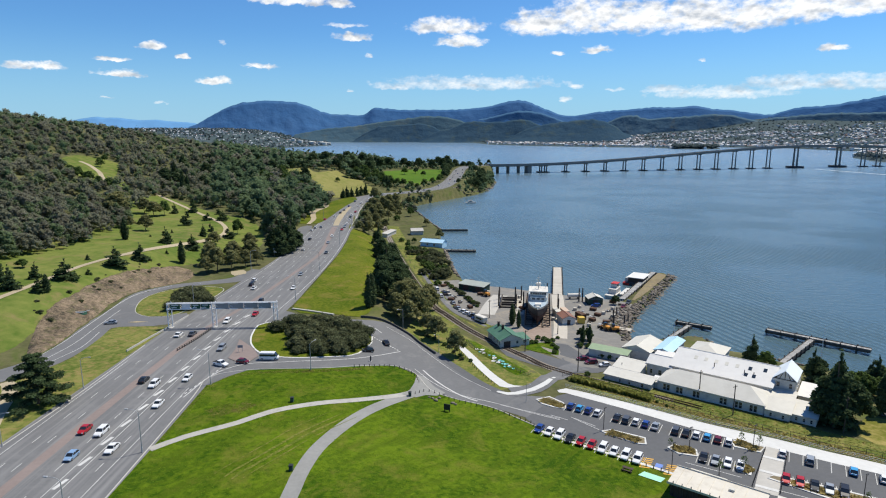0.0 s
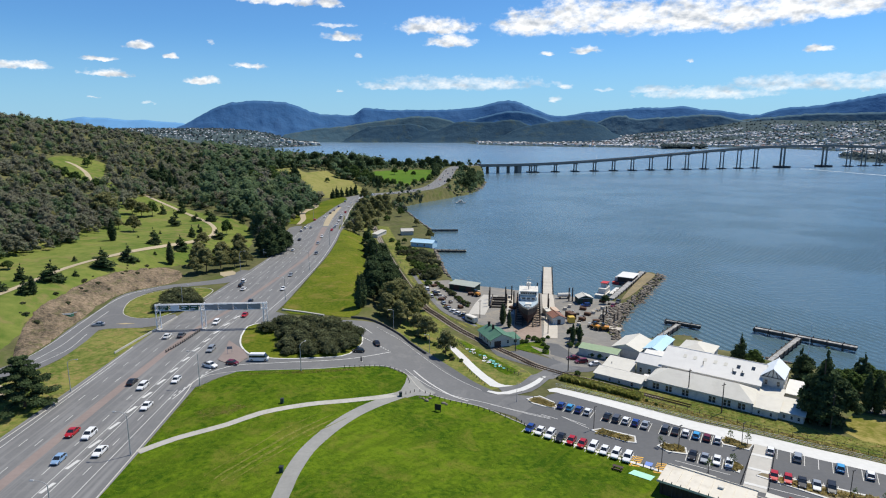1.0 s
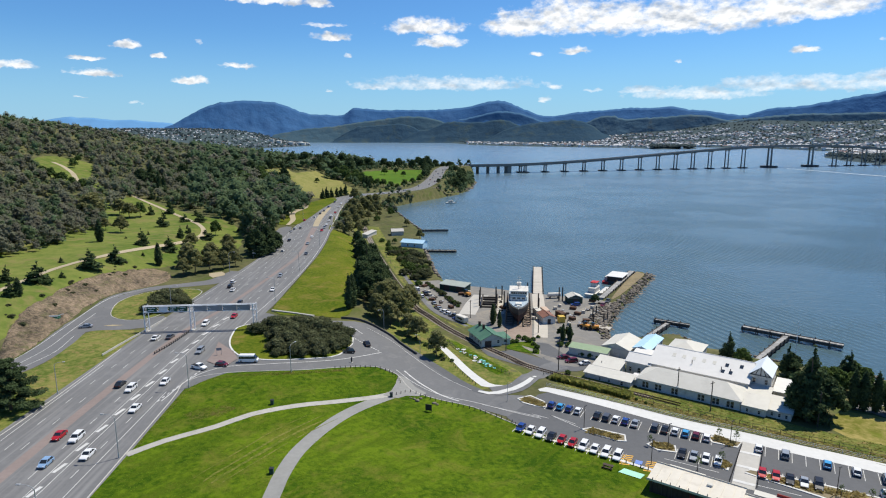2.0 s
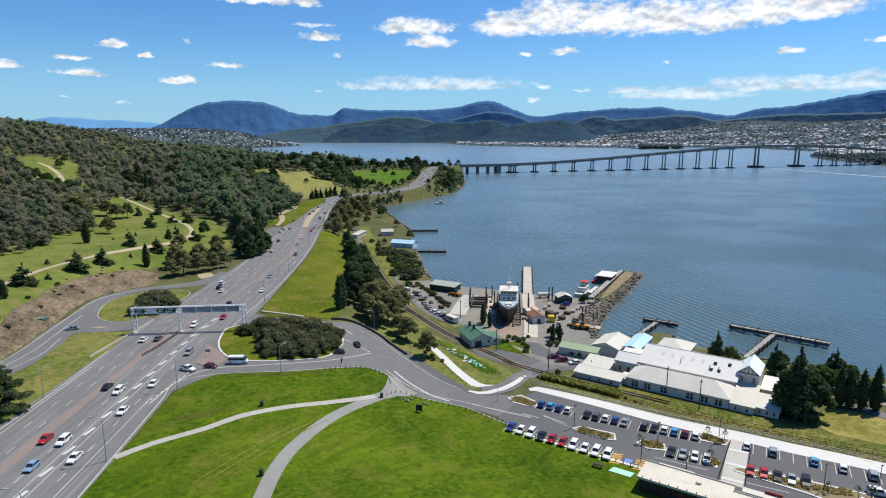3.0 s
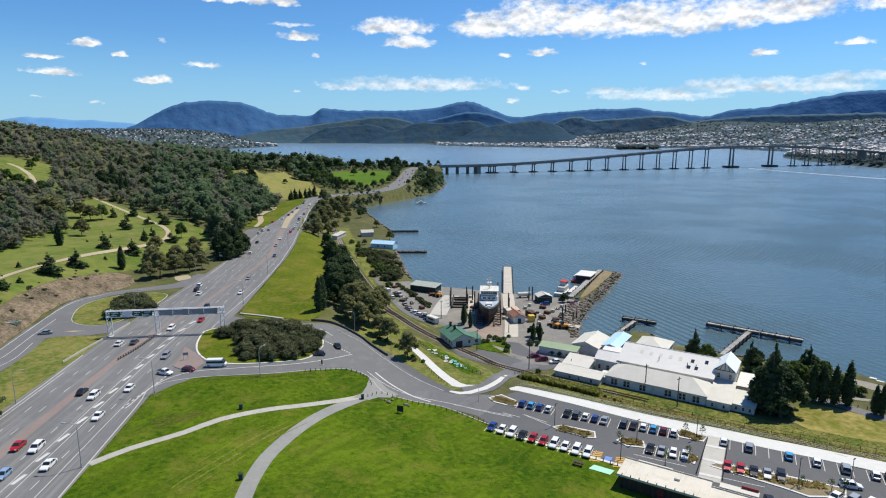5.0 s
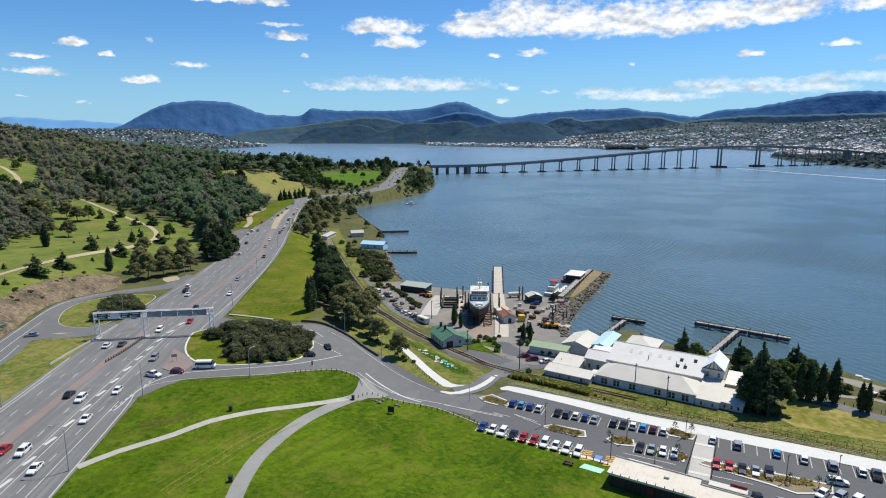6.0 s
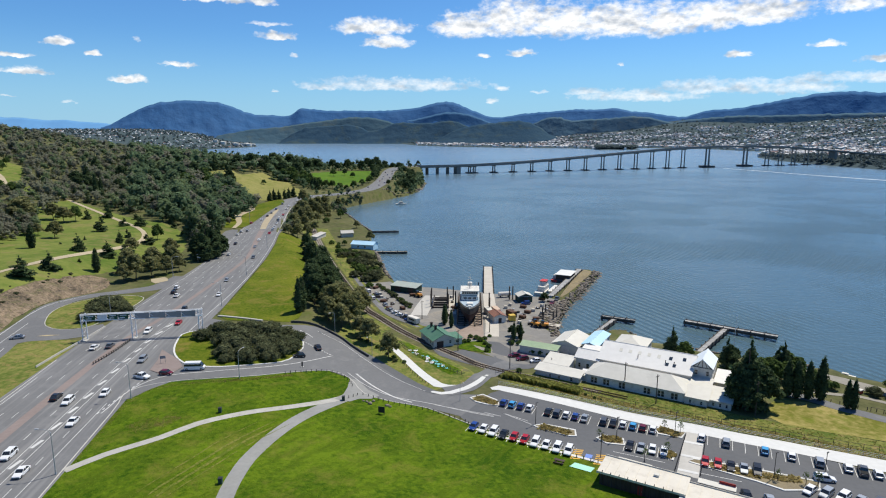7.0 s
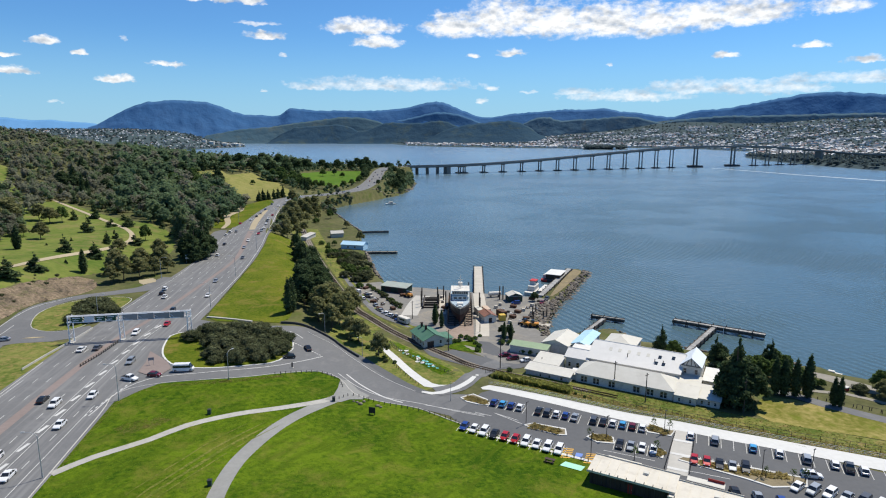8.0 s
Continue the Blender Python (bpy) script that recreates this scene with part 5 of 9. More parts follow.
    put("park_b", [(2, 880, 0.8), (4, 905, 0.85), (5, 930, 0.9), (4, 955, 0.9), (8, 985, 0.9), (6, 1020, 1.0), (2, 1050, 0.9), (-108, 900, 1.1), (-112, 940, 1.1), (-100, 985, 1.2), (-92, 1050, 1.2), (-70, 1105, 1.2), (-45, 1125, 1.2), (-20, 1130, 1.1), (0, 1125, 1.1), (12, 1110, 0.9), (-125, 880, 1.1), (-135, 905, 1.2), (-150, 885, 1.1), (-168, 880, 1.2), (-185, 872, 1.1), (-200, 865, 1.0), (-130, 1000, 1.3), (-150, 960, 1.2), (-115, 1070, 1.3)])
    put("park_b", [(46, 1085, 0.8), (56, 1062, 0.8), (62, 1030, 0.9), (58, 1000, 0.8), (64, 970, 0.85), (60, 940, 0.8), (55, 915, 0.85), (58, 890, 0.8), (48, 880, 0.7), (54, 860, 0.75), (44, 858, 0.7), (38, 840, 0.6), (34, 818, 0.6), (48, 835, 0.7), (70, 1090, 0.8), (20, 800, 0.45), (26, 1180, 0.9), (50, 1190, 0.8), (72, 1186, 0.6), (88, 1184, 0.55), (40, 1215, 1.1), (58, 1225, 1.0), (75, 1222, 0.9), (90, 1210, 0.8), (24, 1225, 1.2), (8, 1200, 1.2), (-10, 1190, 1.2)])
    put("park_a", [(-176, 690, 1.0), (-165, 668, 0.9), (-188, 712, 1.0), (-172, 715, 0.9), (-160, 655, 0.8), (-150, 640, 0.8), (-140, 628, 0.8), (-132, 616, 0.7), (-195, 740, 1.0), (-205, 700, 1.0), (-190, 670, 1.0), (-120, 605, 0.6), (-134, 775, 0.45)])
    put("fir", [(-170, 748, 1.15), (-164, 738, 1.0), (-104, 632, 0.55), (-101, 640, 0.6), (-97, 646, 0.5), (-92, 652, 0.5), (-89, 660, 0.55), (-85, 668, 0.6), (-130, 1010, 1.2), (-185, 880, 1.2)])
    put("park_a", [(-349, 625, 0.55), (-356, 636, 0.5), (-362, 657, 0.5), (-338, 555, 0.7), (-324, 543, 0.75), (-315, 544, 0.7), (-300, 532, 0.6), (-290, 529, 0.7)])
    # planted island by the slip road
    for x, y, s in [(-58, 205, 1.25), (-53, 208, 1.5), (-48, 205, 1.6), (-44, 200, 1.5), (-40, 206, 1.5), (-36, 201, 1.6), (-33, 196, 1.4), (-38, 193, 1.5), (-44, 192, 1.45), (-49, 197, 1.4), (-30, 190, 1.3), (-35, 187, 1.4), (-41, 186, 1.35), (-47, 187, 1.2), (-29, 198, 1.2), (-52, 212, 1.3), (-45, 211, 1.4), (-37, 209, 1.3), (-28, 193, 1.2), (-27.5, 203, 1.1), (-33, 184.5, 1.1), (-39, 182.5, 1.1), (-31, 207, 1.1), (-46, 183, 0.9)]:
        g.plant("shrub", x, y, s, gen.uniform(0, 360), gen.uniform(0.85, 1.1), 0.4)
    for x, y, s in [(-106, 230, 1.2), (-101, 231.5, 1.2), (-98.5, 233, 1.1), (-99, 240, 1.4), (-103, 233, 1.5), (-105, 236, 1.6), (-100, 237, 1.7), (-107, 244, 1.6), (-102, 245, 1.6), (-108, 251, 1.3), (-97, 238, 1.3)]:
        g.plant("shrub", x, y, s, gen.uniform(0, 360), 1.0, 0.2)
    # shore bushes
    for k in range(46):
        u = k / 45
        x, y = (1 - u) * 2 + u * -16 + gen.uniform(-7, 5), 318 + u * 90 + gen.uniform(-5, 5)
        if height(x, y) > 1.5 and not (-20 < x < 3 and 392 < y < 440):
            g.plant("shrub_b" if k % 3 else "shrub", x, y, gen.uniform(0.7, 1.5), gen.uniform(0, 360), 1.0, 0.2)
    for k in range(8):
        x, y = gen.uniform(-50, -2), gen.uniform(440, 640)
        if height(x, y) > 1.5 and abs(float(segment_distance(RAIL, np.array(x), np.array(y)))) > 5:
            g.plant("shrub_b" if k % 2 else "gum_b", x, y, gen.uniform(0.8, 1.6) if k % 2 else gen.uniform(0.4, 0.7), gen.uniform(0, 360))
    # scrub on the slope between slip road and railway, and on the cutting
    for k in range(12):
        u = gen.random()
        x, y = -12 + 26 * u + gen.uniform(2.5, 7.5), 216 - 38 * u + gen.uniform(0, 5)
        if abs(float(segment_distance(RAIL, np.array(x), np.array(y)))) > 3.5 and not 3 < x - (216 - y) * 0.42 < 8:
            g.plant("shrub_b" if k % 3 else "shrub", x, y, gen.uniform(0.18, 0.5), gen.uniform(0, 360))
    for k in range(22):
        g.plant("shrub", gen.uniform(-150, -138), gen.uniform(200, 296), gen.uniform(0.15, 0.4), gen.uniform(0, 360))
    for k in range(18):
        u = k / 28
        g.plant("shrub_b", 39.5 + 40 * u + gen.uniform(-1, 1), 178 - 29 * u + gen.uniform(-1.2, 1.2), gen.uniform(0.12, 0.3), gen.uniform(0, 360), 1.4)


def build_cedar():
    """The spreading cedar: flat tiers of foliage on long limbs."""
    gen = np.random.default_rng(21)
    tree = thing("cedar_tree", "large dark cedar with flat spreading tiers of foliage", "tree", -104.5, 146.5, height(-104.5, 146.5))
    rows, bm = [], trunk_mesh(bmesh.new(), 12, 0.45, gen, 0, 1)
    for k in range(34):
        u = (k + 0.5) / 34
        z, a, reach = 1.8 + 11.5 * u, k * 2.4, (8.2 * (1 - u) ** 0.7 + 0.8) * gen.uniform(0.7, 1.0)
        rows += [(math.cos(a) * reach * q, math.sin(a) * reach * q, z - 0.25 * reach * q * 0.4, 1.7 * (1.15 - u * 0.5), 1.7 * (1.15 - u * 0.5), 0.5) for q in (0.5, 0.95)]
        rod(bm, (0, 0, z - 0.6), (math.cos(a) * reach * 0.9, math.sin(a) * reach * 0.9, z - 0.1 * reach), 0.13, 0.04, 5)
    part("trunk", bm, M_bark, tree)
    v, f = leaf_cloud(rows, 9500, 0.27, gen, 0.0, 0.6)
    mesh_object("crown", v, f, M_dark_leaf, tree)


def build_scrub():
    """Loose stones and low scrub on the road cutting and on the slope below the slip road."""
    gen = np.random.default_rng(13)
    verts, faces, base = [], [], 0
    x, y = gen.uniform(-147, -122, 2600), gen.uniform(182, 300, 2600)
    keep = inside([(-129.3, 184), (-126.5, 190.3), (-132, 215.2), (-133, 254.8), (-125, 285.0), (-131, 300), (-144.0, 274.3), (-145, 249.1), (-142.3, 217.0), (-136, 196)], x, y)
    for a, b, c in zip(x[keep], y[keep], ground_height(x[keep], y[keep])):
        r = gen.uniform(0.15, 0.5)
        v = BALL_V * gen.uniform(0.6, 1.1, (len(BALL_V), 1)) * [r, r, r * 0.6] + [a, b, c + 0.1]
        verts.append(v)
        faces.append(BALL_F + base)
        base += len(v)
    tagged(mesh_object("cutting_stones", np.concatenate(verts), np.concatenate(faces), M_cut_stone), "loose brown stones on the road cutting", "rocks", kind="stuff")


M_cut_stone = surface("brown_stone", (0.09, 0.07, 0.05), (0.27, 0.2, 0.15), 0.95, 1.0, 0.1, 0.4, island=0.35)
build_scrub()
M_mid_dark = leafage("pine_leaves", (0.03, 0.056, 0.022), (0.078, 0.112, 0.046))
build_trees()
build_cedar()


# ---- rough grass tufts along the railway and the drains ----
def tufts(name, line, half, count, tall, material, label, seed):
    gen = np.random.default_rng(seed)
    c = catmull(line, 1.0)
    i = gen.integers(0, len(c) - 1, count)
    d = c[i + 1] - c[i]
    n = np.stack([-d[:, 1], d[:, 0]], 1) / np.hypot(d[:, 0], d[:, 1])[:, None]
    p = c[i] + d * gen.random((count, 1)) + n * gen.uniform(-half, half, (count, 1))
    z = ground_height(p[:, 0], p[:, 1])
    a, w, h = gen.uniform(0, 6.28, count), gen.uniform(0.12, 0.4, count), tall * gen.uniform(0.4, 1.1, count)
    dx, dy = np.cos(a) * w, np.sin(a) * w
    lean = gen.normal(scale=0.2, size=(count, 2))
    quad = np.stack([np.column_stack([p[:, 0] - dx, p[:, 1] - dy, z]), np.column_stack([p[:, 0] + dx, p[:, 1] + dy, z]),
                     np.column_stack([p[:, 0] + dx * 1.5 + lean[:, 0], p[:, 1] + dy * 1.5 + lean[:, 1], z + h]), np.column_stack([p[:, 0] - dx * 1.5 + lean[:, 0], p[:, 1] - dy * 1.5 + lean[:, 1], z + h * 0.9])], 1).reshape(-1, 3)
    ob = mesh_object(name, quad, np.arange(count * 4).reshape(-1, 4), material)
    return tagged(ob, label, "grass", kind="stuff")


M_tuft_green = leafage("tuft_green", (0.2, 0.23, 0.05), (0.38, 0.36, 0.11), 0.3, 0.3, 0.6)
M_tuft_dry = leafage("tuft_dry", (0.3, 0.24, 0.09), (0.5, 0.41, 0.18), 0.3, 0.3, 0.55)
tufts("verge_dry_grass", [(40, 179), (56, 166), (72, 154), (92, 140), (110, 128), (130, 115)], 2.6, 2600, 0.3, M_tuft_dry, "dry yellow grass along the railway", 2)
tufts("reeds", [(40, 178.5), (47, 174), (55, 168), (60, 164)], 1.7, 4200, 2.0, M_tuft_green, "tall green reeds beside the railway", 1)
sheet("slope_grass", [(-14, 217), (-8, 208.5), (-2, 198.5), (6, 184), (12, 175), (17, 169), (24, 172), (31, 178), (26, 194), (13, 213), (2, 232), (-6, 246)], 0.05, M_verge, "rough yellow-green slope between slip road and railway", "grass verge", grid=2.5)
sheet("railway_verge", [(38, 172), (50, 163), (69, 149.5), (82, 142), (93, 135), (104, 129), (122, 118.5), (150, 99), (156, 108), (131, 125.5), (112, 137.5), (95, 149.5), (75, 163.5), (52, 181), (44, 183)], 0.05, M_verge, "rough green and yellow railway verge", "grass verge", smooth_line=False, grid=2.5)


def turf(name, outline, count, tall, wide, material, label, seed):
    """Short grass standing all over a lawn."""
    gen = np.random.default_rng(seed)
    edge = np.array(outline, float)
    lo, hi = edge.min(0), edge.max(0)
    p = gen.uniform(lo, hi, (count * 2, 2))
    keep = inside([tuple(q) for q in outline], p[:, 0], p[:, 1])
    for path, half in ((FOOTPATH, 1.4), (CYCLEWAY, 2.0)):
        keep &= np.abs(segment_distance(path, p[:, 0], p[:, 1])) > half
    p = p[keep][:count]
    z = ground_height(p[:, 0], p[:, 1]) + 0.03
    n = len(p)
    a, w, h = gen.uniform(0, 6.28, n), wide * gen.uniform(0.5, 1.3, n), tall * gen.uniform(0.5, 1.3, n)
    dx, dy, lean = np.cos(a) * w, np.sin(a) * w, gen.normal(scale=wide * 1.1, size=(n, 2))
    quad = np.stack([np.column_stack([p[:, 0] - dx, p[:, 1] - dy, z]), np.column_stack([p[:, 0] + dx, p[:, 1] + dy, z]), np.column_stack([p[:, 0] + lean[:, 0], p[:, 1] + lean[:, 1], z + h])], 1).reshape(-1, 3)
    return tagged(mesh_object(name, quad, np.arange(n * 3).reshape(-1, 3), material), label, "grass", kind="stuff")


M_turf = leafage("turf_blades", (0.045, 0.11, 0.004), (0.15, 0.22, 0.014), 0.3, 0.045)
M_bank_turf = leafage("bank_turf_blades", (0.065, 0.115, 0.006), (0.15, 0.18, 0.016), 0.3, 0.07)
M_verge_turf = leafage("verge_turf_blades", (0.15, 0.17, 0.03), (0.32, 0.28, 0.09), 0.3, 0.12, 0.6)
M_dry_turf = leafage("dry_turf_blades", (0.12, 0.14, 0.03), (0.3, 0.26, 0.1), 0.35, 0.07)
turf("lawn_grass", [(-63.5, 90), (-65, 150), (-65.7, 161), (-57, 167), (-37.6, 169), (-25, 174.4), (-15, 178.5), (-10, 176), (-5, 166), (2.6, 160.5), (13.5, 155.4), (24, 144.6), (35.4, 135), (45.6, 128), (50, 123.5), (46, 114), (62, 100), (62, 90)], 75000, 0.06, 0.14, M_turf, "short green grass blades of the park lawn", 1)
turf("bank_grass", [(-61.5, 232), (-41, 226), (-30, 228), (-32, 280), (-38, 325), (-45, 380), (-52, 430), (-60, 424), (-62, 330)], 26000, 0.1, 0.22, M_bank_turf, "tufty yellow-green grass on the highway bank", 2)
turf("verge_turf", [(40, 172), (69, 150), (104, 129.5), (140, 108), (130, 125), (95, 149), (52, 180), (44, 182)], 10000, 0.2, 0.3, M_verge_turf, "tufty yellow-green grass of the railway verge", 3)

# ---- worn lines on the lawn ----
M_worn = surface("worn_grass", (0.09, 0.125, 0.015), (0.17, 0.17, 0.04), 0.95, 1.6, 0.2, 0.8, bump_distance=0.2, contrast=1.3, spec=0.05)
TRACK = [(-43.6, 112), (-42.4, 114.5), (-39.7, 119), (-36.5, 125), (-33.8, 131), (-30.6, 136), (-27.5, 140.4), (-24.6, 144.6)]
for shift, wide in ((-0.9, 0.32), (0.9, 0.4), (2.6, 0.16), (-3.4, 0.16)):
    ribbon("wheel_track", [(x + shift, y - 0.4 * shift) for x, y in TRACK], [wide * q for q in (0.5, 1.0, 0.8, 1.2, 0.9, 1.0, 0.6, 0.3)], 0.1, M_worn, "faint worn wheel track across the lawn", "track", cross=1)
tufts("worn_grass_patch", [(-58, 140.2), (-55.6, 142.6), (-52.6, 144.6), (-49.5, 143)], 2.8, 2600, 0.06, M_verge_turf, "straw-coloured worn patch in the lawn", 31)
tufts("lawn_edge_grass", [(-65, 126), (-64.8, 140), (-64.8, 152), (-62.8, 162.6), (-54, 166.6), (-38, 168.6), (-25, 174)], 0.9, 2200, 0.07, M_verge_turf, "dry yellow grass along the lawn's kerb", 32)


def build_bank_scrub():
    """Shrubs and small trees between the railway, the lane and the shore."""
    gen = np.random.default_rng(77)
    for k in range(64):
        y = gen.uniform(262, 430)
        x = float(np.interp(y, [(260), 305, 346, 388, 430], [-4.5, -14.3, -22.7, -30.9, -38.2])) + gen.uniform(7.5, 19)
        if height(x, y) > 1.5 and not (y < 320 and x > -2) and not (398 < y < 425 and x > -20):
            grove.plant(("shrub_b", "shrub", "gum_c", "shrub_b")[k % 4], x, y, gen.uniform(0.25, 0.5) if k % 4 == 2 else gen.uniform(0.5, 1.1), gen.uniform(0, 360), 1.0, 0.2)
    for k in range(16):
        u = k / 15
        grove.plant("shrub_b" if k % 2 else "shrub", 2 + 14 * u + gen.uniform(-0.8, 0.8), 305 - 42 * u + gen.uniform(-0.8, 0.8), gen.uniform(0.4, 0.75), gen.uniform(0, 360), 1.0, 0.2)
    for x, y, s in ((78.2, 267, 0.32), (52.4, 221.1, 0.3), (54.6, 219.4, 0.34)):
        grove.plant("dark_round", x, y, s, 40 * s, 1.0, 0.2)
    for x, y, s in ((-17, 272, 0.7), (-19, 288, 0.75), (-21, 306, 0.7), (-25, 322, 0.7), (-15.5, 258, 0.6)):
        grove.plant("dark_round", x, y, s, x * 31 % 360, 1.0, 0.2)
    for x, y, s in ((36, 221, 0.5), (38, 219, 0.6), (41, 218, 0.5), (43.5, 221, 0.4)):
        grove.plant("shrub_b", x, y, s, 90 * s, 1.0, 0.1)


build_bank_scrub()
# ---- road markings, kerbs, furniture ----
HIGH = catmull([(*q, h) for q, h in zip(HIGHWAY, HIGHWAY_HALF)], 2.0)


def highway_at(y):
    """The middle of the highway at a distance ahead, up to its bend."""
    return float(np.interp(y, HIGH[:330, 1], HIGH[:330, 0]))


def stripes(name, parent, pieces, width, material, lift=0.13):
    """Painted pieces, each a run of points on the ground."""
    verts, faces = [], []
    for run in pieces:
        r = np.array(run, float)
        d = np.gradient(r, axis=0)
        d /= np.maximum(np.hypot(d[:, 0], d[:, 1]), 1e-6)[:, None]
        n = np.stack([-d[:, 1], d[:, 0]], 1) * width / 2
        b = len(verts)
        for p, q in zip(r, n):
            for s in (p + q, p - q):
                verts.append((s[0], s[1], 0.0))
        faces += [(b + 2 * k + 1, b + 2 * k + 3, b + 2 * k + 2, b + 2 * k) for k in range(len(r) - 1)]
    v = np.array(verts)
    v[:, 2] = ground_height(v[:, 0], v[:, 1]) + lift
    return mesh_object(name, v, faces, material, parent)


def lane(offset, y0, y1, dash=0.0, gap=0.0):
    if not dash:
        return [[(highway_at(y) + offset, y) for y in np.arange(y0, y1, 4.0)]]
    return [[(highway_at(q) + offset, q) for q in (y, y + dash)] for y in np.arange(y0, y1, dash + gap)]


def median_at(y):
    """The middle of the paved median past the gantry."""
    return highway_at(y) + float(np.interp(y, [205, 226, 247, 262, 283, 310, 332, 357, 407, 445], [-2.6, -1.4, 0.2, 1.2, 2.8, 3.8, 5.0, 4.8, 2.2, 0.5]))


def build_markings():
    for o, y0, y1 in ((-10.6, 20, 225), (-7.1, 20, 225), (1.8, 20, 225), (10.2, 20, 200), (-6.6, 455, 590), (-3.4, 455, 590), (3.2, 455, 590), (6.4, 455, 540)):
        stripes("lane_line", highway, lane(o, y0, y1, 3.2, 8.6), 0.16, M_paint)
    for o, y0, y1 in ((-14.2, 20, 178), (4.9, 20, 226), (7.1, 20, 226), (12.6, 20, 158)):
        stripes("edge_line", highway, lane(o, y0, y1), 0.16, M_paint)
    # past the gantry the lanes follow the median, which swings across the road
    for o in (-12.5, -9.0, -5.5, 4.8, 8.2):
        stripes("lane_line", highway, [[(median_at(q) + o, q) for q in (y, y + 3.2)] for y in np.arange(236, 330 if o == 8.2 else 450, 11.8)], 0.16, M_paint)
    stripes("edge_line", highway, [catmull([(-65.3, 214), (-64.2, 234), (-62.3, 260), (-60.9, 297), (-61, 330), (-63.3, 385), (-66, 420), (-69.2, 465), (-73.2, 520), (-77, 580)], 4)], 0.22, M_paint)
    stripes("edge_line", highway, [catmull([(-95.3, 235), (-93.5, 262), (-90.6, 300), (-90.2, 340), (-91, 385), (-92.8, 425), (-94.5, 460), (-96.5, 495), (-95.8, 535), (-93.4, 580)], 4)], 0.16, M_paint)
    stripes("chevron_block", highway, [[(highway_at(y) + 5.5, y), (highway_at(y + 3.6) + 6.2, y + 3.6)] for y in np.arange(22, 224, 8.6)], 0.85, M_paint)
    # slip lanes
    stripes("slip_line", highway, [catmull([(-68.5, 150), (-66.3, 165), (-60, 173), (-48, 175), (-37, 176.8), (-28.2, 180.8), (-21.1, 186.7), (-14.4, 194)], 2)], 0.3, M_paint)
    stripes("give_way_line", highway, [[(-24.8 + 10.4 * u, 202.7 - 8.7 * u), (-24.8 + 10.4 * (u + 0.045), 202.7 - 8.7 * (u + 0.045))] for u in np.arange(0, 0.96, 0.08)], 0.45, M_paint)
    stripes("slip_line", highway, [catmull([(-6.4, 181), (-3.0, 175), (0.8, 169.6), (5.3, 164.4), (9.7, 161.2)], 2)], 0.5, M_paint)
    stripes("slip_line", highway, [[(-27, 212.5), (-24.4, 210.6), (-22, 208)]], 0.3, M_paint)
    stripes("slip_line", highway, [catmull([(-9, 181), (-3, 172), (4, 165.5), (14, 160.5), (24, 154), (31, 150)], 2)], 0.22, M_paint)
    stripes("slip_line", highway, [catmull([(-21, 215), (-12, 208), (-4, 195), (5, 180), (14, 168.5)], 2)], 0.16, M_paint)
    stripes("slip_line", highway, [catmull([(-119.5, 175), (-117.6, 188), (-120, 203)], 2), catmull([(-126.2, 180), (-126.3, 192), (-128.4, 212), (-131, 240), (-129.8, 256), (-123, 268)], 2), catmull([(-122.5, 178), (-122, 192), (-124.4, 210), (-126.6, 230)], 2)], 0.2, M_paint)
    stripes("give_way_line", highway, [[(-67 + 0.4 * k, 163 + k * 2.2), (-66.9 + 0.4 * k, 164.2 + k * 2.2)] for k in range(-6, 4)], 0.32, M_paint)
    ribbon("median_paving", [(highway_at(y) - 3.7, y) for y in (-60, 40, 150)] + [(median_at(y), y) for y in (205, 230, 262, 300, 332, 360, 400, 440)], [1.35, 1.35, 1.3, 1.1, 0.95, 0.95, 0.95, 1.0, 1.2, 1.7, 2.0], 0.115, M_red, "", "", cross=2, parent=highway)
    ribbon("median_earth", [(highway_at(y) + o, y) for y, o in ((446, 0.5), (480, 0.2), (520, 0), (560, 0))], [2.0, 2.4, 2.4, 1.2], 0.14, M_track, "", "", cross=2, parent=highway)


build_markings()
sheet("paved_splitter", [(-68.6, 195.5), (-66.8, 186), (-66.4, 178), (-63.4, 175.6), (-58.9, 175.2), (-57.6, 179.7), (-60.8, 186.2)], 0.2, M_red, "red paved traffic island where the slip lane leaves", "traffic island", smooth_line=False, grid=2)
ISLAND = [(-64.9, 213), (-66.3, 203), (-62.9, 190), (-55.5, 180.8), (-42.7, 178.4), (-29.4, 182.9), (-25.2, 192.4), (-24.6, 201), (-29.4, 210.4), (-46.6, 214.4)]
sheet("planted_island", ISLAND, 0.16, M_bank, "grassy traffic island planted with shrubs", "traffic island")
tagged(sweep("island_kerb", ISLAND, [(-0.25, -0.1), (-0.25, 0.2), (0.3, 0.2), (0.3, -0.1)], M_pale, None, 3, True), "concrete kerb round the planted island", "kerb", kind="structure")
WEST_ISLE = [(-111, 221), (-118, 225.5), (-122.2, 233.5), (-125.3, 245), (-123.8, 255.6), (-117, 263), (-106, 266), (-97.5, 262), (-97.2, 246.3), (-100.5, 230), (-104, 222)]
sheet("west_island", WEST_ISLE, 0.16, M_verge, "grassy island with a broad tree", "traffic island")
tagged(sweep("island_kerb", WEST_ISLE, KERB, M_concrete, None, 3, True), "concrete kerb round the grassy island", "kerb", kind="structure")
sheet("verge", [(-99, 100), (-97.5, 150), (-97.8, 180), (-99, 208), (-105, 209.6), (-117, 209), (-118.4, 201.7), (-116.1, 187.6), (-115.6, 175), (-124, 157), (-150, 120), (-150, 90)], 0.05, M_verge, "rough dry green verge between slip road and highway", "grass verge", grid=4)
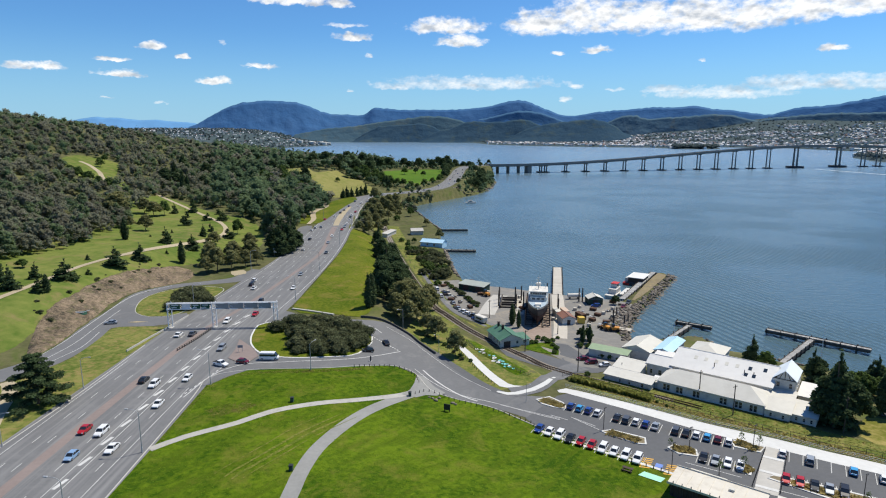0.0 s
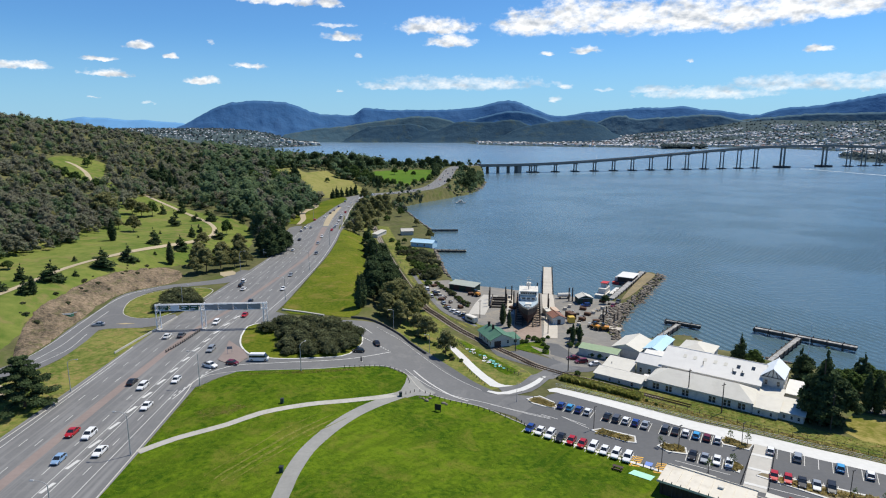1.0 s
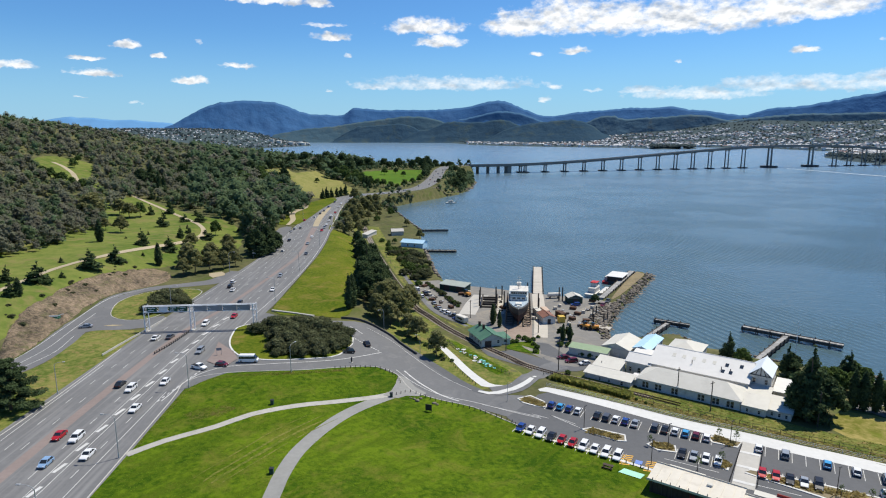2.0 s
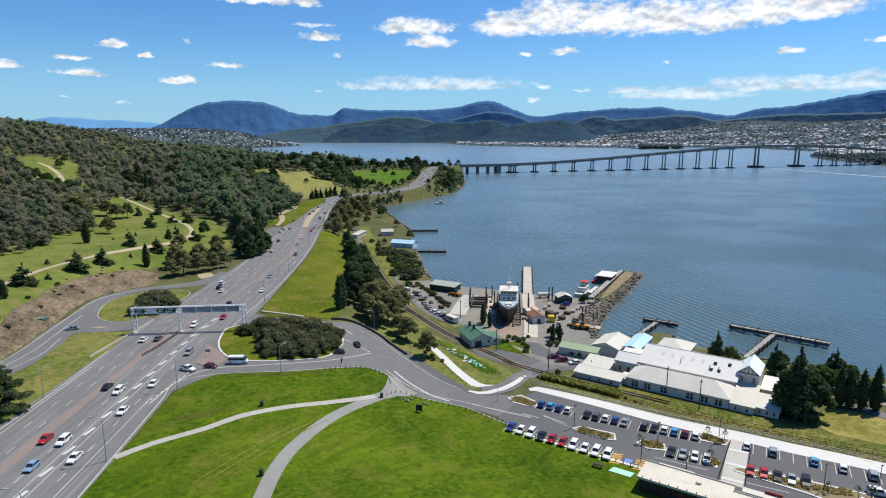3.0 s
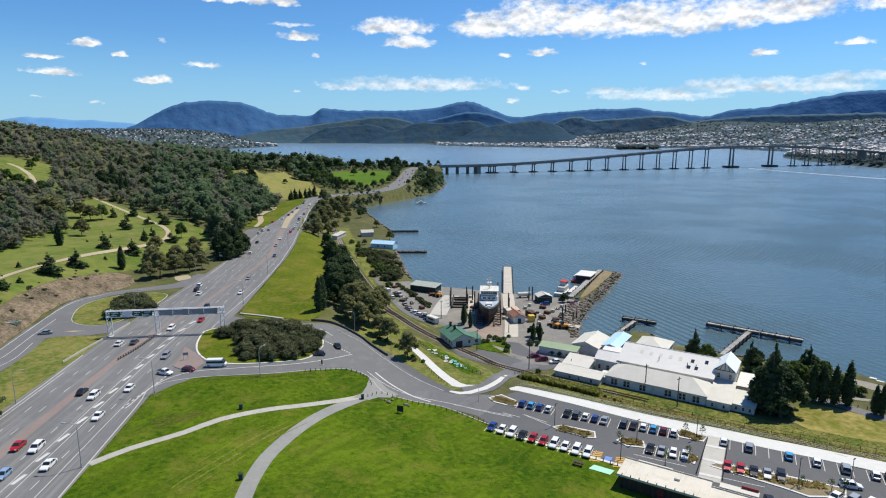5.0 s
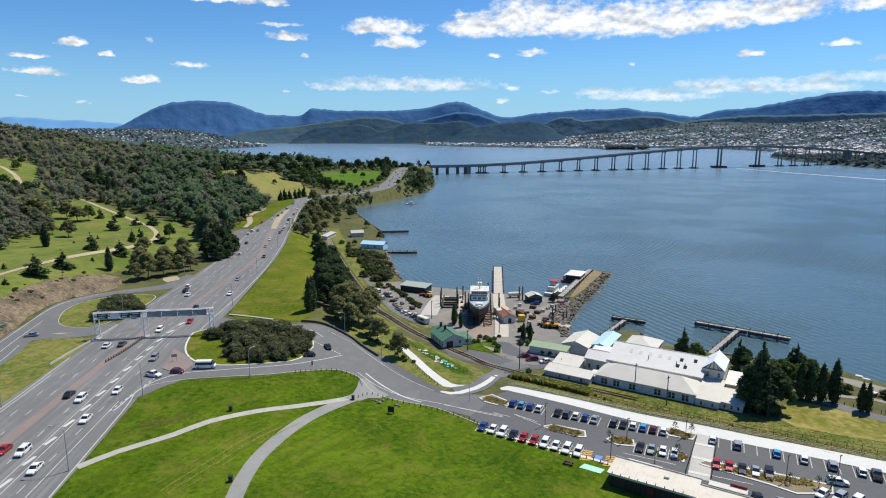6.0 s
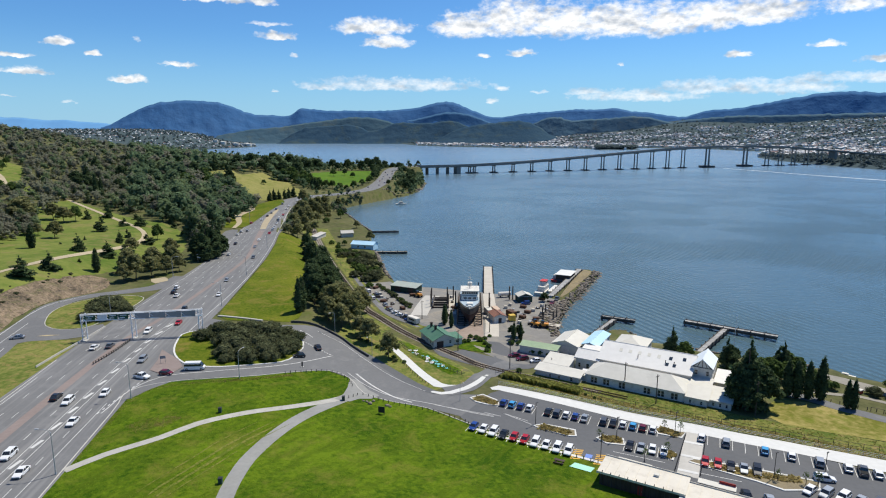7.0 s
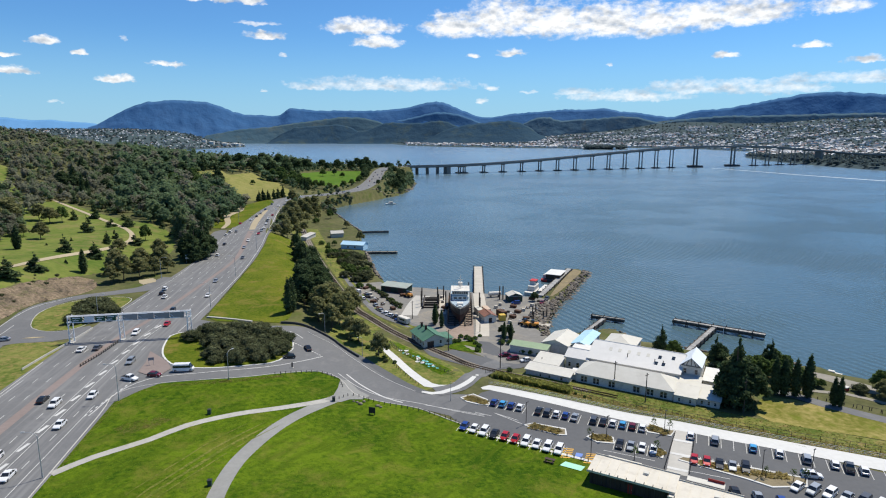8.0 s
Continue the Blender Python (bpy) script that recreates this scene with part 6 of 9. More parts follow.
for line, label in ((LAWN[1:15], "concrete kerb along the lawn edge"), ([(-98, 190), (-97.6, 150), (-99.2, 105), (-99.5, 40)], "concrete kerb along the highway")):
    tagged(sweep("kerb", line, KERB, M_concrete, None, 3), label, "kerb", kind="structure")
sheet("dirt_pull_in", [(-101, 287), (-97, 292), (-101, 300), (-106, 296)], 0.12, M_track, "patch of pale bare earth by the slip road", "bare earth", grid=2)
sheet("junction_apron", [(-96, 345), (-93, 372), (-94, 420), (-97, 445), (-104, 440), (-101, 400), (-99, 370)], 0.12, M_slip_asphalt, "asphalt apron of a side road", "road", grid=5)
sheet("roadside_lawn", [(-98, 455), (-93, 470), (-91, 560), (-88, 620), (-100, 640), (-118, 560), (-125, 500), (-112, 460)], 0.25, M_bank, "green roadside lawn by the highway bend", "lawn", grid=8)
ribbon("dirt_path", [(-101, 452), (-103, 480), (-112, 520), (-110, 560), (-118, 600)], [1.5, 2.0, 3.0, 4.0, 3], 0.4, M_track, "bare earth track across the roadside lawn", "path")


def wall_along(name, line, thick, tall, material, label, category):
    return tagged(sweep(name, line, [(-thick / 2, -0.4), (-thick / 2, tall), (thick / 2, tall), (thick / 2, -0.4)], material, None, 2.0), label, category, kind="structure")


wall_along("parapet_wall", [(-59.5, 231), (-50, 227), (-41.8, 223)], 1.0, 0.5, M_path_slab, "low pale concrete wall behind the shrubs", "wall")
wall_along("crash_barrier", [(-31, 219.8), (-22, 219.8), (-13, 213.8), (-8.8, 207), (-2.7, 197.5)], 0.35, 0.85, M_dark_concrete, "grey crash barrier along the outside of the bend", "barrier")
wall_along("concrete_barrier", [(-100.8, 184), (-99.6, 196), (-98.2, 206), (-96.6, 222)], 0.22, 0.65, M_concrete, "pale concrete barrier beside the highway", "barrier")


def build_gantry():
    z = height(-80, 209)
    gantry = thing("sign_gantry", "white steel lattice gantry with green direction signs over the highway", "sign gantry", 0, 0, z)
    for x, y in ((-97.2, 207.9), (-81.7, 208.8), (-60.1, 209.9)):
        bm = bmesh.new()
        for o in (-0.8, 0.8):
            rod(bm, (x + o * 0.5, y + o, -0.2), (x + o * 0.5, y + o, 9.4), 0.2, 0.18, 8)
        for k in range(5):
            s = 1 if k % 2 else -1
            rod(bm, (x - 0.4 * s, y - 0.8 * s, 0.6 + k * 1.7), (x + 0.4 * s, y + 0.8 * s, 2.3 + k * 1.7), 0.07, 0.07, 6)
        post = part("post", bm, M_white_steel, gantry)
        part("footing", boxes([(x - 0.7, x + 0.7, y - 1.2, y + 1.2, -0.1, 0.25)], 0.05), M_concrete, post)
    for a, b in (((-98, 207.9), (-81.7, 208.8)), ((-81.7, 208.8), (-59.3, 209.9))):
        bm = bmesh.new()
        for o in (-0.6, 0.6):
            for h in (7.0, 9.0):
                rod(bm, (a[0], a[1] + o, h), (b[0], b[1] + o, h), 0.17, 0.17, 6)
        n = 9
        for k in range(n):
            x0, x1 = (a[0] + (b[0] - a[0]) * q / n for q in (k, k + 1))
            y0, y1 = (a[1] + (b[1] - a[1]) * q / n for q in (k, k + 1))
            for o in (-0.6, 0.6):
                rod(bm, (x0, y0 + o, 7.0 if k % 2 else 9.0), (x1, y1 + o, 9.0 if k % 2 else 7.0), 0.06, 0.06, 5)
        part("beam", bm, M_white_steel, gantry)
    for x0, x1, material, bars in ((-96.6, -93.2, M_sign_green, 2), (-92.6, -89.6, M_sign_white, 0), (-89.2, -86.2, M_sign_green, 2), (-85.9, -82.9, M_sign_green, 2), (-80.8, -76.2, M_sign_back, 0), (-76.1, -71, M_sign_back, 0), (-70.9, -66, M_sign_back, 0), (-65.9, -61.4, M_sign_back, 0)):
        y = 208.4 + (x0 + 97) * 0.05 - 0.9
        panel = part("sign_panel", boxes([(x0, x1, y - 0.06, y + 0.06, 6.9, 9.1)], 0.02), material, gantry)
        for k in range(bars):
            part("lettering_bar", boxes([(x0 + 0.4, x1 - 0.5 - 0.6 * k, y - 0.085, y - 0.065, 8.3 - k * 0.8, 8.55 - k * 0.8)]), M_sign_white, panel)


M_white_steel = surface("white_painted_steel", (0.66, 0.67, 0.67), (0.8, 0.8, 0.8), 0.5, 1.5, 0.3, 0.0)
M_sign_green = surface("green_sign", (0.008, 0.06, 0.035), (0.014, 0.085, 0.05), 0.45, 1.5, 0.3, 0.0)
M_sign_white = surface("white_sign", (0.6, 0.62, 0.66), (0.72, 0.74, 0.76), 0.45, 1.5, 0.3, 0.0)
M_sign_back = surface("grey_sign_back", (0.22, 0.22, 0.225), (0.31, 0.31, 0.315), 0.6, 1.5, 0.3, 0.0)
M_lens = surface("lamp_lens", (0.6, 0.6, 0.58), (0.7, 0.7, 0.68), 0.3, 2, 0.5, 0.0)
build_gantry()


def build_lamps():
    made = []
    for x, y, turn, tall in ((-65.8, 122.1, 175, 10), (-64.5, 158.5, 175, 10), (-66.5, 96, 175, 10), (-98.2, 124.6, 5, 8), (-98, 155.5, 5, 9), (-39, 169.2, 60, 8.5), (-98.5, 232, 5, 10), (-61.5, 245, 180, 10), (-62.5, 300, 180, 10), (-97, 300, 0, 10), (-96, 360, 0, 10), (-64, 370, 180, 10), (-67, 440, 180, 10), (-95, 480, 0, 10), (23.4, 160.8, -60, 6), (-1.5, 199, 215, 7), (-15, 217.5, 215, 8)):
        if made:
            lamp = copy_thing(made[0], pose(x, y, height(x, y), 0, 0, turn))
        else:
            lamp = thing("street_lamp", "tall grey steel street lamp with a curved arm", "street lamp", x, y, height(x, y), turn, "street lamps along the roads")
            bm = rod(bmesh.new(), (0, 0, -0.1), (0, 0, 9.3), 0.12, 0.08, 8)
            rod(bm, (0, 0, 0), (0, 0, 1.2), 0.17, 0.17, 8)
            part("pole", bm, M_steel, lamp)
            bm = bmesh.new()
            pts = [(0, 0, 9.2), (0.4, 0, 9.7), (1.2, 0, 10.0), (2.4, 0, 10.1)]
            for a, b in zip(pts[:-1], pts[1:]):
                rod(bm, a, b, 0.06, 0.055, 6)
            part("arm", bm, M_steel, lamp)
            head = part("lamp_head", boxes([(2.3, 3.1, -0.18, 0.18, 10.02, 10.2)], 0.05), M_steel, lamp)
            part("lens", boxes([(2.4, 3.0, -0.13, 0.13, 9.97, 10.02)], 0.01), M_lens, head)
            made.append(lamp)
        lamp.scale = (tall / 10,) * 3


build_lamps()


def posts(line, gap, tall, thick, material, name, label, group, rails=0):
    """Separate posts along a line; with rails, one fence of posts and rails."""
    c = catmull(line, 0.25)
    far = np.concatenate([[0], np.cumsum(np.hypot(*np.diff(c, axis=0).T))])
    spots = [(float(np.interp(s, far, c[:, 0])), float(np.interp(s, far, c[:, 1]))) for s in np.arange(0, far[-1], gap)]
    zs = ground_height([q[0] for q in spots], [q[1] for q in spots])
    if not rails:
        first = None
        for (x, y), z in zip(spots, zs):
            if first:
                copy_thing(first, pose(x, y, z))
            else:
                first = thing(name, label, "post", x, y, z, group=group)
                part("shaft", boxes([(-thick, thick, -thick, thick, -0.2, tall)], thick * 0.3), material, first)
        return
    fence = thing(name, label, "fence")
    shape = None
    for (x, y), z in zip(spots, zs):
        if shape is None:
            ob = part("post", boxes([(-thick, thick, -thick, thick, -0.2, tall)], thick * 0.2), material, fence)
            shape = ob.data
        else:
            ob = new("post", shape)
            ob.parent = fence
        ob.location = (x, y, z)
    for k in range(rails):
        h = tall * (k + 1) / rails - 0.06
        sweep("rail", line, [(-thick * 0.7, h - 0.03), (-thick * 0.7, h + 0.03), (thick * 0.7, h + 0.03), (thick * 0.7, h - 0.03)], material, fence, 2.0)


posts([(-27, 174.4), (-15, 179.4), (-9.2, 176), (-7, 170)], 1.6, 1.0, 0.09, M_timber, "bollard", "short dark timber bollard at the lawn edge", "bollards along the lawn")
posts([(-8, 162.2), (-4, 165.2), (2.6, 161), (13, 156), (23, 148), (24, 144.6), (35, 135.4), (45.2, 128.2), (51, 123.8)], 1.7, 0.9, 0.09, M_timber, "bollard", "short dark timber bollard at the lawn edge", "bollards along the lawn")
posts([(36.6, 170.9), (50.8, 161.6), (69.5, 148), (82.4, 140.4), (92.9, 133.5), (104.1, 127.4), (121.4, 117.2), (150, 97)], 3.0, 1.2, 0.035, M_steel, "promenade_fence", "low grey metal fence along the promenade", "", rails=3)
posts([(38, 182.6), (56, 168.5), (71, 156), (91, 142), (108, 131), (125, 121), (150, 102)], 3.2, 1.6, 0.045, M_dark_metal, "railway_fence", "thin dark wire fence beside the railway", "", rails=2)
posts([(-84.9, 184.6), (-83, 195), (-82, 206)], 1.3, 1.0, 0.12, M_timber, "median_fence", "dark guard fence on the median before the gantry", "", rails=2)


posts([(8.6, 211.6), (11, 204.1), (14.9, 196.6), (19.6, 189), (25, 181.6), (27.5, 179)], 1.6, 1.1, 0.07, M_timber, "garden_fence", "thin dark post fence along the painted lawn", "", rails=2)
posts([(1.6, 210), (6.6, 197.5), (10, 186.6), (13.2, 178), (15.6, 172.4)], 1.8, 0.9, 0.08, M_timber, "bollard", "short dark timber bollard beside the white path", "bollards along the white path")


def build_rails():
    line = [(200, 68), (160, 98), (127.5, 123.5), (110, 134), (93, 146), (73, 160), (38, 187.2), (28.6, 199.3), (12.3, 225), (1.4, 248.6), (-4.8, 264), (-14.3, 305.6), (-22.7, 346), (-30.9, 388.4), (-38.2, 430.2), (-49, 496)]
    track = thing("railway_track", "single rusty railway track on timber sleepers", "railway track")
    for o in (-0.72, 0.72):
        sweep("rail", line[5:], [(o - 0.05, 0.1), (o - 0.05, 0.36), (o + 0.05, 0.36), (o + 0.05, 0.1)], M_rust, track, 3)
    c = catmull(line, 0.8)
    d = np.gradient(c, axis=0)
    bm = boxes([(-0.12, 0.12, -1.3, 1.3, 0.06, 0.24)])
    shape = None
    z = ground_height(c[:, 0], c[:, 1])
    for k in range(205, len(c), 1):
        if k >= 505:
            break
        if shape is None:
            ob = part("sleeper", bm, M_timber, track)
            shape = ob.data
        else:
            ob = new("sleeper", shape)
            ob.parent = track
        ob.matrix_basis = pose(c[k, 0], c[k, 1], z[k], 0, 0, math.degrees(math.atan2(d[k, 1], d[k, 0])))


build_rails()
# ---- vehicles ----
def paint(name, colour, metal=0.1):
    return surface(name, tuple(c * 0.92 for c in colour), colour, 0.28, 1.0, 0.2, 0.0, metal=metal, spec=0.6)


CAR_PAINT = {"white": paint("white_car_paint", (0.78, 0.78, 0.77)), "silver": paint("silver_car_paint", (0.42, 0.44, 0.45), 0.5), "grey": paint("grey_car_paint", (0.1, 0.105, 0.115), 0.3),
             "black": paint("black_car_paint", (0.018, 0.018, 0.02)), "red": paint("red_car_paint", (0.42, 0.015, 0.018)), "blue": paint("blue_car_paint", (0.02, 0.06, 0.26)),
             "light blue": paint("light_blue_car_paint", (0.06, 0.33, 0.62)), "maroon": paint("maroon_car_paint", (0.14, 0.01, 0.02)), "pale blue": paint("pale_blue_car_paint", (0.3, 0.46, 0.66), 0.3)}
M_glass = surface("car_glass", (0.012, 0.015, 0.018), (0.025, 0.03, 0.034), 0.06, 1, 0.3, 0.0, spec=0.8)
M_tyre = surface("tyre_rubber", (0.012, 0.012, 0.012), (0.022, 0.022, 0.022), 0.9, 4, 1, 0.0)
M_rim = surface("alloy_rim", (0.4, 0.41, 0.42), (0.55, 0.55, 0.56), 0.35, 4, 1, 0.0, metal=0.8)
M_head = surface("headlight_lens", (0.6, 0.62, 0.64), (0.75, 0.76, 0.77), 0.15, 4, 1, 0.0, spec=0.7)
M_tail = surface("tail_light_lens", (0.3, 0.01, 0.01), (0.4, 0.015, 0.015), 0.2, 4, 1, 0.0, spec=0.6)

# half profiles: bonnet line and cabin, along the length from the nose (metres)
CAR_SHAPES = {
    "hatchback": (4.1, 1.76, 0.92, 1.48, ((0.95, 1.75), (3.95, 3.3))),
    "sedan": (4.7, 1.82, 0.92, 1.45, ((1.25, 2.05), (4.15, 3.25))),
    "wagon": (4.7, 1.86, 1.02, 1.66, ((1.15, 1.85), (4.62, 4.2))),
    "ute": (5.3, 1.88, 1.08, 1.78, ((1.4, 2.0), (3.55, 3.3))),
    "minibus": (6.2, 2.0, 1.3, 2.5, ((0.35, 1.3), (6.12, 6.02))),
}


def prism(bm, rows):
    """A body lofted through rows of (y, half width, low, high)."""
    rings = []
    for y, w, lo, hi in rows:
        rings.append([bm.verts.new(q) for q in ((-w, y, lo), (w, y, lo), (w, y, hi - 0.12), (w - 0.1, y, hi), (-w + 0.1, y, hi), (-w, y, hi - 0.12))])
    for a, b in zip(rings[:-1], rings[1:]):
        for k in range(6):
            bm.faces.new((a[k], b[k], b[(k + 1) % 6], a[(k + 1) % 6]))
    bm.faces.new(rings[0])
    bm.faces.new(rings[-1][::-1])
    bmesh.ops.recalc_face_normals(bm, faces=bm.faces)
    return bm


def build_car(shape, colour):
    """A car at the origin, nose towards +y."""
    long, wide, belt, roof, ((f0, f1), (r0, r1)) = CAR_SHAPES[shape]
    body_paint, h, w = CAR_PAINT[colour], long / 2, wide / 2
    car = thing("car" if shape != "minibus" else "minibus", f"{colour} {shape} with dark windows on the asphalt", "car" if shape != "minibus" else "minibus")
    y = lambda d: h - d
    rows = [(y(0.02), w * 0.82, 0.32, belt * 0.68), (y(0.25), w * 0.95, 0.25, belt * 0.8), (y(f0), w, 0.22, belt), (y(r0 if shape != "ute" else 3.5), w, 0.22, belt), (y(long - 0.3), w * 0.98, 0.25, belt * 0.97), (y(long - 0.02), w * 0.88, 0.34, belt * 0.85)]
    part("body", prism(bmesh.new(), rows), body_paint, car)
    bm, c = bmesh.new(), w * 0.8
    low = [bm.verts.new(q) for q in ((-w * 0.95, y(f0), belt - 0.02), (w * 0.95, y(f0), belt - 0.02), (w * 0.95, y(r0), belt - 0.02), (-w * 0.95, y(r0), belt - 0.02))]
    top = [bm.verts.new(q) for q in ((-c, y(f1), roof - 0.05), (c, y(f1), roof - 0.05), (c, y(r1), roof - 0.06), (-c, y(r1), roof - 0.06))]
    for k in range(4):
        bm.faces.new((low[k], low[(k + 1) % 4], top[(k + 1) % 4], top[k]))
    bm.faces.new(top)
    bmesh.ops.recalc_face_normals(bm, faces=bm.faces)
    part("window_glass", bm, M_glass, car)
    bm = boxes([(-c - 0.01, c + 0.01, y(r1) - 0.04, y(f1) + 0.05, roof - 0.07, roof)], 0.03)
    for s in (-1, 1):
        for a, b in () if shape == "minibus" else (((s * w * 0.955, y(f0) - 0.02, belt), (s * (c + 0.015), y(f1), roof - 0.04)), ((s * w * 0.955, y(r0), belt), (s * (c + 0.015), y(r1), roof - 0.04)), ((s * w * 0.955, y((f0 + r0) / 2), belt), (s * (c + 0.015), y((f1 + r1) / 2), roof - 0.04))):
            part("pillar", rod(bmesh.new(), a, b, 0.05, 0.05, 4), body_paint, car)
    if shape == "minibus":
        box(bm, -w * 0.95, w * 0.95, y(r1) - 0.05, y(f1) + 0.1, roof - 0.55, roof - 0.02, 0.08)
    part("roof", bm, body_paint, car)
    if shape == "ute":
        part("tray", boxes([(-w * 0.86, w * 0.86, -h + 0.12, y(3.65), belt - 0.06, belt + 0.012)]), M_tyre, car)
    for sx in (-1, 1):
        for yy in (h - 0.82, -h + 0.85):
            r = 0.33 if shape in ("hatchback", "sedan") else 0.38
            bm = bmesh.new()
            rod(bm, (sx * (w - 0.24), yy, r), (sx * (w + 0.012), yy, r), r, r, 14)
            wheel = part("wheel", bm, M_tyre, car)
            part("rim", rod(bmesh.new(), (sx * (w - 0.05), yy, r), (sx * (w + 0.03), yy, r), r * 0.62, r * 0.58, 10), M_rim, wheel)
        part("headlight", boxes([(sx * w * 0.68 - 0.16, sx * w * 0.68 + 0.16, h - 0.2, h - 0.0, belt * 0.58, belt * 0.58 + 0.15)], 0.03), M_head, car)
        part("tail_light", boxes([(sx * w * 0.72 - 0.13, sx * w * 0.72 + 0.13, -h + 0.0, -h + 0.12, belt * 0.68, belt * 0.68 + 0.17)], 0.03), M_tail, car)
        part("mirror", boxes([(sx * (w + 0.02) - 0.09, sx * (w + 0.02) + 0.09, y(f0 + 0.42) - 0.06, y(f0 + 0.42) + 0.06, belt, belt + 0.14)], 0.03), body_paint, car)
    part("bumper", boxes([(-w * 0.84, w * 0.84, h - 0.12, h + 0.02, 0.26, 0.42), (-w * 0.84, w * 0.84, -h - 0.02, -h + 0.12, 0.28, 0.44)], 0.03), M_dark_metal, car)
    return car


CAR_MODELS = {}


def park(shape, colour, x, y, turn, label, group, lift=0.13):
    """A car with its nose turned that many degrees to the left of +y."""
    e = 0.6
    z = height(x, y) + lift
    pitch = math.degrees(math.atan((height(x - math.sin(radians(turn)) * e, y + math.cos(radians(turn)) * e) - height(x + math.sin(radians(turn)) * e, y - math.cos(radians(turn)) * e)) / (2 * e)))
    m = pose(x, y, z, pitch, 0, turn)
    key = (shape, colour)
    if key in CAR_MODELS:
        car = copy_thing(CAR_MODELS[key], m)
    else:
        car = CAR_MODELS[key] = build_car(shape, colour)
        car.matrix_basis = m
    car.scale = (0.93, 0.93, 0.93)
    return tagged(car, label, "", group)


def build_traffic():
    gen = np.random.default_rng(31)
    away, towards = 0, 180
    near = [("sedan", "black", -83.9, 160.5, away), ("wagon", "white", -79.6, 157.4, towards), ("sedan", "white", -72.9, 145.2, towards), ("hatchback", "white", -72.2, 161.6, towards), ("wagon", "silver", -71.2, 186, towards),
            ("wagon", "white", -79.3, 130.5, towards), ("sedan", "red", -83.8, 131.6, towards), ("sedan", "white", -72.8, 122.9, towards), ("hatchback", "pale blue", -79.8, 119.7, towards), ("sedan", "red", -71.6, 223, towards), ("wagon", "white", -88.0, 276, away),
            ("ute", "white", -66.6, 172.2, -115), ("hatchback", "maroon", -60.6, 174.2, -104), ("minibus", "white", -53.4, 177.2, -92), ("sedan", "silver", -121, 212.5, 100), ("sedan", "black", -93.8, 232, away), ("hatchback", "black", -74.8, 241, towards), ("sedan", "white", -90.6, 199, away), ("sedan", "grey", -86.2, 200, away), ("wagon", "white", -79.2, 214, towards), ("sedan", "white", -66.5, 262, towards), ("hatchback", "black", -87, 268, away), ("sedan", "white", -84, 262, away), ("hatchback", "silver", -69.2, 288, towards), ("hatchback", "black", -24.6, 188.6, 110), ("sedan", "black", -19.6, 198.4, 20)]
    for shape, colour, x, y, turn in near:
        place = "on the slip road" if x > -66.7 or x < -110 else "driving on the highway"
        park(shape, colour, x, y, turn, f"{colour} {shape} with dark windows {place}", "cars on the roads", 0.14)
    far = [(-82.2, 350.8), (-85.8, 385.8), (-92.2, 421.3), (-92, 433.5), (-88.4, 435.8), (-93, 474.9), (-66.9, 341.6), (-71.8, 373.2), (-73.7, 397.5), (-71.5, 424.7), (-71.5, 437.3), (-71.9, 450.6), (-73.3, 470.6), (-74.8, 486.4), (-75.8, 499.8), (-75.8, 522.6), (-78.6, 564.5), (-88.4, 493.4), (-87.2, 513.6), (-86.8, 531.8), (-87.1, 559.6),
           (-79, 585), (-87, 600), (-76, 625), (-66, 668), (-44, 682), (-36, 705), (-22, 715), (-6, 772), (8, 800), (16, 840), (10, 868), (24, 880), (14, 905), (26, 930), (17, 960), (24, 990), (32, 1010), (22, 1040), (34, 1060)]
    colours = ["white", "grey", "white", "silver", "black", "white", "red", "silver", "white", "blue"]
    for k, (x, y) in enumerate(far):
        colour = colours[int(gen.integers(0, 10))]
        shape = ("sedan", "wagon", "hatchback")[int(gen.integers(0, 3))]
        turn = (0 if x < highway_at(y) else 180) if y < 640 else -40 if y < 760 else -8
        park(shape, colour, x, y, turn, f"{colour} {shape} with dark windows on the far highway", "cars on the roads", 0.14)


build_traffic()


# ---- car park ----
ROW_WAY = (0.86, -0.51)


def row_of_cars(start, end, cars, turn, gap=2.62):
    """Cars spaced from start to end; None leaves a bay free."""
    n = len(cars)
    for k, c in enumerate(cars):
        if c is None:
            continue
        u = k / max(1, n - 1)
        x, y = start[0] + (end[0] - start[0]) * u, start[1] + (end[1] - start[1]) * u
        shape, colour = c
        park(shape, colour, x, y, turn, f"{colour} {shape} parked in a marked asphalt bay", "cars in the car park", 0.1)


W, S, G, B, R, L, K, N = (("hatchback", "white"), ("sedan", "silver"), ("wagon", "grey"), ("hatchback", "blue"), ("hatchback", "red"), ("hatchback", "light blue"), ("sedan", "black"), ("wagon", "white"))
row_of_cars((24.6, 144.2), (45.2, 129.6), [B, W, N, K, R, R, N, W, N, N], 149)
row_of_cars((35.4, 157.2), (41.8, 153.2), [B, L, B, W], -31)
row_of_cars((46.3, 150.4), (54.8, 145.5), [K, G, W, B, S], -31)
row_of_cars((59.2, 143.2), (70.0, 137.4), [G, K, W, L, ("hatchback", "maroon"), W], -31)
row_of_cars((60.8, 130.3), (67.6, 126.5), [K, S, W, W], 149)
row_of_cars((80.2, 132), (112.8, 110.2), [W, None, ("wagon", "silver"), None, None, L, None, W, None, ("wagon", "silver"), None, W, ("ute", "grey"), W, None], -33)
row_of_cars((75.0, 121.2), (84.6, 116.2), [R, R, K, S, ("wagon", "black")], 149)
row_of_cars((91, 107.8), (104, 100), [W, ("wagon", "silver"), N, S, G, W], 120)
row_of_cars((76.5, 107.5), (84, 103), [K, S, B], 160)
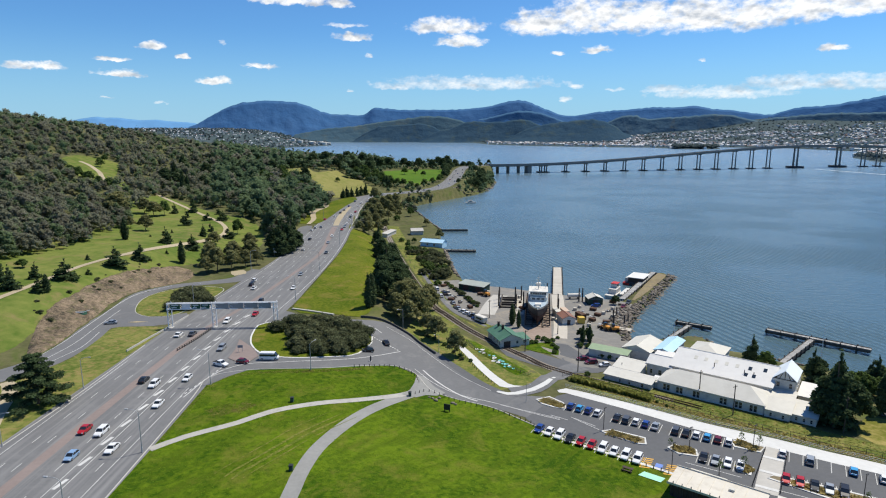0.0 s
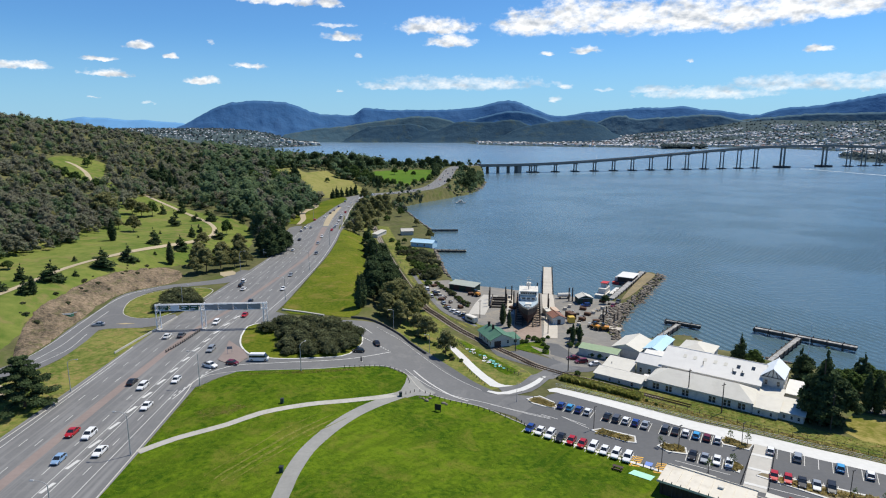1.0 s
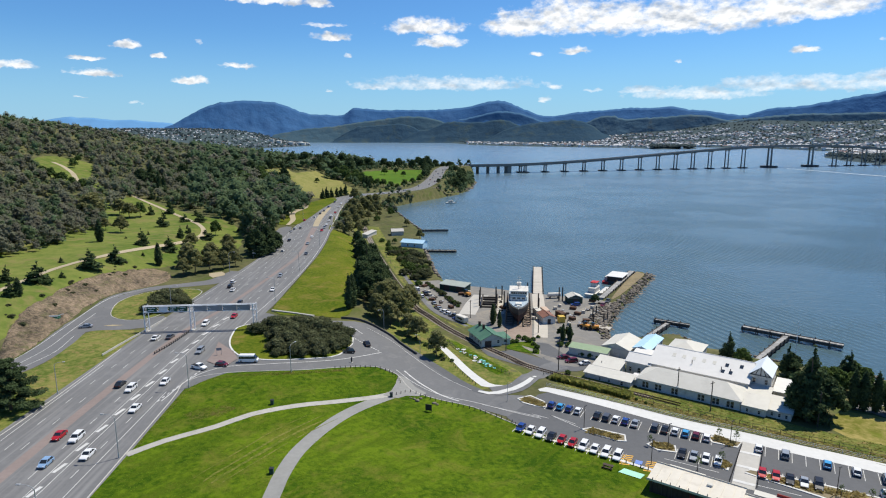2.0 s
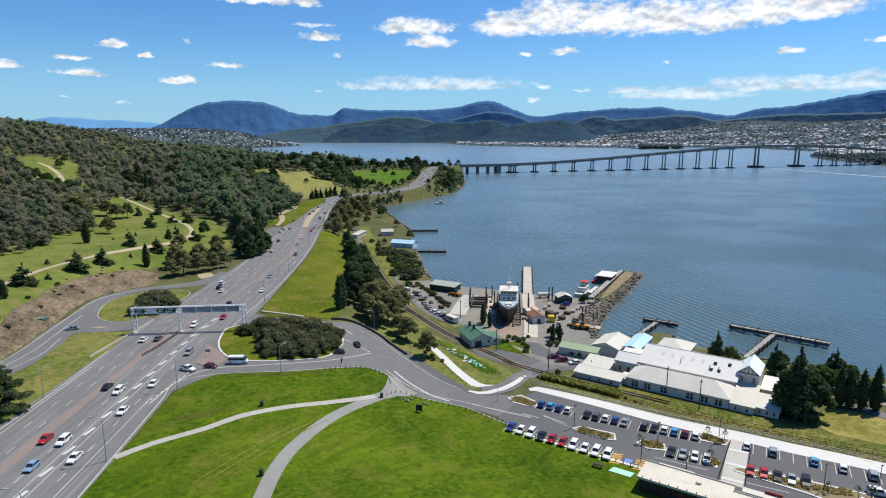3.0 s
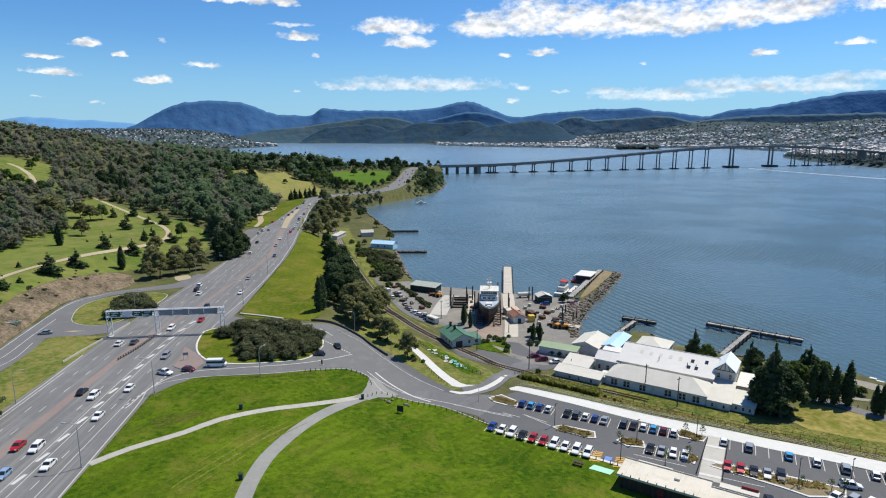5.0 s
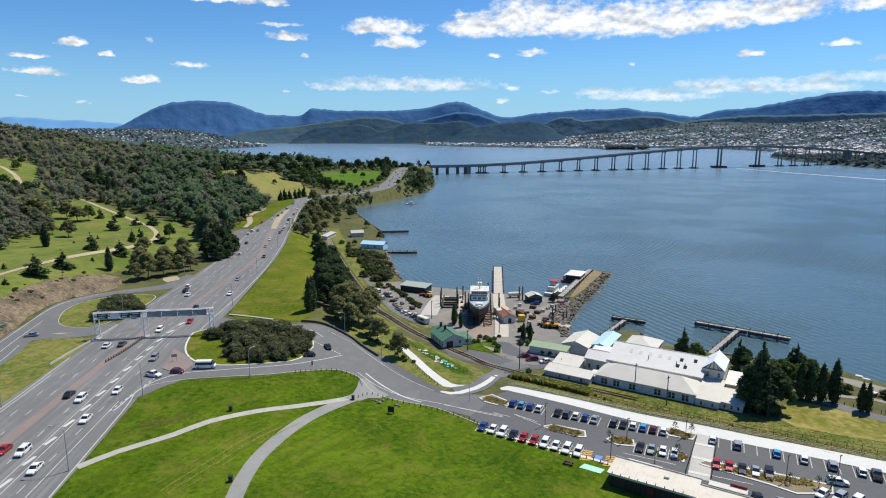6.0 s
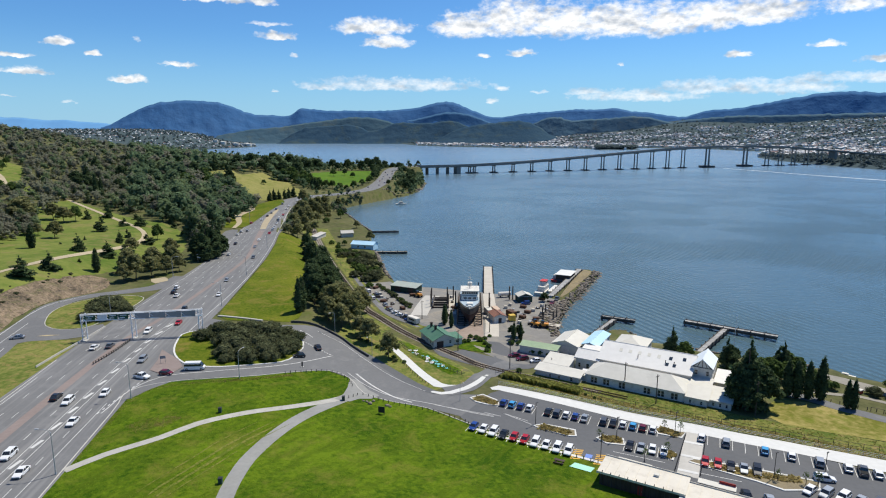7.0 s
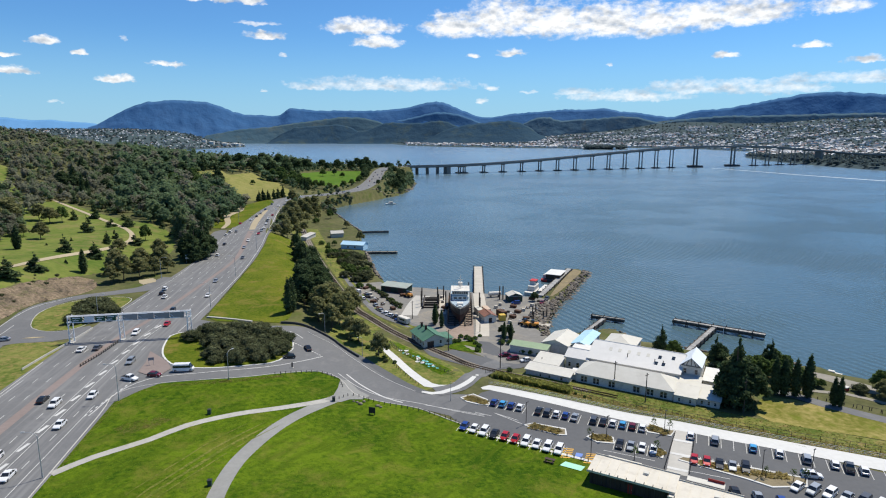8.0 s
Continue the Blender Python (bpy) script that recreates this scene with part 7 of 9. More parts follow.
park("wagon", "white", 97.4, 111.6, -112, "white wagon crossing the car park aisle", "cars in the car park", 0.1)


def build_bays():
    park_area = bpy.data.objects["car_park"]
    n = (0.51, 0.86)

    def lines(name, start, end, count, length, shift):
        runs = []
        for k in range(count + 1):
            u = (k - 0.5) / max(1, count - 1)
            x, y = start[0] + (end[0] - start[0]) * u + n[0] * shift, start[1] + (end[1] - start[1]) * u + n[1] * shift
            runs.append([(x - n[0] * length / 2, y - n[1] * length / 2), (x + n[0] * length / 2, y + n[1] * length / 2)])
        stripes(name, park_area, runs, 0.14, M_paint, 0.1)

    for a, b, c, s in (((24.6, 144.2), (45.2, 129.6), 10, 0.2), ((35.4, 157.2), (41.8, 153.2), 4, 0), ((46.3, 150.4), (54.8, 145.5), 5, 0), ((59.2, 143.2), (70, 137.4), 6, 0), ((60.8, 130.3), (67.6, 126.5), 4, 0), ((80.2, 132), (112.8, 110.2), 15, 0), ((75, 121.2), (84.6, 116.2), 5, 0)):
        lines("bay_line", a, b, c, 5.2, s)
    M_yellow = surface("yellow_hatching", (0.55, 0.3, 0.05), (0.68, 0.4, 0.08), 0.8, 2, 0.3, 0.0)
    M_blue_paint = surface("blue_symbol_paint", (0.12, 0.2, 0.5), (0.18, 0.28, 0.6), 0.8, 2, 0.3, 0.0)
    for x0, y0 in ((46.9, 128.6), (51.4, 125.6)):
        runs = []
        for k in range(6):
            bx, by = x0 - 1.0 * n[0] * 2.4 + n[0] * 0.85 * k, y0 - n[1] * 2.4 + n[1] * 0.85 * k
            runs.append([(bx - ROW_WAY[0] * 1.1, by - ROW_WAY[1] * 1.1), (bx + ROW_WAY[0] * 1.1 + n[0] * 0.6, by + ROW_WAY[1] * 1.1 + n[1] * 0.6)])
        stripes("yellow_hatching", park_area, runs, 0.42, M_yellow, 0.1)
    for x0, y0 in ((49.4, 127.4), (53.7, 124.6)):
        stripes("blue_square", park_area, [[(x0 - n[0] * 0.9, y0 - n[1] * 0.9), (x0 + n[0] * 0.9, y0 + n[1] * 0.9)]], 1.6, M_blue_paint, 0.1)
    stripes("lane_line", park_area, [[(16, 159), (24, 154.6), (31, 150.8)], [(29, 152.8), (33, 150)], [(34, 151.8), (39.5, 146.5)], [(34, 151.8), (40, 144.5)], [(70, 118.5), (79, 113.2)], [(56, 128.8), (66, 122.6)]], 0.18, M_paint, 0.1)


build_bays()

M_bed = surface("planting_bed_mulch", (0.13, 0.11, 0.07), (0.28, 0.23, 0.14), 0.95, 1.5, 0.2, 0.4)
BEDS = [[(26.8, 162.3), (30.5, 164), (33.6, 160), (33.9, 156.6), (31, 157.6), (28, 159.7)], [(40.5, 143.6), (43, 144.1), (50.2, 140), (49.4, 137.2), (47.8, 137.6), (42, 142)],
        [(54.6, 135.5), (56.4, 136.6), (60.6, 134.2), (59.8, 131.6), (56, 132.9)], [(71.4, 139), (77.8, 135.6), (75.6, 133.4), (70.8, 136)], [(71.8, 122.4), (73.4, 123.2), (86.2, 116.6), (95.8, 111), (93.6, 108.4), (86.2, 109.2), (82.7, 112.9)], [(66.6, 125.2), (68.6, 127.4), (70.2, 126.4), (68.2, 123.6)]]
for bed in BEDS:
    sheet("planting_bed", bed, 0.2, M_bed, "mulched planting bed with tufted grasses in the car park", "planting bed", smooth_line=False, grid=1.5)
    tagged(sweep("bed_kerb", bed[::-1], [(-0.45, -0.1), (-0.45, 0.24), (0.1, 0.24), (0.1, -0.1)], M_pale, None, 1.0, True, 0.0, False), "pale concrete kerb round a planting bed", "kerb", kind="structure")
    c = np.mean(bed, 0)
    tufts("bed_grass", [tuple(np.array(bed[0]) * 0.7 + c * 0.3), tuple(c), tuple(np.array(bed[len(bed) // 2]) * 0.7 + c * 0.3)], 1.2, 420, 0.7, M_tuft_dry, "straw-coloured tufted grass in a planting bed", int(c[0]))
sheet("crossing", [(78.4, 136.4), (82.2, 134), (70.2, 115.4), (66.2, 117.6)], 0.11, M_concrete, "grey paved pedestrian crossing through the car park", "crossing", smooth_line=False, grid=2)
stripes("crossing_band", bpy.data.objects["crossing"], [[(68.2 + 12.1 * u - 1.9, 116.5 + 18.7 * u + 1.15), (68.2 + 12.1 * u + 1.9, 116.5 + 18.7 * u - 1.15)] for u in (0.1, 0.42, 0.74)], 1.0, M_pale, 0.16)
posts([(77.2, 134.2), (66.4, 118.8)], 1.1, 0.9, 0.07, M_dark_metal, "bollard", "slim dark bollard beside the crossing", "bollards along the crossing")
posts([(81.4, 132.2), (71.2, 116.4)], 1.1, 0.9, 0.07, M_dark_metal, "bollard", "slim dark bollard beside the crossing", "bollards along the crossing")


def build_small_trees():
    g = grove
    g.model("sapling", "young_tree", "open", 4.0, 1.0, 0.14, M_mid_leaf, "slender young street tree in a planting bed", 130, 41)
    for k, (x, y) in enumerate(((54.8, 135), (73, 137.4), (76.4, 135.4), (67.8, 125.6), (87, 112.6), (92, 110.4), (94.6, 110), (61.5, 123.6))):
        g.plant("sapling", x, y, 0.8 + 0.06 * (k % 4), k * 70)


build_small_trees()


def build_car_park_lamps():
    first = None
    for x, y in ((41, 144.2), (58.8, 133.8), (52, 126.6), (74.6, 134.8), (86.8, 113.6), (98, 112.4)):
        if first:
            copy_thing(first, pose(x, y, height(x, y), 0, 0, 30))
            continue
        first = thing("car_park_lamp", "slim dark car park lamp post", "street lamp", x, y, height(x, y), 30, "lamps in the car park")
        part("pole", rod(bmesh.new(), (0, 0, 0), (0, 0, 6.2), 0.09, 0.07, 8), M_dark_metal, first)
        part("lamp_head", boxes([(-0.15, 0.7, -0.14, 0.14, 6.15, 6.28)], 0.03), M_dark_metal, first)


build_car_park_lamps()
# ---- buildings ----
M_board = surface("white_weatherboard", (0.5, 0.48, 0.43), (0.72, 0.7, 0.65), 0.8, 0.8, 0.25, 0.1, third=(0.42, 0.4, 0.35))
M_roof_white = surface("white_painted_roof_sheet", (0.58, 0.57, 0.54), (0.7, 0.69, 0.66), 0.6, 0.5, 0.08, 0.05, third=(0.58, 0.57, 0.55))
M_roof_cream = surface("cream_roof_sheet", (0.49, 0.475, 0.415), (0.62, 0.6, 0.54), 0.65, 0.5, 0.08, 0.05, third=(0.5, 0.48, 0.43))
M_roof_sand = surface("sand_roof_membrane", (0.52, 0.485, 0.41), (0.64, 0.6, 0.52), 0.7, 0.6, 0.12, 0.05, third=(0.48, 0.44, 0.37))
M_roof_blue = surface("light_blue_roof_sheet", (0.32, 0.52, 0.66), (0.46, 0.66, 0.78), 0.6, 0.5, 0.1, 0.05)
M_roof_green = surface("green_roof_sheet", (0.05, 0.13, 0.085), (0.09, 0.2, 0.13), 0.6, 0.8, 0.15, 0.05, third=(0.12, 0.2, 0.15))
M_roof_sage = surface("sage_roof_sheet", (0.2, 0.28, 0.17), (0.3, 0.38, 0.24), 0.7, 0.8, 0.15, 0.05)
M_roof_sage_grey = surface("grey_green_roof_sheet", (0.26, 0.3, 0.27), (0.36, 0.4, 0.36), 0.7, 0.8, 0.15, 0.05, third=(0.3, 0.29, 0.24))
M_green_wall = surface("dark_green_cladding", (0.02, 0.045, 0.035), (0.035, 0.07, 0.05), 0.7, 0.8, 0.2, 0.05)
M_cream_wall = surface("cream_render", (0.5, 0.49, 0.43), (0.64, 0.62, 0.55), 0.85, 0.8, 0.2, 0.05)
M_dark_wall = surface("dark_stained_cladding", (0.045, 0.03, 0.024), (0.085, 0.06, 0.05), 0.8, 1, 0.2, 0.05)
M_pane = surface("window_pane", (0.015, 0.022, 0.03), (0.03, 0.04, 0.052), 0.08, 1, 0.3, 0.0, spec=0.7)
M_red_wall = surface("red_painted_wall", (0.25, 0.025, 0.02), (0.34, 0.04, 0.03), 0.7, 1, 0.2, 0.05)
M_brown_roof = surface("brown_roof_sheet", (0.16, 0.075, 0.05), (0.27, 0.13, 0.09), 0.7, 0.8, 0.2, 0.05)


def roof_mesh(kind, w, d, eave, ridge, over):
    bm = bmesh.new()
    x0, x1, y0, y1 = -over, w + over, -over, d + over
    v = lambda *q: bm.verts.new(q)
    if kind == "flat":
        fs = [[v(x0, y0, eave), v(x1, y0, eave), v(x1, y1, ridge), v(x0, y1, ridge)]]
    else:
        a, b, c, e = v(x0, y0, eave), v(x1, y0, eave), v(x1, y1, eave), v(x0, y1, eave)
        if kind == "gable_x":
            p, q = v(x0, d / 2, ridge), v(x1, d / 2, ridge)
            fs = [[a, b, q, p], [c, e, p, q]]
        elif kind == "gable_y":
            p, q = v(w / 2, y0, ridge), v(w / 2, y1, ridge)
            fs = [[b, c, q, p], [e, a, p, q]]
        else:
            r = min(w, d) / 2
            p, q = (v(x0 + r, d / 2, ridge), v(x1 - r, d / 2, ridge)) if w >= d else (v(w / 2, y0 + r, ridge), v(w / 2, y1 - r, ridge))
            fs = [[a, b, q, p], [c, e, p, q], [b, c, q], [e, a, p]] if w >= d else [[b, c, q, p], [e, a, p, q], [a, b, p], [c, e, q]]
    faces = [bm.faces.new(f) for f in fs]
    bmesh.ops.recalc_face_normals(bm, faces=faces)
    if sum(f.normal.z for f in faces) < 0:
        bmesh.ops.reverse_faces(bm, faces=faces)
    bmesh.ops.solidify(bm, geom=faces, thickness=0.14)
    return bm


def wall_mesh(kind, w, d, eave, ridge):
    """A closed ring of walls 0.25 m thick with gable ends under the roof."""
    bm = bmesh.new()
    e = eave - 0.05
    tops = {"flat": (lambda x, y: e + (ridge - eave) * y / d)}.get(kind, lambda x, y: e)
    t = 0.25
    for (x0, x1, y0, y1) in ((0, w, 0, t), (0, w, d - t, d), (0, t, t, d - t), (w - t, w, t, d - t)):
        low = [bm.verts.new(q) for q in ((x0, y0, -0.5), (x1, y0, -0.5), (x1, y1, -0.5), (x0, y1, -0.5))]
        top = [bm.verts.new((q.co.x, q.co.y, tops(q.co.x, q.co.y))) for q in low]
        for k in range(4):
            bm.faces.new((low[k], low[(k + 1) % 4], top[(k + 1) % 4], top[k]))
        bm.faces.new(top)
        bm.faces.new(low[::-1])
    gables = []
    if kind == "gable_x":
        gables = [[(x, 0, e), (x, d, e), (x, d / 2, ridge - 0.05)] for x in (0, w - t)]
    if kind == "gable_y":
        gables = [[(0, y, e), (w, y, e), (w / 2, y, ridge - 0.05)] for y in (0, d - t)]
    for g in gables:
        off = Vector((t, 0, 0)) if kind == "gable_x" else Vector((0, t, 0))
        a = [bm.verts.new(q) for q in g]
        b = [bm.verts.new(Vector(q) + off) for q in g]
        bm.faces.new(a)
        bm.faces.new(b[::-1])
        for k in range(3):
            bm.faces.new((a[k], b[k], b[(k + 1) % 3], a[(k + 1) % 3]))
    bmesh.ops.recalc_face_normals(bm, faces=bm.faces)
    return bm


def add_window(house, w, d, face, along, sill, wide, tall, frame_material=None):
    """A window with frame, sill and pane, standing a little proud of the wall."""
    m = {"south": pose(along, 0, 0), "north": pose(w - along, d, 0, 0, 0, 180), "west": pose(0, d - along, 0, 0, 0, -90), "east": pose(w, along, 0, 0, 0, 90)}[face]
    f = 0.09
    bm = boxes([(-wide / 2, -wide / 2 + f, -0.07, 0.02, sill, sill + tall), (wide / 2 - f, wide / 2, -0.07, 0.02, sill, sill + tall), (-wide / 2 + f, wide / 2 - f, -0.07, 0.02, sill + tall - f, sill + tall), (-wide / 2 + f, wide / 2 - f, -0.07, 0.02, sill, sill + f), (-wide / 2 + f, wide / 2 - f, -0.055, 0.0, sill + tall / 2 - 0.03, sill + tall / 2 + 0.03)])
    win = part("window", bm, frame_material or M_board, house)
    win.matrix_basis = m
    part("pane", boxes([(-wide / 2 + f, wide / 2 - f, -0.035, -0.015, sill + f, sill + tall - f)]), M_pane, win)
    part("sill", boxes([(-wide / 2 - 0.06, wide / 2 + 0.06, -0.14, 0.0, sill - 0.08, sill - 0.002)]), M_board, win)


def add_door(house, w, d, face, along, wide, tall, material):
    m = {"south": pose(along, 0, 0), "north": pose(w - along, d, 0, 0, 0, 180), "west": pose(0, d - along, 0, 0, 0, -90), "east": pose(w, along, 0, 0, 0, 90)}[face]
    door = part("door", boxes([(-wide / 2, wide / 2, -0.06, 0.0, 0, tall)], 0.015), material, house)
    door.matrix_basis = m
    part("handle", boxes([(wide / 2 - 0.2, wide / 2 - 0.1, -0.1, -0.06, 0.95, 1.05)]), M_steel, door)


def building(name, label, category, x, y, turn, w, d, eave, ridge, kind, wall, roof, over=0.4, z=None, windows=(), doors=(), vents=()):
    """A building from its near left corner: w along its front, d to the back."""
    base = height(x + (w * math.cos(radians(turn)) - d * math.sin(radians(turn))) / 2, y + (w * math.sin(radians(turn)) + d * math.cos(radians(turn))) / 2) if z is None else z
    house = thing(name, label, category, x, y, base, turn)
    part("wall", wall_mesh(kind, w, d, eave, ridge), wall, house)
    top = part("roof", roof_mesh(kind, w, d, eave, ridge, over), roof, house)
    if kind in ("gable_x", "gable_y"):
        cap = rod(bmesh.new(), (-over, d / 2, ridge + 0.04), (w + over, d / 2, ridge + 0.04), 0.12, 0.12, 6) if kind == "gable_x" else rod(bmesh.new(), (w / 2, -over, ridge + 0.04), (w / 2, d + over, ridge + 0.04), 0.12, 0.12, 6)
        part("ridge_cap", cap, roof, top)
    gut = boxes([(-over, w + over, -over - 0.1, -over, eave - 0.18, eave - 0.03)])
    part("gutter", gut, M_steel, house)
    for args in windows:
        add_window(house, w, d, *args)
    for args in doors:
        add_door(house, w, d, *args)
    for vx, vy, vh in vents:
        part("vent_pipe", rod(bmesh.new(), (vx, vy, eave), (vx, vy, ridge + vh), 0.12, 0.12, 8), M_dark_metal, house)
    return house


def build_drill_hall():
    """The white former depot: each wing stands at (u, v) from a corner on its rail side."""
    o, turn, z = Vector((67.7, 178.6)), -37.3, 2.3
    cu, su = math.cos(radians(turn)), math.sin(radians(turn))

    def wing(u, v, w, d, eave, ridge, kind, wall, roof, name, label, over=0.4, **more):
        return building(name, label, "building", o.x + u * cu - v * su, o.y + u * su + v * cu, turn, w, d, eave, ridge, kind, wall, roof, over, z, **more)

    pairs = [("south", q + s, 0.85, 0.95, 1.95) for q in (2.6, 6.4, 11.2, 18.6, 22.6, 26.4) for s in (-0.52, 0.52)]
    wing(1.0, -5.6, 29, 10.4, 3.5, 6.3, "hip", M_board, M_roof_cream, "depot_front_wing", "long white weatherboard wing with paired windows and cream roof", windows=pairs)
    wing(1.5, 5.0, 28.5, 17.5, 5.0, 8.6, "gable_x", M_board, M_roof_white, "depot_hall", "big white hall with a pale sheet-metal gable roof", windows=[("west", 3.5, 1.4, 1.0, 1.9), ("west", 6.0, 1.4, 1.0, 1.9), ("west", 12.5, 1.4, 1.0, 1.9)], vents=[(12, 3, -1.0), (20.5, 3, -1.2), (23, 3.5, -1.5)])
    hall = bpy.data.objects["depot_hall"]
    slope = math.atan2(3.6, 8.75)
    for k, (u, q) in enumerate(((6, 0.62), (9, 0.62), (12, 0.62), (15, 0.62), (18, 0.62), (21, 0.3), (23.2, 0.3), (21.6, 0.62), (25.6, 0.68))):
        light = part("skylight", boxes([(-0.5, 0.5, -0.8, 0.8, 0.02, 0.1)], 0.02), M_pane if k > 4 else M_roof_cream, hall)
        light.matrix_basis = pose(u, 8.75 * q, 5.0 + 3.6 * q + 0.02, math.degrees(slope), 0, 0)
    wing(-5.8, 4.4, 7.6, 7.8, 4.3, 6.2, "gable_x", M_board, M_roof_white, "depot_side_wing", "white side wing with tall windows and white roof", windows=[("south", 1.4, 1.0, 0.9, 1.6), ("south", 4.2, 1.0, 1.1, 1.7), ("south", 6.4, 1.0, 0.8, 1.5), ("west", 3, 1.0, 0.9, 1.6)])
    gable = wing(29.8, 8.0, 5.8, 10.5, 7.1, 9.8, "gable_y", M_board, M_roof_pale_blue, "depot_gable_house", "two-storey white house with a half-timbered gable", over=0.3, windows=[("south", 1.3, 4.6, 0.9, 1.6), ("south", 4.5, 4.6, 0.9, 1.6), ("east", 2.4, 4.6, 0.9, 1.5), ("east", 5.2, 4.6, 0.9, 1.5), ("east", 8.2, 4.6, 0.9, 1.5), ("east", 2.4, 1.4, 0.9, 1.5), ("east", 5.2, 1.4, 0.9, 1.5)])
    bars = bmesh.new()
    for a, b in (((0.1, 7.1), (5.7, 7.1)), ((2.9, 7.1), (2.9, 9.5)), ((1.5, 7.1), (2.2, 8.9)), ((4.3, 7.1), (3.6, 8.9)), ((0.5, 7.2), (1.4, 8.2)), ((5.3, 7.2), (4.4, 8.2)), ((0.0, 7.0), (2.9, 9.7)), ((5.8, 7.0), (2.9, 9.7))):
        rod(bars, (a[0], -0.05, a[1]), (b[0], -0.05, b[1]), 0.09, 0.09, 4)
    part("gable_timber", bars, M_dark_wall, gable)
    wing(29.6, 0.6, 6.4, 6.9, 3.3, 4.3, "flat", M_board, M_roof_cream, "depot_link", "low white link building with a sloping cream roof")
    wing(30.2, -5.9, 6.2, 6.5, 2.9, 4.0, "flat", M_board, M_roof_cream, "depot_lean_to", "low white lean-to with a cream roof", windows=[("south", 1.6, 1.0, 0.7, 1.1), ("south", 4.6, 1.0, 0.7, 1.1)])
    wing(36.4, -4.6, 6.0, 8.0, 2.8, 3.8, "flat", M_board, M_roof_cream, "depot_lean_to", "low white lean-to with a cream roof", windows=[("south", 1.4, 1.0, 0.7, 1.1), ("south", 3.2, 1.0, 0.7, 1.1), ("south", 4.9, 1.0, 0.7, 1.1)])
    wing(36.3, 9.0, 4.0, 9.0, 3.0, 4.0, "flat", M_board, M_roof_white, "depot_porch", "white porch wing with a pale sloping roof", over=0.3)
    wing(-14.8, -8.3, 14.6, 4.2, 2.6, 3.5, "flat", M_board, M_roof_cream, "long_shed", "long low white shed beside the railway", windows=[("south", 5.0, 0.9, 0.7, 1.0), ("south", 8.0, 0.9, 0.7, 1.0), ("south", 12.0, 0.9, 0.9, 1.2)])
    wing(-14.6, -1.6, 8.4, 6.4, 2.9, 4.2, "flat", M_board, M_roof_cream, "workshop", "small white workshop with a patched cream roof", vents=[(2, 2, -0.3)])
    wing(-1.2, -5.0, 2.0, 4.0, 2.4, 2.9, "flat", M_board, M_roof_white, "privy", "tiny white outbuilding with a flat roof", over=0.2)
    wing(-8, 18, 5.5, 15.5, 4.2, 5.2, "gable_y", M_cream_wall, M_roof_blue, "blue_roofed_shed", "shed with a light blue sheet roof near the water", windows=[("east", 3, 1.2, 0.9, 1.2)])
    wing(-18.5, 16.5, 9.5, 13.5, 3.2, 5.0, "gable_y", M_cream_wall, M_roof_cream, "boat_shed", "pale boat shed with a cream gable roof", doors=[("south", 4.7, 3.0, 2.6, M_board)])
    wing(1.5, 23.5, 10.5, 12.5, 4.0, 6.2, "hip", M_board, M_roof_cream, "waterside_hall", "white waterside building with a hipped cream roof")
    wing(-6.5, 12.4, 8.0, 5.4, 3.8, 4.6, "flat", M_board, M_roof_white, "white_annexe", "white annexe with a shallow white roof", over=0.3)


M_roof_pale_blue = surface("pale_blue_white_roof", (0.6, 0.66, 0.7), (0.74, 0.79, 0.82), 0.6, 0.5, 0.1, 0.05)
build_drill_hall()

building("green_roofed_house", "cream cottage with a green roof beside the railway", "house", 20.6, 208.6, 17.3, 8.2, 12.0, 2.9, 5.0, "gable_y", M_cream_wall, M_roof_green, 0.6,
         windows=[("south", 6.6, 1.0, 1.0, 1.3), ("west", 3, 1.0, 0.9, 1.3), ("west", 6, 1.0, 0.9, 1.3), ("west", 9, 1.0, 0.9, 1.3), ("west", 11.5, 1.0, 0.9, 1.3), ("east", 4, 1.0, 0.9, 1.3)], doors=[("south", 2.6, 2.6, 2.3, M_dark_wall)])
cottage = bpy.data.objects["green_roofed_house"]
for cy in (6.5, 10.5):
    part("chimney", boxes([(3.2, 3.9, cy - 0.35, cy + 0.35, 4.2, 6.2), (3.1, 4.0, cy - 0.45, cy + 0.45, 6.2, 6.4)]), M_dark_wall, cottage)
building("porch_wing", "small cream wing with a green roof and open porch", "house", 28.2, 212.4, 17.3, 3.6, 5.6, 2.5, 3.0, "flat", M_cream_wall, M_roof_green, 0.4, windows=[("south", 1.8, 0.9, 1.4, 1.2)])
building("dark_green_shed", "long dark green shed with a pale roof on the shore", "shed", 7.8, 294.6, -32, 14, 6.5, 3.7, 4.4, "flat", M_green_wall, M_roof_sage_grey, 0.4, 1.6, doors=[("south", 4, 3.0, 3.2, M_dark_wall), ("south", 11, 3.0, 3.2, M_dark_wall)])
building("small_green_shed", "small dark green shed with a pale gabled roof", "shed", 65.9, 266.4, 3, 6.6, 5.5, 3.0, 4.3, "gable_y", M_green_wall, M_roof_cream, 0.3, doors=[("south", 3.3, 2.4, 2.4, M_dark_wall)])
building("brown_roofed_store", "white store with a brown sheet-metal roof in the yard", "shed", 48.6, 237.4, 8, 5.2, 7.5, 2.8, 3.9, "gable_y", M_board, M_brown_roof, 0.3, doors=[("south", 2.6, 1.4, 2.1, M_dark_wall)])
building("sage_roofed_shed", "long low shed with a sage green roof", "shed", 51.2, 203.6, -33, 13.5, 4.0, 2.7, 3.3, "flat", M_cream_wall, M_roof_sage, 0.3)
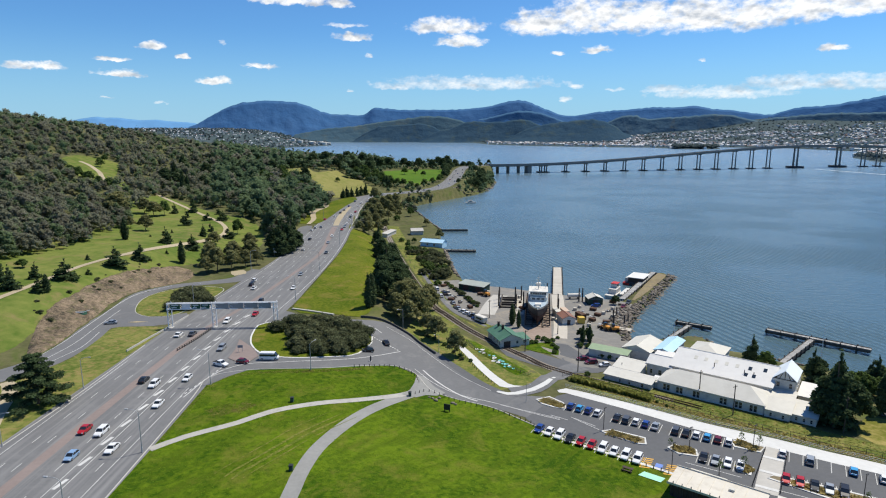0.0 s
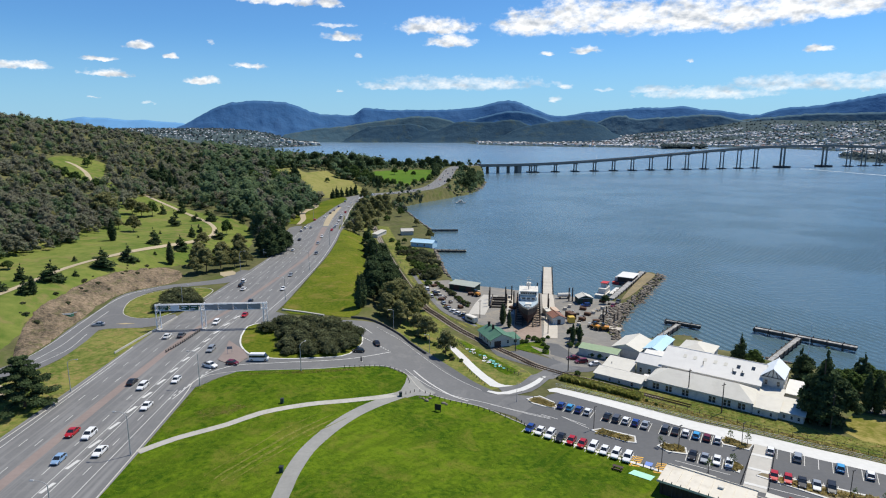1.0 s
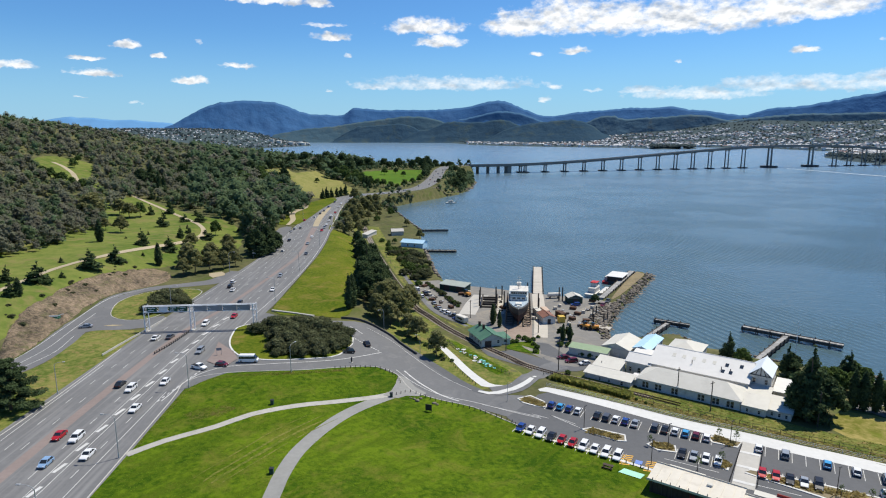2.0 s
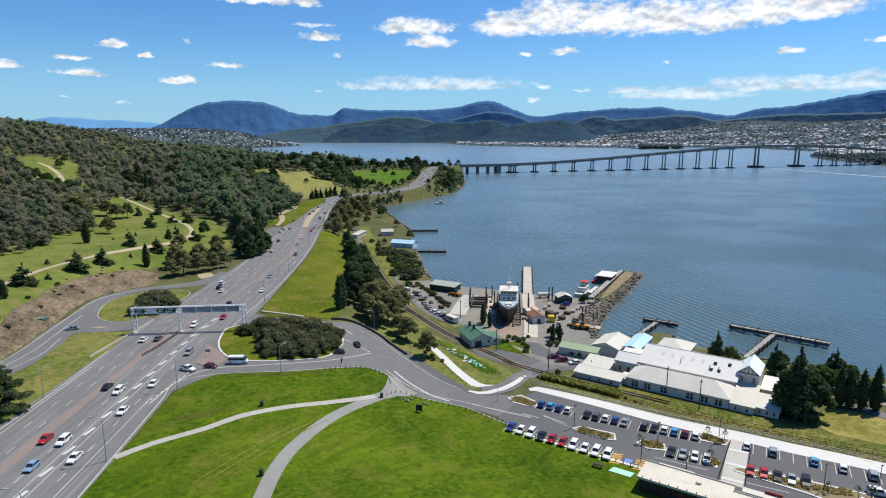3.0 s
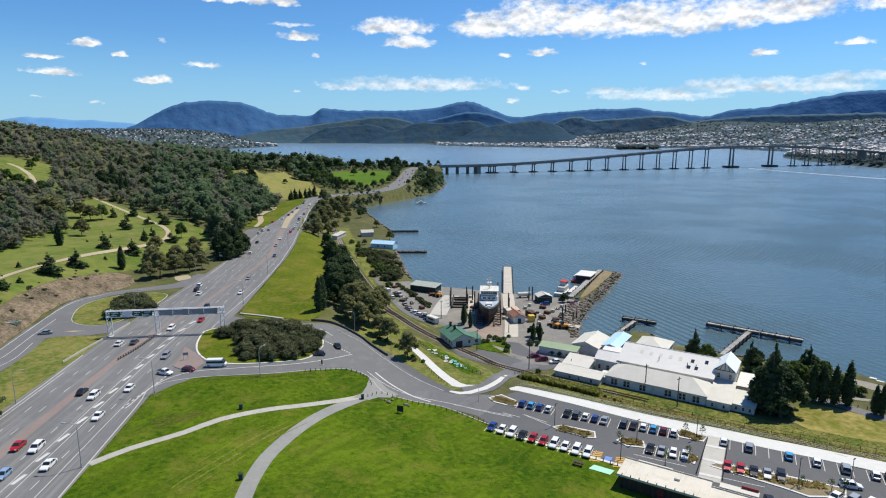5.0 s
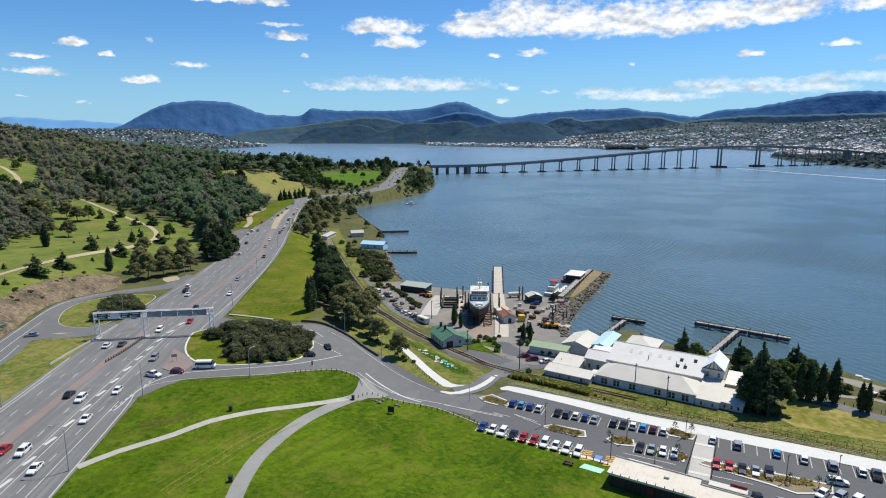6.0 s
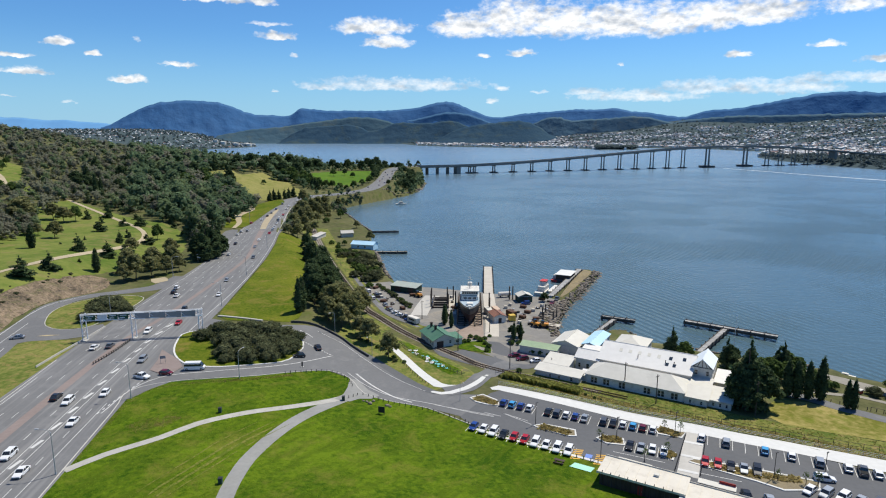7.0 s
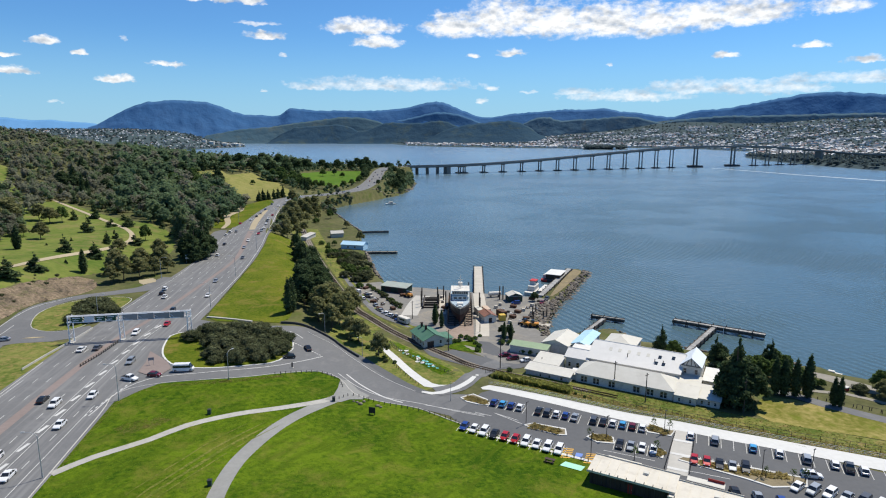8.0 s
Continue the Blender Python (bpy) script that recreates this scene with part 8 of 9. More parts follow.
building("blue_boathouse", "light blue boathouse on the shore beside a jetty", "boathouse", -15.5, 411, -22, 16, 8.5, 3.2, 5.0, "gable_x", M_roof_blue, M_roof_blue, 0.5, 2.0, windows=[("south", 5, 1.0, 1.2, 1.2), ("south", 10, 1.0, 1.2, 1.2)])
building("grey_shed", "grey shed beside the railway line", "shed", -41, 440, 75, 20, 4, 2.6, 3.2, "flat", M_concrete, M_concrete, 0.3)
building("pale_cottage", "small pale cottage with a light roof near the shore", "house", -24, 455, 10, 9, 8, 3.2, 4.8, "gable_x", M_concrete, M_concrete, 0.4)
building("amenities_block", "long dark amenities block with a flat cream roof", "building", 47.6, 115.9, -36.5, 17.0, 6.4, 3.1, 3.25, "flat", M_dark_wall, M_roof_sand, 0.55, 4.6, doors=[("south", 8.6, 1.0, 2.1, M_red_wall)])
building("amenities_wing", "dark amenities wing with a flat cream roof and red end", "building", 60.4, 104.6, -36.5, 12.5, 6.2, 2.8, 2.95, "flat", M_dark_wall, M_roof_sand, 0.5, 4.6)
part("red_screen", boxes([(12.6, 14.6, 1.5, 5.5, 0.0, 2.6)], 0.03), M_red_wall, bpy.data.objects["amenities_wing"])
for block, long, deep in (("amenities_block", 17.0, 6.4), ("amenities_wing", 12.5, 6.2)):
    house = bpy.data.objects[block]
    tall = 3.1 if long > 15 else 2.8
    part("fascia", boxes([(-0.6, long + 0.6, -0.66, -0.56, tall - 0.1, tall + 0.32), (-0.6, long + 0.6, deep + 0.56, deep + 0.66, tall + 0.02, tall + 0.42)]), M_roof_sand, house)
    for k in range(int(long / 1.0)):
        part("wall_fin", boxes([(0.5 + k, 0.62 + k, -0.22, 0.0, 0.1, tall - 0.15)]), M_timber if k % 3 else M_dark_metal, house)
    for k in range(int(long / 1.8)):
        part("edge_bracket", boxes([(0.6 + 1.8 * k, 0.72 + 1.8 * k, -0.72, -0.3, tall + 0.26, tall + 0.62)]), M_dark_metal, house)
    for k in range(int(long / 2.1)):
        part("roof_seam", boxes([(1.0 + 2.1 * k, 1.06 + 2.1 * k, -0.5, deep + 0.5, tall + 0.12, tall + 0.2)]), M_roof_sand, house)
    part("roof_hatch", boxes([(long * 0.62, long * 0.62 + 1.1, deep * 0.55, deep * 0.55 + 0.9, tall + 0.1, tall + 0.55)], 0.05), M_roof_cream, house)
for k in range(2):
    canopy = building("amenities_canopy", "small black-edged canopy roof beside the amenities block", "canopy", 53.4 + 13.6 * k, 120.4 - 10.2 * k, -36.5, 7.2, 1.6, 2.7, 2.75, "flat", M_dark_wall, M_roof_cream, 0.1, 4.6)
building("manor_house", "pale stone mansion with turrets among far trees", "house", -155, 1085, 0, 38, 14, 8, 11, "hip", M_cream_wall, M_roof_grey, 0.5)
part("tower", boxes([(18, 22, 4, 8, 8, 17), (5, 8, 4, 7, 8, 15), (33, 36, 4, 7, 8, 15)], 0.2), M_cream_wall, bpy.data.objects["manor_house"])


# ---- boatyard ----
def build_ship():
    ship = thing("ship", "dark-hulled white ship standing on a slipway cradle", "ship", 37.7, 233.5, 2.4, -9.2)
    ship.scale = (0.82, 0.86, 0.82)
    n, rows = 16, []
    for k in range(n + 1):
        u = k / n
        half = 5.1 * min(1.0, (u / 0.3) ** 0.6 if u > 0 else 0) * (1 - 0.15 * max(0, u - 0.8) / 0.2)
        y = 44 * u
        rake = 2.2 * (1 - u) ** 3
        deck = 8.6 + 1.4 * (1 - u) ** 2
        rows.append([(0, y + rake * 0.9, 1.7), (half * 0.45, y + rake * 0.8, 1.9), (half * 0.85, y + rake * 0.5, 3.4), (half * 0.97, y + rake * 0.25, 5.8), (half + 0.05, y, deck - 1.0), (half + 0.1, y - rake * 0.2, deck)])

    def skin(lo, hi, name, material):
        verts, faces = [], []
        for r in rows:
            pts = r[lo:hi + 1]
            verts += [(-x, y, z) for x, y, z in pts[::-1]] + [(x, y, z) for x, y, z in pts]
        m = 2 * (hi - lo + 1)
        for i in range(n):
            for j in range(m - 1):
                faces.append((i * m + j, i * m + j + 1, (i + 1) * m + j + 1, (i + 1) * m + j))
        faces.append(tuple(range(n * m, (n + 1) * m)))
        return mesh_object(name, verts, faces, material, ship, True)

    skin(0, 3, "lower_hull", M_hull_red)
    skin(3, 4, "upper_hull", M_hull_black)
    skin(4, 5, "bulwark", M_board)
    deck = [(-r[4][0], r[4][1], r[4][2] + 0.2) for r in rows] + [(r[4][0], r[4][1], r[4][2] + 0.2) for r in rows[::-1]]
    mesh_object("deck", deck, [tuple(range(len(deck)))[::-1]], M_deck, ship)
    part("deckhouse", boxes([(-4.4, 4.4, 17, 32, 8.2, 10.8)], 0.3), M_board, ship)
    bridge_house = part("wheelhouse", boxes([(-4.3, 4.3, 18, 27, 10.8, 13.2)], 0.35), M_board, ship)
    for k in range(7):
        part("wheelhouse_window", boxes([(-3.9 + k * 1.15, -2.95 + k * 1.15, 17.9, 18.02, 11.7, 12.7)]), M_pane, bridge_house)
    for k in range(3):
        part("deckhouse_window", boxes([(-3.2 + k * 2.4, -1.6 + k * 2.4, 16.9, 17.02, 9.2, 10.2)]), M_pane, ship)
    part("upper_deck", boxes([(-4.9, 4.9, 17.4, 28, 13.2, 13.45)], 0.05), M_board, ship)
    part("locker", boxes([(-1.6, 1.6, 6.4, 9.4, 8.6, 10.0), (-0.9, 0.9, 3.2, 4.4, 8.9, 9.8)], 0.15), M_board, ship)
    part("funnel", boxes([(-1.2, 1.2, 28.2, 31, 10.8, 15.0)], 0.3), M_board, ship)
    bm = rod(bmesh.new(), (0, 22, 13.4), (0, 22, 21.0), 0.26, 0.12, 8)
    for h, w in ((16.5, 1.8), (18.4, 1.2), (19.6, 0.8)):
        rod(bm, (-w, 22, h), (w, 22, h), 0.12, 0.12, 6)
    for side in (-1, 1):
        rod(bm, (0, 21.9, 14.8), (side * 1.6, 23.5, 13.4), 0.07, 0.07, 6)
        rod(bm, (side * 3.6, 24, 13.4), (side * 3.6, 24, 16.4), 0.09, 0.07, 6)
    part("mast", bm, M_board, ship)
    bm = bmesh.new()
    for s in (-1, 1):
        for q in np.linspace(2, 42, 18):
            half = 5.1 * min(1.0, (q / 44 / 0.3) ** 0.6)
            rod(bm, (s * half, q, 8.8), (s * half, q, 10.2), 0.04, 0.04, 5)
    part("railing", bm, M_board, ship)
    cradle = thing("slip_cradle", "dark timber and steel slipway cradle under the ship", "cradle", 37.7, 233.5, 2.1, -9.2)
    cradle.scale = (0.82, 0.86, 0.82)
    for s in (-1, 1):
        part("runner", boxes([(s * 2.6 - 0.35, s * 2.6 + 0.35, 1, 42, 0.1, 0.9)], 0.05), M_timber, cradle)
        for q in range(4, 42, 4):
            bm = boxes([(s * 6.0 - 0.25, s * 6.0 + 0.25, q - 0.25, q + 0.25, -0.1, 6.5)], 0.04)
            rod(bm, (s * 6.0, q, 0.4), (s * 2.6, q, 0.5), 0.25, 0.25, 6)
            part("upright", bm, M_timber, cradle)
    for q in range(2, 42, 3):
        part("cross_beam", boxes([(-6, 6, q - 0.25, q + 0.25, -0.1, 0.35)], 0.04), M_timber, cradle)
    part("keel_block", boxes([(-0.5, 0.5, q, q + 1.2, 0.3, 1.95) for q in range(3, 42, 3)], 0.04), M_timber, cradle)


M_hull_red = surface("dark_red_antifouling", (0.022, 0.011, 0.012), (0.045, 0.018, 0.018), 0.6, 0.6, 0.1, 0.05)
M_hull_black = surface("dark_grey_hull_paint", (0.03, 0.033, 0.04), (0.05, 0.055, 0.065), 0.45, 0.6, 0.1, 0.05)
M_deck = surface("pale_blue_grey_deck", (0.27, 0.34, 0.4), (0.38, 0.46, 0.52), 0.8, 1, 0.2, 0.05)
M_rock = surface("grey_brown_rock", (0.1, 0.085, 0.07), (0.25, 0.215, 0.175), 0.9, 1.2, 0.15, 0.4, island=0.4)
M_orange = surface("orange_machine_paint", (0.5, 0.2, 0.03), (0.62, 0.28, 0.05), 0.5, 1, 0.3, 0.0)
build_ship()
ribbon("slipway", [(44.5, 221), (47.5, 236), (51, 258), (55, 284)], 2.7, 0.12, M_pale_timber := surface("pale_slip_concrete", (0.4, 0.37, 0.31), (0.52, 0.48, 0.42), 0.9, 0.8, 0.1, 0.1), "pale concrete slipway strip running to the river", "slipway", cross=2)
ribbon("ship_slip", [(35.5, 219), (37, 229), (43.5, 270), (45, 281)], 5.5, 0.1, surface("stained_slip_concrete", (0.2, 0.15, 0.12), (0.34, 0.27, 0.22), 0.9, 0.6, 0.1, 0.2), "stained concrete slip under the ship", "slipway", cross=2)
ribbon("west_slip", [(18.5, 252), (22.5, 268), (27.5, 283)], 3.6, 0.1, M_concrete, "pale concrete boat ramp beside the sheds", "slipway", cross=2)
ribbon("middle_slip", [(33.0, 252), (35, 266), (36.5, 283)], 1.6, 0.1, M_pale_timber, "narrow tan slip strip with stored gear", "slipway", cross=2)
sheet("yard_road", [(41, 198), (31, 206), (24, 204), (20, 208), (22, 200), (33, 190), (39, 185), (50, 186), (58, 192), (50, 202), (46, 214), (42, 216)], 0.09, M_new_asphalt, "asphalt access road past the cottage", "road", smooth_line=False, grid=3)
ribbon("yard_lane", [(19, 236), (8, 252), (2, 272), (-4, 300), (-10, 330)], 3.0, 0.1, M_slip_asphalt, "asphalt lane behind the sheds", "road", cross=2)
sheet("yard_garden", [(29, 208), (33, 205), (40.5, 203), (41, 217), (34, 216)], 0.14, M_lawn, "small green garden plot in front of the slip", "garden", grid=2)
ribbon("entry_road", [(20, 167.5), (27, 170), (33, 178), (39.5, 187), (46, 192)], [3.2, 3, 3, 3.2, 4], 0.14, M_slip_asphalt, "asphalt road crossing the railway into the yard", "road", cross=2)
tagged(ribbon("white_path", [(3.5, 213), (5.6, 207.4), (9.2, 197), (12.5, 186.5), (15.7, 178), (18.3, 172.6), (21.1, 171), (24.4, 171.2)], [0.7, 1.1, 1.3, 1.4, 1.5, 1.7, 1.3, 0.6], 0.13, M_pale, "bright new concrete path beside the railway", "path", cross=2), "")
sheet("mural_lawn", [(8, 214), (13, 200), (18, 189), (23, 180), (27, 183), (19, 197), (12, 213)], 0.07, M_lawn, "narrow green lawn strip with painted shapes", "lawn", grid=2)


def build_painted_shapes():
    gen = np.random.default_rng(17)
    tints = [surface("teal_paving_paint", (0.1, 0.42, 0.42), (0.2, 0.55, 0.52), 0.8, 1, 0.3, 0.0), M_pale]
    for k in range(26):
        u = gen.random()
        x, y = 12 + 10.5 * u + gen.uniform(-1.2, 1.5), 204 - 20 * u + gen.uniform(-1.5, 1.5)
        r = gen.uniform(0.25, 0.9)
        ob = mesh_object("ground_mark", [(x + math.cos(a) * r * gen.uniform(0.7, 1.2), y + math.sin(a) * r, height(x, y) + 0.11) for a in np.linspace(0, 6.28, 9)[:-1]] + [(x, y, height(x, y) + 0.13)], [(q, (q + 1) % 8, 8) for q in range(8)], tints[k % 2])
        ob.parent = bpy.data.objects["mural_lawn"]


build_painted_shapes()


def deck_on_piles(name, label, a, b, wide, top, material, gap=5.0):
    """A jetty: deck planks on beams and piles driven into the river bed."""
    a, b = Vector((*a, 0)), Vector((*b, 0))
    far, turn = (b - a).length, math.degrees(math.atan2(b.y - a.y, b.x - a.x))
    jetty = thing(name, label, "jetty", a.x, a.y, 0, turn)
    n = int(far / 0.75)
    shape = None
    for k in range(min(n, 300)):
        if shape is None:
            ob = part("plank", boxes([(0.02, far / n - 0.02, -wide / 2, wide / 2, top - 0.12, top)], 0.01), material, jetty)
            shape = ob.data
        else:
            ob = new("plank", shape)
            ob.parent = jetty
        ob.location = (k * far / n, 0, 0.015 * math.sin(k * 2.3))
    for s in (-1, 1):
        # beams deepened to stand in for the dark pile shadow under the deck
        part("beam", boxes([(0, far, s * wide * 0.44 - 0.15, s * wide * 0.44 + 0.15, top - 1.1, top - 0.14)], 0.02), M_timber, jetty)
        part("kerb_beam", boxes([(0, far, s * wide * 0.47 - 0.1, s * wide * 0.47 + 0.1, top + 0.02, top + 0.25)], 0.02), M_timber, jetty)
    shape = None
    for x in np.arange(0.6, far, gap):
        for s in (-1, 1):
            if shape is None:
                ob = part("pile", rod(bmesh.new(), (0, 0, -4), (0, 0, top + 0.7), 0.2, 0.18, 8), M_timber, jetty)
                shape = ob.data
            else:
                ob = new("pile", shape)
                ob.parent = jetty
            ob.location = (x, s * (wide / 2 + 0.12), 0)
    return jetty


M_plank = surface("grey_deck_plank", (0.24, 0.24, 0.235), (0.38, 0.375, 0.36), 0.9, 2, 0.3, 0.1, vary=0.25)
M_slab = surface("pale_jetty_slab", (0.42, 0.39, 0.33), (0.55, 0.51, 0.45), 0.9, 1, 0.2, 0.1, vary=0.1)
deck_on_piles("jetty", "grey timber jetty head standing in the river", (129.2, 233), (155.2, 209.6), 3.0, 1.9, M_plank)
deck_on_piles("jetty", "grey timber jetty walkway from the shore", (109.5, 191), (141.2, 221.6), 2.2, 1.8, M_plank)
deck_on_piles("slip_pier", "long pale slipway pier on dark timber piles", (55.2, 284), (66.2, 344), 5.0, 2.2, M_slab)
deck_on_piles("jetty", "short grey timber jetty behind the sheds", (84.5, 220.5), (101, 239), 2.0, 1.6, M_plank)
deck_on_piles("jetty", "cross arm of a short timber jetty", (97.2, 244.5), (109, 236.3), 2.0, 1.6, M_plank)
deck_on_piles("wharf", "grey timber wharf along the breakwater", (84, 276), (117.5, 331), 3.2, 2.4, M_plank)
deck_on_piles("jetty", "low pale jetty beside the blue boathouse", (0, 402), (22, 400), 2.5, 1.3, M_slab)
deck_on_piles("jetty", "dark low jetty on the far shore", (-4, 486), (20, 486), 2.0, 1.4, M_plank)


def build_rocks():
    """Loose boulders of the breakwater and the shore: too many to count."""
    gen = np.random.default_rng(3)
    verts, faces, base = [], [], 0
    runs = [([(70, 219), (71.5, 226), (74, 236), (89, 265), (104, 288), (126, 324), (127, 331), (121, 334)], 900, 2.2, 0.3, 1.15), ([(70, 232), (74, 244), (80, 256), (85, 264)], 260, 4.2, 0.3, 1.1), ([(9, 322), (5, 352), (2, 394), (-2, 414)], 200, 1.6, 0.5, 1.4), ([(-2, 486), (-24, 588), (-38, 665)], 160, 2.0, 0.5, 1.4),
            ([(104, 210), (99, 226), (90, 224)], 60, 1.2, 0.4, 1.0), ([(151, 177), (128, 190), (110, 206)], 120, 1.5, 0.4, 0.9), ([(11, 741), (60, 827), (82, 960)], 160, 2.5, 0.7, 1.8)]
    for line, count, half, lo, hi in runs:
        c = catmull(line, 1.0)
        i = gen.integers(0, len(c) - 1, count)
        p = c[i] + gen.uniform(-half, half, (count, 2))
        z = np.maximum(ground_height(p[:, 0], p[:, 1]), -0.4)
        for (x, y), h in zip(p, z):
            r = gen.uniform(lo, hi)
            v = BALL_V * gen.uniform(0.65, 1.1, (len(BALL_V), 1)) * [r, r * gen.uniform(0.6, 1.0), r * gen.uniform(0.5, 0.8)] + [x, y, h + r * 0.15]
            verts.append(v)
            faces.append(BALL_F + base)
            base += len(v)
    ob = mesh_object("shore_rocks", np.concatenate(verts), np.concatenate(faces), M_rock)
    tagged(ob, "grey-brown boulders piled along the shore and breakwater", "rocks", kind="stuff")


build_rocks()
sheet("breakwater_top", [(88, 274), (94, 280), (108, 301), (122, 324), (119.5, 329), (104, 304)], 0.15, surface("breakwater_rubble", (0.12, 0.1, 0.06), (0.31, 0.245, 0.13), 0.95, 0.8, 0.2, 0.8, third=(0.2, 0.17, 0.13), bump_distance=0.3), "dry grass and rubble on top of the breakwater", "grass", grid=3)


def build_yard_things():
    gen = np.random.default_rng(9)
    # mooring dolphins and cradle posts
    first = None
    for x, y, h in ((25, 264.8, 6), (32.7, 263.8, 6), (25.6, 270, 6), (33.2, 270, 6), (26.4, 276, 6), (33.8, 276, 6), (36.1, 264.3, 7), (36.4, 274, 7), (49.5, 252, 7), (50.8, 260, 7), (62.8, 272, 6.5), (64.4, 272, 6.5), (52.9, 300, 5), (73.9, 249.5, 4), (76.4, 241.5, 4), (71.5, 246, 4), (74, 238.5, 4), (69.5, 238, 4)):
        if first:
            ob = copy_thing(first, pose(x, y, max(-1.0, height(x, y))))
        else:
            ob = first = thing("timber_pile", "tall dark timber pile at the slipways", "pile", x, y, height(x, y), group="piles at the slipways")
            part("shaft", rod(bmesh.new(), (0, 0, -0.5), (0, 0, 6), 0.32, 0.28, 8), M_timber, ob)
        ob.scale = (1, 1, h / 6)
    frame_thing = thing("empty_cradle", "dark empty slipway cradle of timber beams", "cradle", 29, 262, 2.2, -8)
    for k in range(5):
        part("cross_beam", boxes([(-3.8, 3.8, k * 4 - 0.3, k * 4 + 0.3, 0.1, 0.7 + 0.3 * (k % 2))], 0.05), M_timber, frame_thing)
    for s in (-1, 1):
        part("runner", boxes([(s * 3.4 - 0.3, s * 3.4 + 0.3, -1, 18, 0.5, 1.3)], 0.05), M_timber, frame_thing)
    pit = thing("timber_landing", "tan timber landing stage with dark edge", "landing stage", 66, 232, 2.2, -33)
    part("deck_boards", boxes([(0, 8, k * 0.8, k * 0.8 + 0.76, 0, 0.35) for k in range(6)]), M_pale_timber, pit)
    part("edge_beam", boxes([(-0.4, 8.4, -0.5, -0.1, -0.5, 0.8)], 0.04), M_timber, pit)
    # containers
    for x, y, turn, w, d, mat_, label in ((55.6, 238.6, 6, 2.5, 2.6, M_yellow_box, "small yellow steel container in the yard"), (47.8, 247.4, 6, 2.5, 6, M_roof_cream, "cream shipping container in the yard"), (51.2, 247.8, 6, 2.5, 6, M_tan_box, "tan shipping container in the yard"), (57.5, 243, 20, 2.4, 5, M_rust, "rusty brown container in the yard"), (11.5, 300.5, -30, 2.4, 5, M_rust, "rusty container beside the green shed")):
        c = thing("container", label, "container", x, y, height(x, y) + 0.06, turn)
        bm = boxes([(0, w, 0, d, 0.1, 2.6)], 0.04)
        part("body", bm, mat_, c)
        for q in np.arange(0.3, d - 0.1, 0.45):
            for side_x in (-0.05, w):
                part("rib", boxes([(side_x, side_x + 0.05, q, q + 0.18, 0.2, 2.5)]), mat_, c)
    tank = thing("white_tank", "white horizontal storage tank on a stand", "tank", 58.5, 276.5, height(58.5, 276.5) + 0.05, 5)
    part("shell", rod(bmesh.new(), (0, 0, 1.7), (6.0, 0, 1.7), 1.0, 1.0, 16), M_board, tank)
    part("stand", boxes([(0.8, 1.2, -0.8, 0.8, 0, 1.0), (4.8, 5.2, -0.8, 0.8, 0, 1.0)]), M_dark_metal, tank)
    # loaders
    first = None
    for x, y, turn in ((64.4, 231.5, 30), (67.0, 229.6, 75), (20.2, 282, 40)):
        if first:
            copy_thing(first, pose(x, y, height(x, y) + 0.06, 0, 0, turn))
            continue
        first = thing("wheel_loader", "orange wheel loader parked in the yard", "machine", x, y, height(x, y) + 0.06, turn)
        part("body", boxes([(-1.0, 1.0, -2.4, 0.6, 0.8, 1.9)], 0.15), M_orange, first)
        part("cab", boxes([(-0.7, 0.7, -0.6, 0.7, 1.9, 3.0)], 0.12), M_glass, first)
        arm = part("arm", boxes([(-0.6, -0.4, 0.5, 2.6, 0.9, 1.2), (0.4, 0.6, 0.5, 2.6, 0.9, 1.2)], 0.03), M_orange, first)
        part("bucket", boxes([(-1.2, 1.2, 2.5, 3.3, 0.1, 0.9)], 0.1), M_dark_metal, arm)
        for sx in (-1, 1):
            for yy in (-1.7, 1.0):
                part("wheel", rod(bmesh.new(), (sx * 0.75, yy, 0.65), (sx * 1.2, yy, 0.65), 0.65, 0.65, 12), M_tyre, first)
    # clutter: pallets, drums, stacked timber, skips
    kinds = [("pallet_stack", "stack of weathered timber pallets in the yard", M_timber, lambda: boxes([(-0.6, 0.6, -0.6, 0.6, k * 0.2, k * 0.2 + 0.13) for k in range(4)])),
             ("skip_bin", "battered steel skip bin in the yard", M_rust, lambda: boxes([(-1.4, 1.4, -0.9, 0.9, 0.05, 1.2)], 0.12)),
             ("crate", "pale timber crate in the yard", M_pale_timber, lambda: boxes([(-0.7, 0.7, -0.7, 0.7, 0, 1.2), (-0.75, 0.75, -0.75, 0.75, 0.5, 0.65)], 0.02)),
             ("scrap_heap", "low heap of dark scrap metal", M_dark_concrete, lambda: boxes([(-1.2, 0.4, -0.8, 0.5, 0, 0.35)], 0.05))]
    spots = [(-3.6, 306.6), (0.3, 300.1), (2.4, 288.1), (5.1, 279.5), (7.7, 271.4), (3.6, 274.2), (15.6, 244.8), (16.5, 240), (44, 262), (41, 268), (58, 258), (60, 254), (62, 251), (66, 258), (72, 248), (76, 254), (60, 240), (62, 243), (59, 236), (63, 247), (57.5, 248), (66, 250), (69, 252), (72, 256), (70, 243), (67, 240), (75, 259), (64, 236), (15, 290), (18, 284), (22, 287), (33.6, 257), (35.4, 270), (35, 260), (36.2, 278), (14, 246), (10, 256), (6, 262), (3, 282), (0, 290), (-2, 300), (12, 262), (46, 244), (53.8, 252), (80, 266), (78, 270), (61, 262), (8, 270), (5, 276), (30, 250), (13, 252)]
    made = {}
